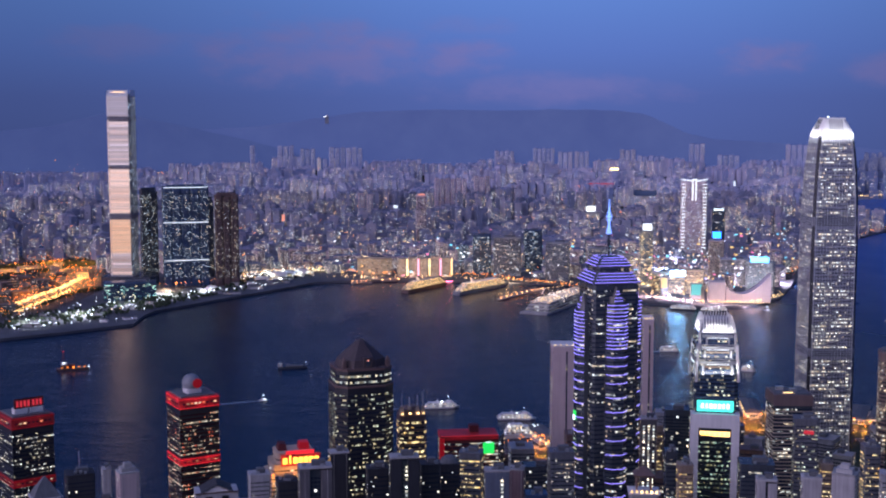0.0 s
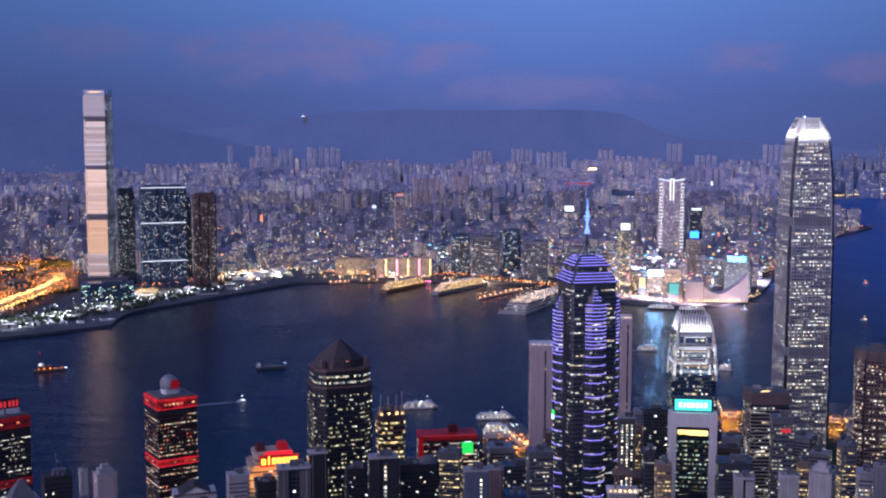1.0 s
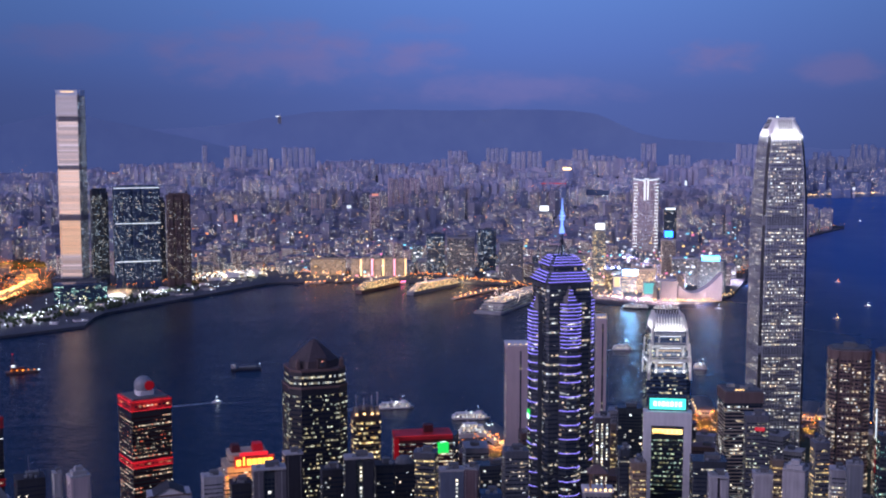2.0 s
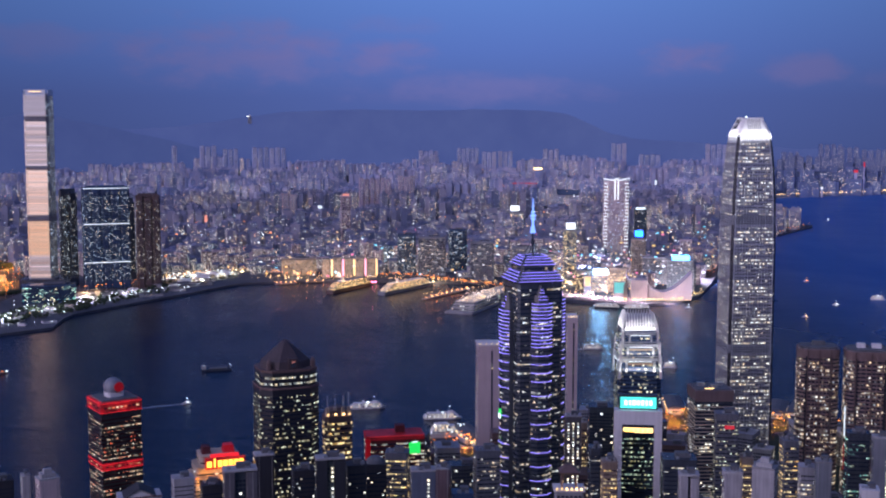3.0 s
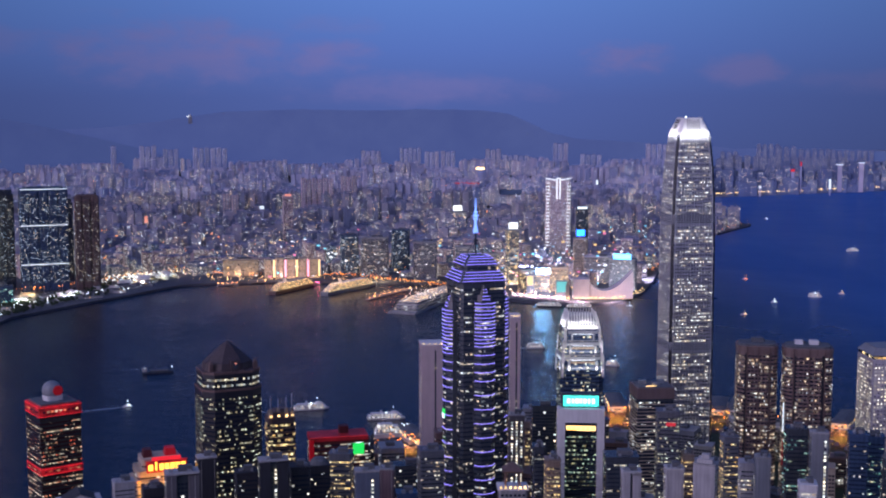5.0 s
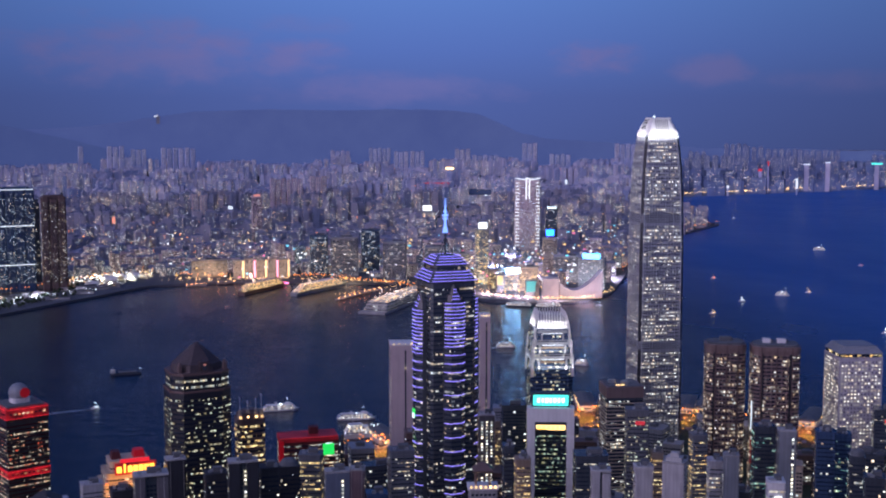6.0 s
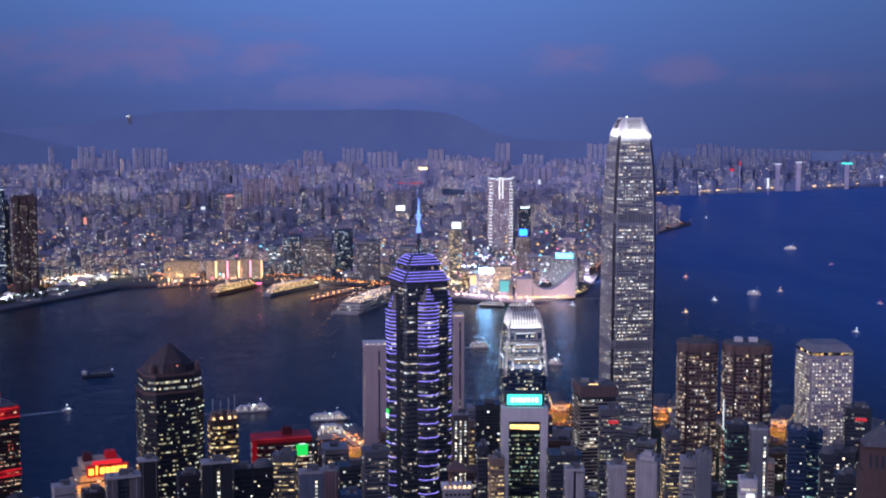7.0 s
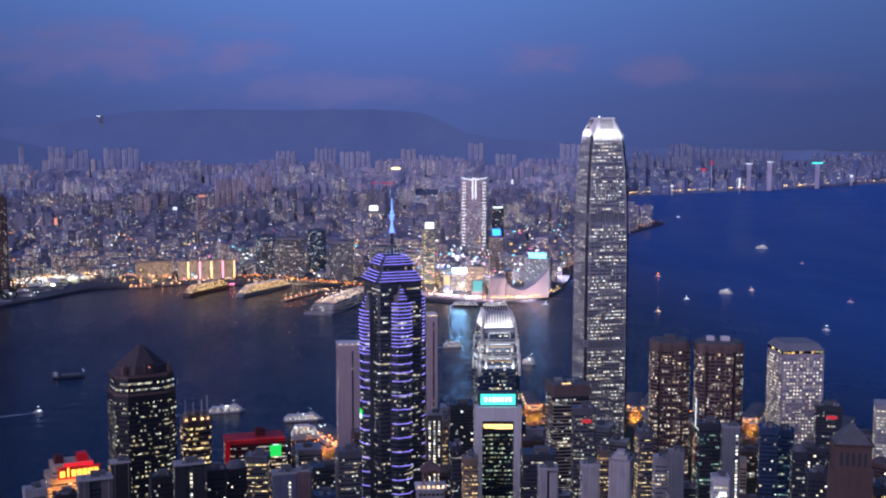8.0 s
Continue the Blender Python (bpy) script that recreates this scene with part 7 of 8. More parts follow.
def office(az, d, w, h, label, mat=NEAR_GREY, win=WIN_OFFICE, turn=7, sign=None, dome=False, line=False, mast=False):
    t = thing("office_building", site(az, d, island_z(az, d) - 3, turn), label, "building", "blocks below the hill")
    k = math.cos(radians(abs(turn))) + 0.8 * math.sin(radians(abs(turn)))
    w = w / k
    h -= 4.0
    dep = max(14.0, w * 0.8)
    rings = [(0, rect(w, dep, 0.8)), (h, rect(w, dep, 0.8))]
    part("wall", Geo().loft(rings), mat, t)
    z0 = max(3.0, h - 95)
    q = pane_places(rings, z0, h - 2.5, 3.5, 1.5, 0.80, 0.34, 0.12, sides=(0, 2, 6), least=1.4)
    window_parts(t, q, win)
    for i in range(int((h - 3 - z0) / 7)):
        part("string_course", Geo().loft([(h - 3 - i * 7, rect(w + 0.5, dep + 0.5, 0.8)), (h - 2.5 - i * 7, rect(w + 0.5, dep + 0.5, 0.8))]), mat, t)
    part("parapet", Geo().loft([(h - 0.2, rect(w + 0.5, dep + 0.5, 0.8)), (h + 1.1, rect(w + 0.5, dep + 0.5, 0.8))]), mat, t)
    if dome:
        part("dome", Geo().loft([(h + 1, rounded(w * 0.94, dep * 0.9, w * 0.4)), (h + 4, rounded(w * 0.8, dep * 0.76, w * 0.36)), (h + 6, rounded(w * 0.5, dep * 0.46, w * 0.2))]), ROOFING, t, "rounded dark roof")
    else:
        roof_clutter(t, w, dep, h + 1.1, int(az * 100))
    if sign:
        part("sign", Geo().box(w * 0.1, -dep / 2 - 0.6, h - 12, w * 0.42, 0.5, 3.2), sign, t, "small lit sign")
    if line:
        part("light_line", Geo().box(-w / 2 + 0.3, -dep / 2 - 0.5, h - 70, 0.9, 0.5, 68), WHITE_LIGHT, t, "vertical line of white light")
    if mast:
        part("mast", Geo().tube((0, 0, h), (0, 0, h + 18), 0.25).tube((0, 0, h + 10), (3, 0, h + 12), 0.12), METAL, t)
    return t


def slab(az, d, w, h, label, turn=6, recess=0.0, cap=False, lit_column=None, mat=None):
    t = thing("apartment_slab", site(az, d, island_z(az, d) - 3, turn), label, "apartment block", "apartment slabs below the hill")
    w = w / (math.cos(radians(abs(turn))) + 0.6 * math.sin(radians(abs(turn))))
    dep = max(12.0, w * 0.6)
    h -= 4.0
    if recess:
        r = w * recess
        side = (w - r) / 2
        for s in (-1, 1):
            part("wing", Geo().loft([(0, rect(side, dep, 0.5, s * (r + side) / 2, 0)), (h - (0 if s < 0 else 1.5), rect(side, dep, 0.5, s * (r + side) / 2, 0))]), mat or (NEAR_WALL, NEAR_BLUE, NEAR_PINK)[int(abs(az) * 10) % 3], t, "blank pale wing wall")
        core = [(0, rect(r, dep - 3, 0, 0, 1)), (h - 2, rect(r, dep - 3, 0, 0, 1))]
        part("core", Geo().loft(core), DARK_CLAD, t, "dark recessed core")
        window_parts(t, pane_places(core, max(3, h - 90), h - 4, 3.0, 2.4, 0.7, 0.5, 0.1, sides=(0,), least=1), WIN_SPARSE)
    else:
        part("wall", Geo().loft([(0, rect(w, dep, 0.5)), (h, rect(w, dep, 0.5))]), mat or (NEAR_WALL, NEAR_BLUE, NEAR_PINK)[int(abs(az) * 10) % 3], t)
    rings = [(0, rect(w, dep)), (h, rect(w, dep))]
    window_parts(t, pane_places(rings, max(3, h - 90), h - 3, 3.0, 3.0, 0.6, 0.5, 0.1, sides=(1, 3), least=2), WIN_FLAT, name="side_window")
    if lit_column is not None:
        for x in ([lit_column * w] if lit_column else [-w * 0.3, 0, w * 0.3]):
            col = [(0, rect(1.8, dep, 0, x, 0)), (h, rect(1.8, dep, 0, x, 0))]
            window_parts(t, pane_places(col, max(3, h - 80), h - 4, 3.0, 1.6, 0.8, 0.5, 0.12, sides=(0,), least=1), WIN_STAIR, 26, lambda i: -i, "stair_window")
    else:
        for x in (-0.33, 0.36):
            part("drain_pipe", Geo().tube((x * w, -dep / 2 - 0.15, 0), (x * w, -dep / 2 - 0.15, h - 1), 0.18), CONCRETE, t)
    part("parapet", Geo().loft([(h - 0.2, rect(w + 0.4, dep + 0.4, 0.5)), (h + 1.0, rect(w + 0.4, dep + 0.4, 0.5))]), CONCRETE, t)
    if cap:
        part("roof_cap", Geo().loft([(h + 1, rect(w * 0.7, dep * 0.7)), (h + 4, rect(w * 0.7, dep * 0.7)), (h + 4, rect(w * 0.4, dep * 0.4)), (h + 7, rect(w * 0.36, dep * 0.36))]), CONCRETE, t)
    else:
        roof_clutter(t, w, dep, h + 1.0, int(az * 100))
    return t


WIN_STAIR = window_light("stair_windows", 0.8, 2.2, warm=(1, 0.85, 0.6), mid=(1, 0.95, 0.8), runs=0.3)


def pavilion_block(az, d, w, h, label):
    t = thing("pavilion_block", site(az, d, island_z(az, d) - 3, 4), label, "building")
    rings = [(0, rect(w, 16, 1)), (h, rect(w, 16, 1))]
    part("wall", Geo().loft(rings), CONCRETE, t)
    window_parts(t, pane_places(rings, h - 70, h - 2, 3.4, 3.2, 0.7, 0.5, 0.1), WIN_FLAT)
    part("terrace", Geo().box(0, 0, h, w + 2, 17, 1.2), WHITE_CLAD, t)
    for i in range(6):
        part("terrace_lamp", Geo().box(-w / 2 + 1.5 + i * (w - 3) / 5, -8, h + 1.2, 1.4, 0.8, 1.6), WARM_LIGHT, t)
    for x in (-5, 5):
        for y in (-4, 4):
            part("pillar", Geo().box(x, y, h + 1.2, 1.1, 1.1, 11), GRANITE, t)
    part("pavilion_roof", Geo().loft([(h + 12, rect(14, 12)), (h + 13, rect(15, 13)), (h + 17, rect(6, 5)), (h + 18, rect(2, 2))]), BROWN, t, "hipped pavilion roof")
    return t


def pyramid_block(az, d, w, h, label, mat=BROWN):
    t = thing("pyramid_roof_block", site(az, d, island_z(az, d) - 3, 10), label, "building")
    w = w / 1.1
    part("wall", Geo().loft([(0, rect(w, w * 0.9)), (h - 16, rect(w, w * 0.9)), (h - 16, rect(w * 0.9, w * 0.8)), (h - 1, rect(w * 0.9, w * 0.8))]), mat, t)
    for i in range(5):
        x = (i - 2) * w * 0.15
        arch = [(x - 1.0, 0), (x + 1.0, 0), (x + 1.0, 7.5), (x + 0.6, 8.6), (x, 9.0), (x - 0.6, 8.6), (x - 1.0, 7.5)]
        part("arch", Geo().poly([(px, -w * 0.4 - 0.15, h - 14 + pz) for px, pz in arch]), DARK_CLAD, t, "dark arched opening")
    part("cornice", Geo().loft([(h - 1, rect(w, w * 0.9)), (h, rect(w * 1.02, w * 0.92))]), mat, t)
    part("roof", Geo().loft([(h, rect(w * 0.9, w * 0.8)), (h + 5, rect(w * 0.6, w * 0.5)), (h + 12, rect(1.5, 1.5))]), ROOFING, t, "grey pyramid roof")
    return t


BLACK_ROOF = facade("dark_roof_tiles", (0.035, 0.032, 0.035), 0.7, vary=0.3, scale=0.3)


def gabled_block(az, d, w, h, label):
    t = thing("gabled_house", site(az, d, island_z(az, d) - 3, 5), label, "house")
    part("wall", Geo().loft([(0, rect(w, 15)), (h - 4.6, rect(w, 15))]), NEAR_WHITE, t)
    a = w / 2
    part("gable", Geo().poly([(-a * 0.75, -7.4, h - 4.6), (a * 0.75, -7.4, h - 4.6), (0, -7.4, h)]), WHITE_CLAD, t)
    g = Geo()
    for s in (-1, 1):
        g.poly([(s * a * 0.9, -8.4, h - 5.6), (s * a * 0.9, 8.4, h - 5.6), (0, 8.4, h + 0.5), (0, -8.4, h + 0.5)][::s])
        g.poly([(s * a * 0.9, -8.4, h - 6.2), (s * a * 0.9, 8.4, h - 6.2), (0, 8.4, h - 0.1), (0, -8.4, h - 0.1)][::-s])
    part("roof", g, BLACK_ROOF, t, "dark pitched roof")
    for x in (-5, 5):
        part("window", Geo().box(x, -7.7, h - 9.5, 4.2, 0.3, 2.4), BLACK_GLASS, t)
    part("eave_beam", Geo().box(0, -7.9, h - 5.2, w * 1.02, 1.0, 0.7), BROWN, t)
    return t


def lit_store():
    t = thing("department_store", site(-7.08, 1050, 4, 9), "department store with floodlit orange top and glowing roof signs", "store")
    for z0, z1, w, d in ((0, 110, 46, 34), (110, 119, 40, 30), (119, 128, 32, 24)):
        rg = [(z0, rect(w, d, 2)), (z1, rect(w, d, 2))]
        b = part("storey_block", Geo().loft(rg), TAN, t)
        window_parts(b, pane_places(rg, max(40, z0 + 1), z1 - 1, 3.6, 3.2, 0.9, 0.35, 0.12), WIN_SPARSE)
        for i in range(3):
            part("ledge", Geo().loft([(z1 - 1 - i * 3.6, rect(w + 0.8, d + 0.8, 2)), (z1 - 0.3 - i * 3.6, rect(w + 0.8, d + 0.8, 2))]), TAN, b)
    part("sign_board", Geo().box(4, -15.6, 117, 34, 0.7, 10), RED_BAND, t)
    for i, (w, h) in enumerate(((3.8, 5.0), (1.4, 7.2), (3.6, 5.4), (3.6, 5.4), (3.6, 5.4), (3.6, 5.4), (3.6, 5.4))):
        part("sign_mark", Geo().box(-9.5 + i * 4.5, -16.2, 119, w, 0.5, h), STORE_SIGN, t, "glowing yellow sign mark")
    for x, w in ((-10, 8), (9, 10)):
        part("roof_block", Geo().loft([(127, rect(w, 12, 0, x, 0)), (134, rect(w * 0.75, 9, 0, x, 0))]), RED_CLAD if x < 0 else RED_PANEL, t, "red lit roof block")
    part("red_sign", Geo().box(4, -12.6, 126, 24, 0.5, 3.4), RED_LIGHT, t, "red roof sign")
    for x in (-20, -7, 7, 20):
        part("flood_lamp", Geo().box(x, -17.6, 110.5, 2.4, 1.0, 0.8), SODIUM, t)
    m = site(-7.08, 1050, 4, 9) @ look((0, -30, 104), (0, -8, 122))
    lamp("AREA", "sign_floodlight", m, 1.5e4, (1.0, 0.40, 0.08), 40, 3)
    return t


STORE_SIGN = glow("store_sign", (1.0, 0.50, 0.07), 2.6)


def masted_tower():
    t = thing("masted_tower", site(-1.49, 1080, 4, 12), "narrow tower with yellow lit floors and four roof masts", "office tower")
    rg = [(0, rect(24, 20, 3)), (150, rect(24, 20, 3))]
    part("wall", Geo().loft(rg), BROWN, t)
    q = pane_places(rg, 40, 146, 4.4, 2.4, 0.94, 0.42, 0.12, least=2)
    window_parts(t, q, WIN_WARM, 120, lambda i: -q[i][0][2])
    part("crown", Geo().loft([(150, rect(22, 18, 3)), (155, rect(20, 16, 3)), (155, rect(14, 11, 2)), (157, rect(12, 9, 2))]), BROWN, t, "brown stepped crown lit from below")
    for x, y, h in ((-10, -7, 11), (9, -7, 13), (-3, -6, 8), (4, -7, 10)):
        part("pinnacle", Geo().loft([(150, rect(4.4, 4.4, 0.6, x, y)), (158, rect(2.4, 2.4, 0.4, x, y))]), TAN, t, "floodlit pinnacle")
        part("mast", Geo().tube((x, y, 158), (x, y, 158 + h), 0.32), WHITE_CLAD, t)
        part("crown_lamp", Geo().box(x, y - 2.8, 151.2, 1.8, 0.8, 1.3), WARM_LIGHT, t)
    return t


def red_block():
    t = thing("red_lit_terminal", site(1.19, 1190, 4, 8), "broad office block outlined in red light with a green screen", "office block")
    rg = [(0, rect(56, 26)), (100, rect(56, 26))]
    # red light on this front is put into wall colour and panel glow
    part("wall", Geo().loft(rg), RED_CLAD, t)
    window_parts(t, pane_places(rg, 40, 99, 3.6, 2.2, 0.88, 0.4, 0.12), window_light("red_block_windows", 0.45, 0.9))
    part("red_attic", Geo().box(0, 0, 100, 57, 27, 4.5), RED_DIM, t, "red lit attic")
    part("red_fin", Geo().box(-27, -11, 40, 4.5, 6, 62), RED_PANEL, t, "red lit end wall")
    part("red_tube", Geo().box(0, -13.9, 104.0, 56, 0.4, 0.3), RED_PANEL_BRIGHT, t)
    part("roof_block", Geo().box(6, 2, 104.5, 9, 9, 7), RED_CLAD, t)
    part("green_screen", Geo().box(18.5, -14.2, 86, 11.0, 0.5, 11), GREEN_SIGN, t, "glowing green screen")
    part("roof_sign", Geo().box(19, -13, 93, 6, 0.5, 4.5), COOL_LAMP, t)
    return t


lit_store()
masted_tower()
red_block()
slab(-6.07, 850, 24.2, 147, "pale twin-winged apartment slab with dark recessed slot", recess=0.34)
slab(-4.94, 960, 16.2, 144, "plain grey apartment slab behind the twin-winged one", turn=10, mat=NEAR_DARK)
slab(-1.84, 880, 22.4, 151, "grey apartment slab with one column of lit windows", lit_column=0.05, recess=0.2, mat=NEAR_DARK)
office(-3.11, 930, 18.4, 136, "dark low office block with two bright windows", mat=NEAR_DARK, win=WIN_SPARSE)
office(-0.62, 900, 15.5, 144, "dark apartment block with few lights", mat=NEAR_DARK, win=WIN_SPARSE)
office(-7.40, 880, 16.2, 135, "dark flat-roofed block beside the pale slab", mat=NEAR_DARK, win=WIN_SPARSE)
office(-8.70, 1000, 18.2, 121, "small white block below the orange-lit store", mat=NEAR_WHITE, win=WIN_SPARSE)
office(1.35, 960, 19.7, 143, "office block with rows of yellow lit windows", mat=NEAR_GREY, win=WIN_WARM, turn=-8)
slab(2.56, 880, 18.6, 141, "pale slab with one column of white lit windows", lit_column=0.2)
slab(3.52, 910, 12.0, 139, "bluish grey apartment slab with roof tanks", turn=-6)
office(0.30, 930, 17.3, 139, "brown block with rounded dark roof", mat=NEAR_DARK, win=WIN_SPARSE, dome=True)
office(4.43, 900, 16.9, 122, "low teal-lit block with a small white sign", mat=BLUE_GLASS, win=WIN_TEAL, sign=WHITE_LIGHT)
office(5.60, 990, 22.7, 140, "grey office block with banded windows", mat=NEAR_GREY, win=WIN_OFFICE, turn=10)
office(6.40, 1150, 26.4, 121, "dark banded block beside the neon tower", mat=BROWN, win=WIN_SPARSE)
slab(9.66, 1150, 15.5, 138, "pink slab with columns of small lit windows", lit_column=0.0, turn=4)
office(9.00, 1190, 11.1, 133, "brown brick block with lit roof lamps", mat=BROWN, win=WIN_PINK)
office(10.15, 1180, 6.6, 124, "slim beige block with warm balcony lamps", mat=NEAR_TAN, win=WIN_WARM)
pavilion_block(9.49, 860, 20.1, 126, "block with floodlit ornamental roof pavilion")
office(10.70, 1000, 10.2, 142, "slim dark tower with one column of lit windows", mat=DARK_CLAD, win=WIN_OFFICE)
office(11.38, 960, 12.9, 138, "beige block lit orange from the street", mat=NEAR_TAN, win=WIN_WARM)
office(14.59, 980, 29.0, 140, "dark low office block with scattered lights", mat=DARK_CLAD, win=WIN_OFFICE)
slab(15.07, 880, 14.8, 143, "pale slab with two dark slots", recess=0.12, mat=NEAR_WHITE)
office(16.71, 1080, 21.3, 162, "slim glass tower in a pale frame with red sign", mat=NEAR_GREY, win=WIN_DARK, sign=RED_PANEL_BRIGHT)
slab(17.05, 880, 14.2, 147, "blank bluish white apartment slab", turn=8, mat=NEAR_WHITE)
slab(18.50, 870, 17.0, 152, "white notched apartment tower with stepped cap", turn=-10, cap=True, mat=NEAR_WHITE)
office(17.67, 1080, 11.1, 124, "low beige block between the towers", mat=NEAR_TAN, win=WIN_WARM)
office(19.54, 1000, 14.5, 157, "narrow office tower with bright yellow floors", mat=NEAR_GREY, win=WIN_WARM, turn=16)
office(20.33, 960, 12.1, 143, "pale block with pink lit shop floors", mat=NEAR_WHITE, win=WIN_PINK)
slab(21.05, 930, 12.1, 153, "blank grey green apartment slab", turn=5, mat=GREY_CLAD)
office(22.48, 1050, 20.1, 160, "dark glass tower with teal lit floors", mat=DARK_CLAD, win=WIN_TEAL, turn=12)
slab(23.50, 1020, 15.0, 162, "tall grey apartment slab with thin ribs", turn=9, lit_column=0.3, mat=GREY_CLAD)
office(25.17, 1030, 16.6, 162, "dark blue glass apartment tower", mat=BLUE_GLASS, win=WIN_SPARSE)
office(23.07, 880, 13.1, 142, "small white floodlit block with lit floors", mat=WHITE_CLAD, win=WIN_OFFICE, sign=WHITE_LIGHT)
office(25.78, 1060, 19.8, 156, "greenish glass block with one bright vertical light line", mat=BLUE_GLASS, win=WIN_TEAL, line=True)
office(26.56, 1000, 13.4, 148, "round-topped block with lit floors", mat=DARK_CLAD, win=WIN_OFFICE, dome=True)
office(27.35, 940, 16.5, 143, "dark block with few lights", mat=DARK_CLAD, win=WIN_SPARSE)
office(27.75, 1290, 27.9, 129, "dark office tower with small red sign", mat=DARK_CLAD, win=WIN_OFFICE, sign=RED_PANEL_BRIGHT)
pyramid_block(28.79, 820, 27.2, 173, "brown stone tower with arched loggia and pyramid roof")
office(30.42, 1300, 33.6, 133, "pale tower with bright textured facade", mat=NEAR_WHITE, win=WIN_ROUND)
office(30.23, 850, 23.8, 148, "dark block with orange lit floors", mat=DARK_CLAD, win=WIN_WARM)
office(-16.81, 1020, 24.1, 127, "low dark block with a roof mast", mat=NEAR_DARK, win=WIN_SPARSE, mast=True)
slab(-15.63, 1100, 7.7, 110, "slim white block with red roof lamp", turn=6, mat=NEAR_WHITE)
slab(-14.69, 930, 16.7, 141, "pale pink apartment tower with stepped roof cap", turn=14, cap=True, mat=PINK_WALL)
pyramid_block(-18.33, 800, 20.4, 138, "low block with pale pyramid roof", mat=CONCRETE)
# street lamps on the slope at the foot of the western blocks
lamp_field("slope_lamps", [(rng.uniform(-19.5, -8.5), rng.uniform(1010, 1130), 30 + 22 * rng.random()) for i in range(46)], COOL_LAMP, "cool street lamps between blocks on the slope", 0.9, 6)
lamp_field("slope_warm_lamps", [(rng.uniform(-19.5, 31), rng.uniform(960, 1130), 30 + 26 * rng.random()) for i in range(150)], SODIUM, "orange street lamps between blocks on the slope", 0.9, 6)
gabled_block(-10.69, 760, 25.9, 142, "pale gabled villa with dark roof")

# low roofs, podiums and piers that fill the ground between the towers
rng2 = random.Random(31)
OCCUPIED = [(17.23, 1540, 60), (12.6, 1302, 50), (7.7, 1067, 50), (-3.88, 1030, 45), (12.67, 1050, 35), (20.63, 1307, 38), (22.87, 1307, 42), (26.25, 1351, 46), (-11.68, 1177, 42), (15.96, 1250, 40), (5.64, 1250, 26), (9.55, 1250, 22),
            (1.19, 1190, 45), (-1.49, 1080, 28), (-7.08, 1050, 42)]
OCCUPIED = [(d * math.sin(radians(a)), d * math.cos(radians(a)), r) for a, d, r in OCCUPIED]
placed = []
for i in range(4000):
    if len(placed) >= 130:
        break
    az = rng2.uniform(-20, 31)
    edge = ramp_of(ISLE, az) - 45
    d = rng2.uniform(1090, edge)
    x, y = d * math.sin(radians(az)), d * math.cos(radians(az))
    if any((x - p) ** 2 + (y - q) ** 2 < (r + 16) ** 2 for p, q, r in OCCUPIED) or any((x - p) ** 2 + (y - q) ** 2 < 34 ** 2 for p, q in placed):
        continue
    placed.append((x, y))
    w, dep = rng2.uniform(18, 34), rng2.uniform(16, 30)
    h = rng2.uniform(14, 60) if d > 1380 else rng2.uniform(40, 92)
    if d > edge - 120:
        h = rng2.uniform(8, 22)
    t = thing("low_block", site(az, d, 4, rng2.uniform(-20, 20)), rng2.choice(("dark low city block with flat roof and some lit windows", "grey podium block with roof plant and lit floors")), "building", "low blocks by the shore")
    mat = rng2.choice((DARK_CLAD, GREY_CLAD, BROWN, CONCRETE, TAN))
    rg = [(0, rect(w, dep, 0.5)), (h, rect(w, dep, 0.5))]
    part("wall", Geo().loft(rg), mat, t)
    window_parts(t, pane_places(rg, 3, h - 2, 3.6, 2.8, 0.75, 0.5, 0.12, sides=(0, 2, 6), least=2), rng2.choice((WIN_OFFICE, WIN_SPARSE, WIN_FLAT, WIN_SPARSE)))
    part("parapet", Geo().loft([(h, rect(w + 0.4, dep + 0.4)), (h + 1, rect(w + 0.4, dep + 0.4))]), mat, t)
    part("plant_room", Geo().box(rng2.uniform(-4, 4), 0, h + 1, w * 0.35, dep * 0.35, 3.5), ROOFING, t)

CAR_PAINT = facade("car_paint", (0.35, 0.33, 0.33), 0.3, vary=0.6, scale=0.2)

# orange lit streets and ferry piers along the island's edge
QUAYSIDE = [(3.9, 1490), (8.0, 1600), (12.0, 1690), (14.5, 1705), (17.0, 1705), (19.1, 1700), (24.4, 1665), (29.0, 1620)]
road(QUAYSIDE, 26, 4.6)
road([(a, d - 60) for a, d in QUAYSIDE], 18, 4.6)
cars, rng3 = Geo(), random.Random(17)
for az, d, z in along(QUAYSIDE, 5, 30, 4.7) + along([(a, d - 60) for a, d in QUAYSIDE], 6, 14, 4.7):
    p = spot(az, d, 4.7)
    cars.box(p.x, p.y, p.z, rng3.choice((4.4, 4.6, 9.5)), 2.0, rng3.choice((1.5, 1.6, 3.6)))
whole("street_traffic", cars, CAR_PAINT, "mixed cars and buses on the quayside roads", "vehicles", "stuff")
lamp_field("quayside_lamps", along(QUAYSIDE, 6, 26, 4.6) + along([(3.6, 1520), (4.8, 1540)], 3, 22, 4.6), SODIUM, "orange street lamps along the island quay", 1.3, 9)
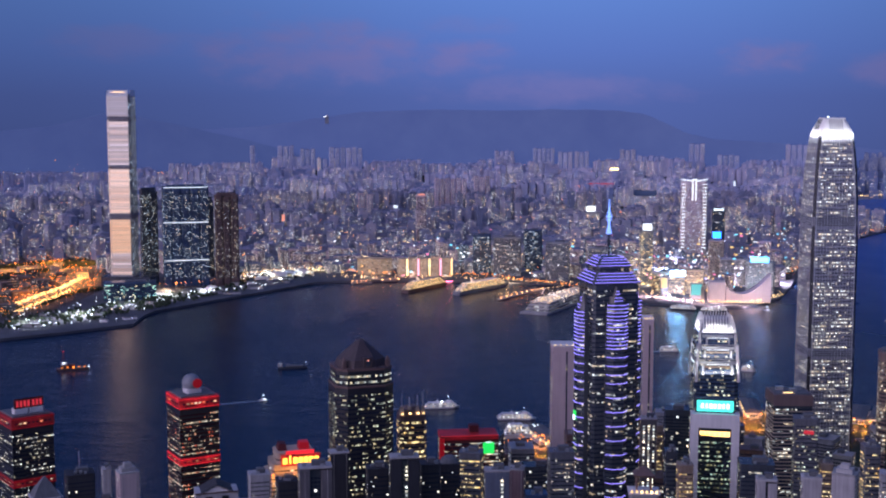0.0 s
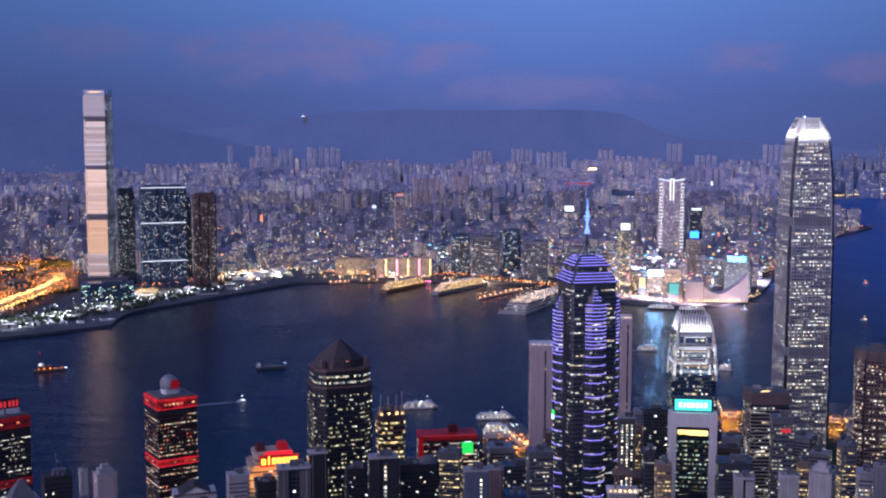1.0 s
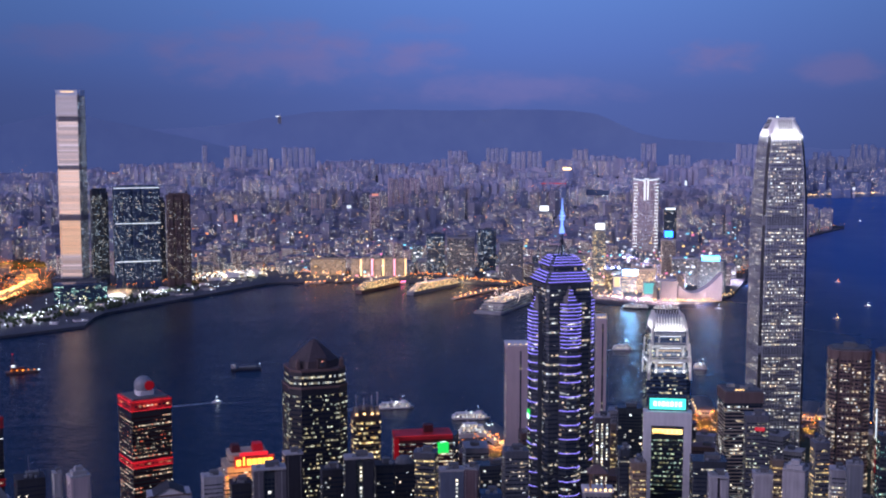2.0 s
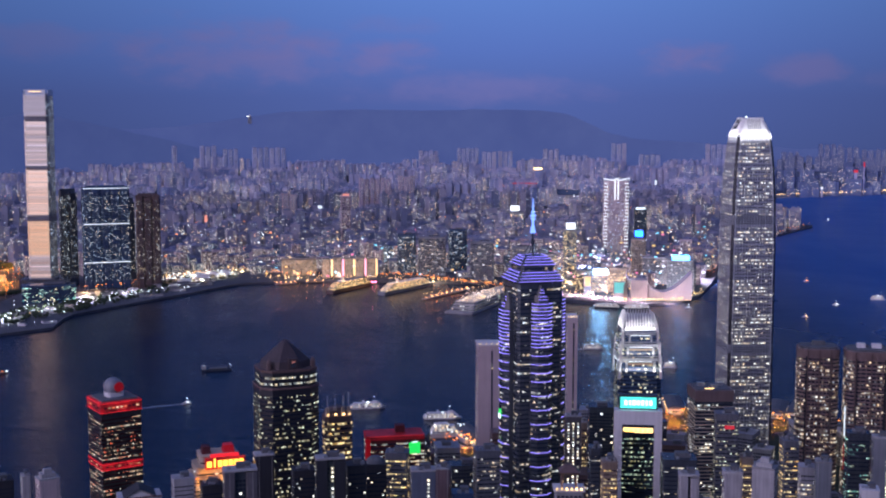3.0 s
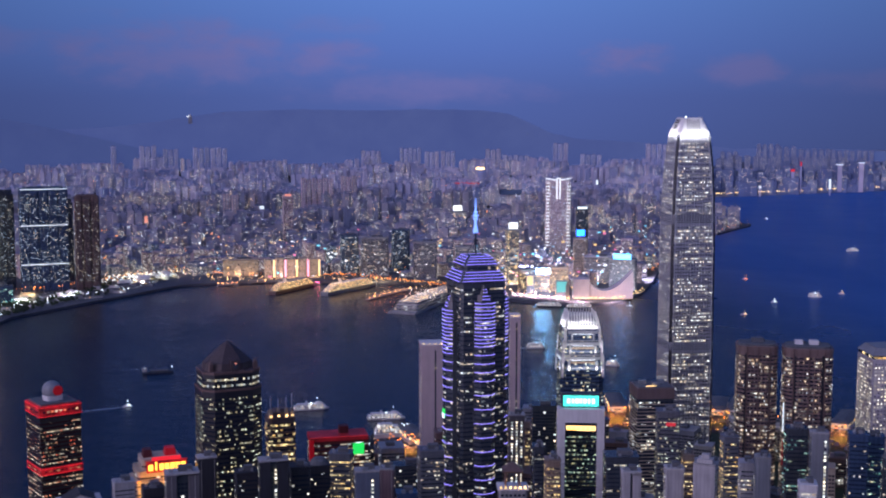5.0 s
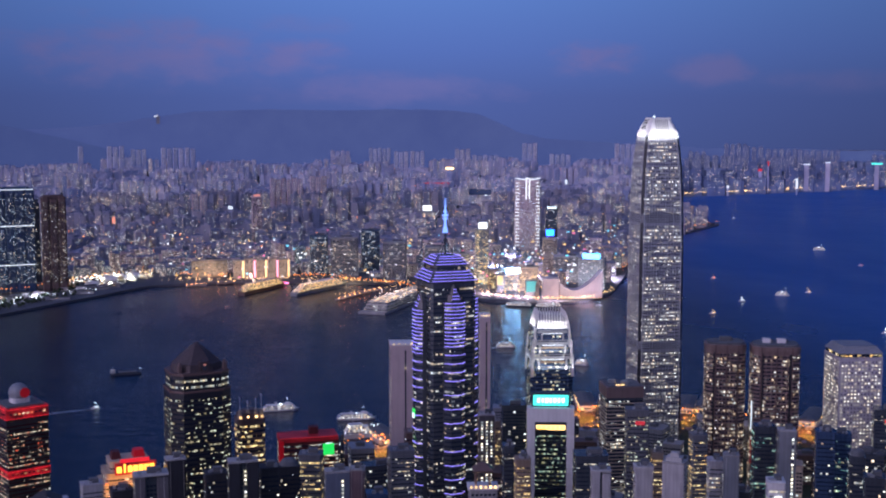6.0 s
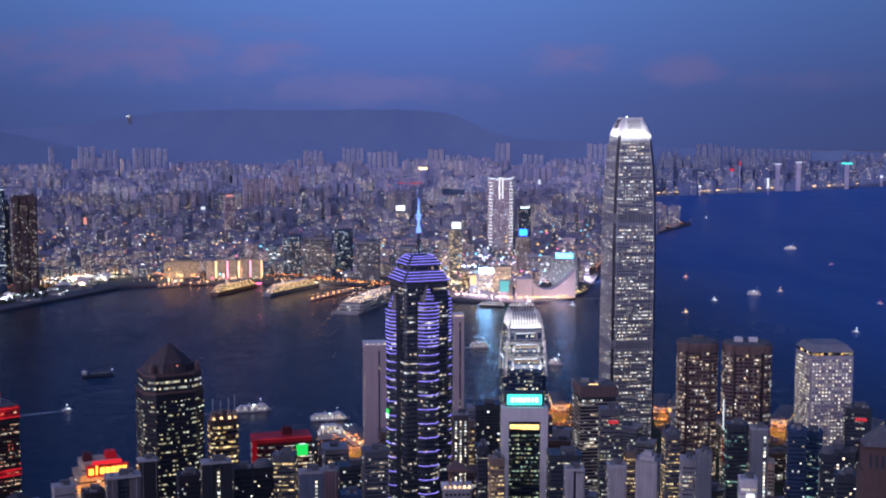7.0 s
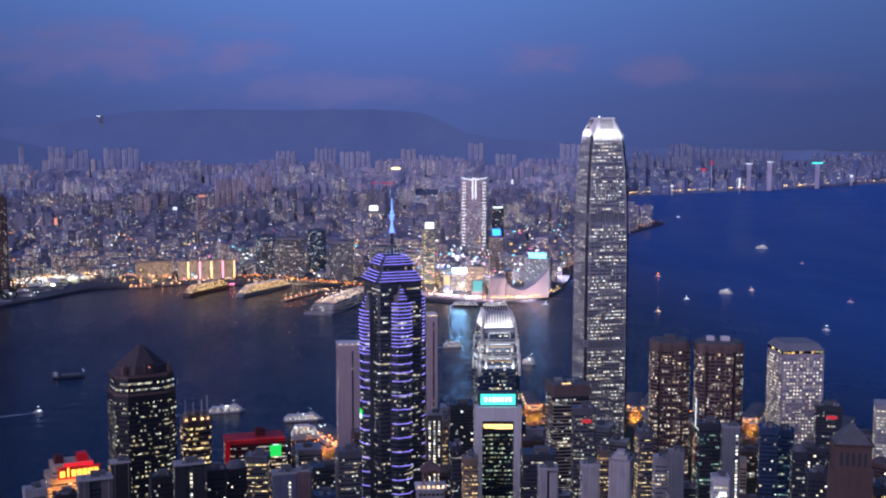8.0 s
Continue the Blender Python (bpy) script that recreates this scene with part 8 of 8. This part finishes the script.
for az, d, power in ((4.2, 1500, 2.4e5), (10.7, 1650, 1.8e5), (13.9, 1690, 2.2e5), (15.0, 1660, 2.2e5), (19.1, 1690, 2.4e5), (20.4, 1700, 1.2e5), (24.5, 1650, 2.0e5), (11.0, 1100, 0.6e5), (19.2, 1230, 1.4e5), (21.8, 1170, 1.2e5), (24.9, 1210, 1.4e5), (14.2, 1150, 1.2e5), (17.6, 1330, 1.4e5), (5.0, 1230, 1.2e5)):
    e = lamp("AREA", "street_or_fill_light", Matrix.Translation(spot(az, d, 40)), power * 0.3, (1.0, 0.33, 0.055), 6.0)
    e.data.spread = radians(130)


def ferry_pier(az, d, turn, length, label):
    t = thing("ferry_pier", site(az, d, 0, turn), label, "pier", "ferry piers")
    part("deck", Geo().box(0, 0, -1, 26, length, 5), CONCRETE, t)
    rg = [(4, rect(22, length - 4.6, 1)), (11, rect(22, length - 4.6, 1))]
    part("hall", Geo().loft(rg), WHITE_CLAD, t)
    window_parts(t, pane_places(rg, 4.5, 10.5, 5, 4, 0.75, 0.5, 0.15), WIN_WARM)
    part("roof", Geo().loft([(11, rect(25, length - 5)), (12, rect(25, length - 5)), (15, rect(6, length - 24))]), ROOFING, t)
    for i in range(5):
        part("pier_lamp", Geo().box(-12, -length / 2 + 6 + i * (length - 12) / 4, 7, 1.2, 1.2, 1.2), WARM_LIGHT, t)
    return t


for az, d, turn in ((14.3, 1770, 6), (19.0, 1775, -4), (19.9, 1780, -6), (24.6, 1740, -10), (28.2, 1700, -14), (4.8, 1570, 20)):
    ferry_pier(az, d, turn, 90, "long covered ferry pier with warm lamps")


def moored_liner():
    t = thing("moored_liner", site(3.9, 1590, 0, 14), "white moored vessel covered with bright deck lamps", "ship")
    L = 60
    part("hull", Geo().loft([(-1, [(-L / 2, -6), (L * 0.3, -6), (L / 2, 0), (L * 0.3, 6), (-L / 2, 6)]), (6, [(-L / 2, -8), (L * 0.32, -8), (L / 2 + 4, 0), (L * 0.32, 8), (-L / 2, 8)])]), WHITE_CLAD, t)
    for i in range(4):
        rg = [(6 + 3 * i, rect(46 - 9 * i, 14 - i, 1.5, -4 - 3 * i, 0)), (9 + 3 * i, rect(46 - 9 * i, 14 - i, 1.5, -4 - 3 * i, 0))]
        dk = part("deck", Geo().loft(rg), WHITE_CLAD, t)
        window_parts(dk, pane_places(rg, 6 + 3 * i, 9 + 3 * i, 2.8, 2.4, 0.75, 0.6, 0.1), WIN_BOAT)
    part("mast", Geo().tube((-16, 0, 18), (-16, 0, 30), 0.4), WHITE_CLAD, t)
    for i in range(22):
        part("deck_lamp", Geo().box(rng2.uniform(-26, 24), rng2.uniform(-8, 2), rng2.uniform(8, 16), 1.3, 1.0, 1.0), WARM_LIGHT if i % 2 else COOL_LAMP, t)
    return t


moored_liner()


# jetties of the far shore, strung with orange lamps that mirror in the water
JETTY_LAMP = glow("jetty_lamp", (1.0, 0.33, 0.10), 15.0, vary=0.5)
STREAK_LAMP = glow("pink_streak_lamp", (1.0, 0.10, 0.26), 26.0)
WHITE_LAMP = glow("deck_lamp_white", (1.0, 0.84, 0.76), 3.6, vary=0.7)


def jetty(start, end, lamps, label, material=JETTY_LAMP, width=11.0):
    a, b = spot(*start, 0), spot(*end, 0)
    along_it = b - a
    t = thing("jetty", Matrix.Translation(a) @ Matrix.Rotation(math.atan2(along_it.y, along_it.x), 4, "Z"), label, "jetty", "far shore jetties")
    L = along_it.length
    part("deck", Geo().box(L / 2, 0, 2.4, L, width, 1.2), CONCRETE, t)
    for i in range(max(2, int(L / 22))):
        x = 3 + (L - 6) * i / (max(2, int(L / 22)) - 1)
        for y in (-width * 0.38, width * 0.38):
            part("pile", Geo().tube((x, y, -1), (x, y, 2.4), 0.7), GREY_CLAD, t)
    part("canopy", Geo().loft([(7.0, rect(L * 0.8, width * 0.6, 0.5, L / 2, 0)), (7.6, rect(L * 0.8, width * 0.6, 0.5, L / 2, 0)), (8.6, rect(L * 0.78, 1.2, 0.2, L / 2, 0))]), GREY_CLAD, t)
    for i in range(max(2, int(L / 30))):
        part("canopy_post", Geo().tube((L * 0.12 + L * 0.76 * i / (max(2, int(L / 30)) - 1), 0, 3.6), (L * 0.12 + L * 0.76 * i / (max(2, int(L / 30)) - 1), 0, 7.0), 0.3), METAL, t)
    for i in range(lamps):
        x = 2.5 + (L - 5) * i / (lamps - 1)
        post = part("lamp_post", Geo().tube((x, -width * 0.46, 3.6), (x, -width * 0.46, 7.2), 0.15), METAL, t)
        part("lamp_head", Geo().box(x, -width * 0.46, 7.2, 1.7, 1.5, 1.3), material, post, "glowing lamp head")
    return t


jetty((2.62, 2812), (4.57, 2975), 9, "long low jetty strung with orange lamps")
jetty((-4.3, 3098), (-3.35, 3110), 5, "short jetty with orange lamps over the water")
jetty((-2.9, 3128), (-2.05, 3140), 3, "short jetty with orange lamps over the water")
# stage and lamps added in place of facade light that streaks the water pink
jetty((0.05, 3085), (0.42, 3090), 4, "added stage of pink lamps that streak the water", STREAK_LAMP, 8.0)
lamp_field("terminal_forecourt_lamps", along([(-5.8, 3420), (-4.4, 3290), (-2.2, 3230)], 4, 34) + along([(-0.2, 3215), (2.2, 3190), (5.4, 3030), (6.6, 2990)], 4, 22), SODIUM, "orange lamps on the ferry terminal forecourt", 1.7, 7)
lamp_field("terminal_roof_lamps", [(4.95 + 0.75 * u + 0.55 * v, 2640 + 190 * v, 22.0) for u, v in ((rng.uniform(-1, 1), rng.random()) for i in range(110))], WHITE_LAMP, "bright white lamps over the pier terminal roof", 1.0, 3)
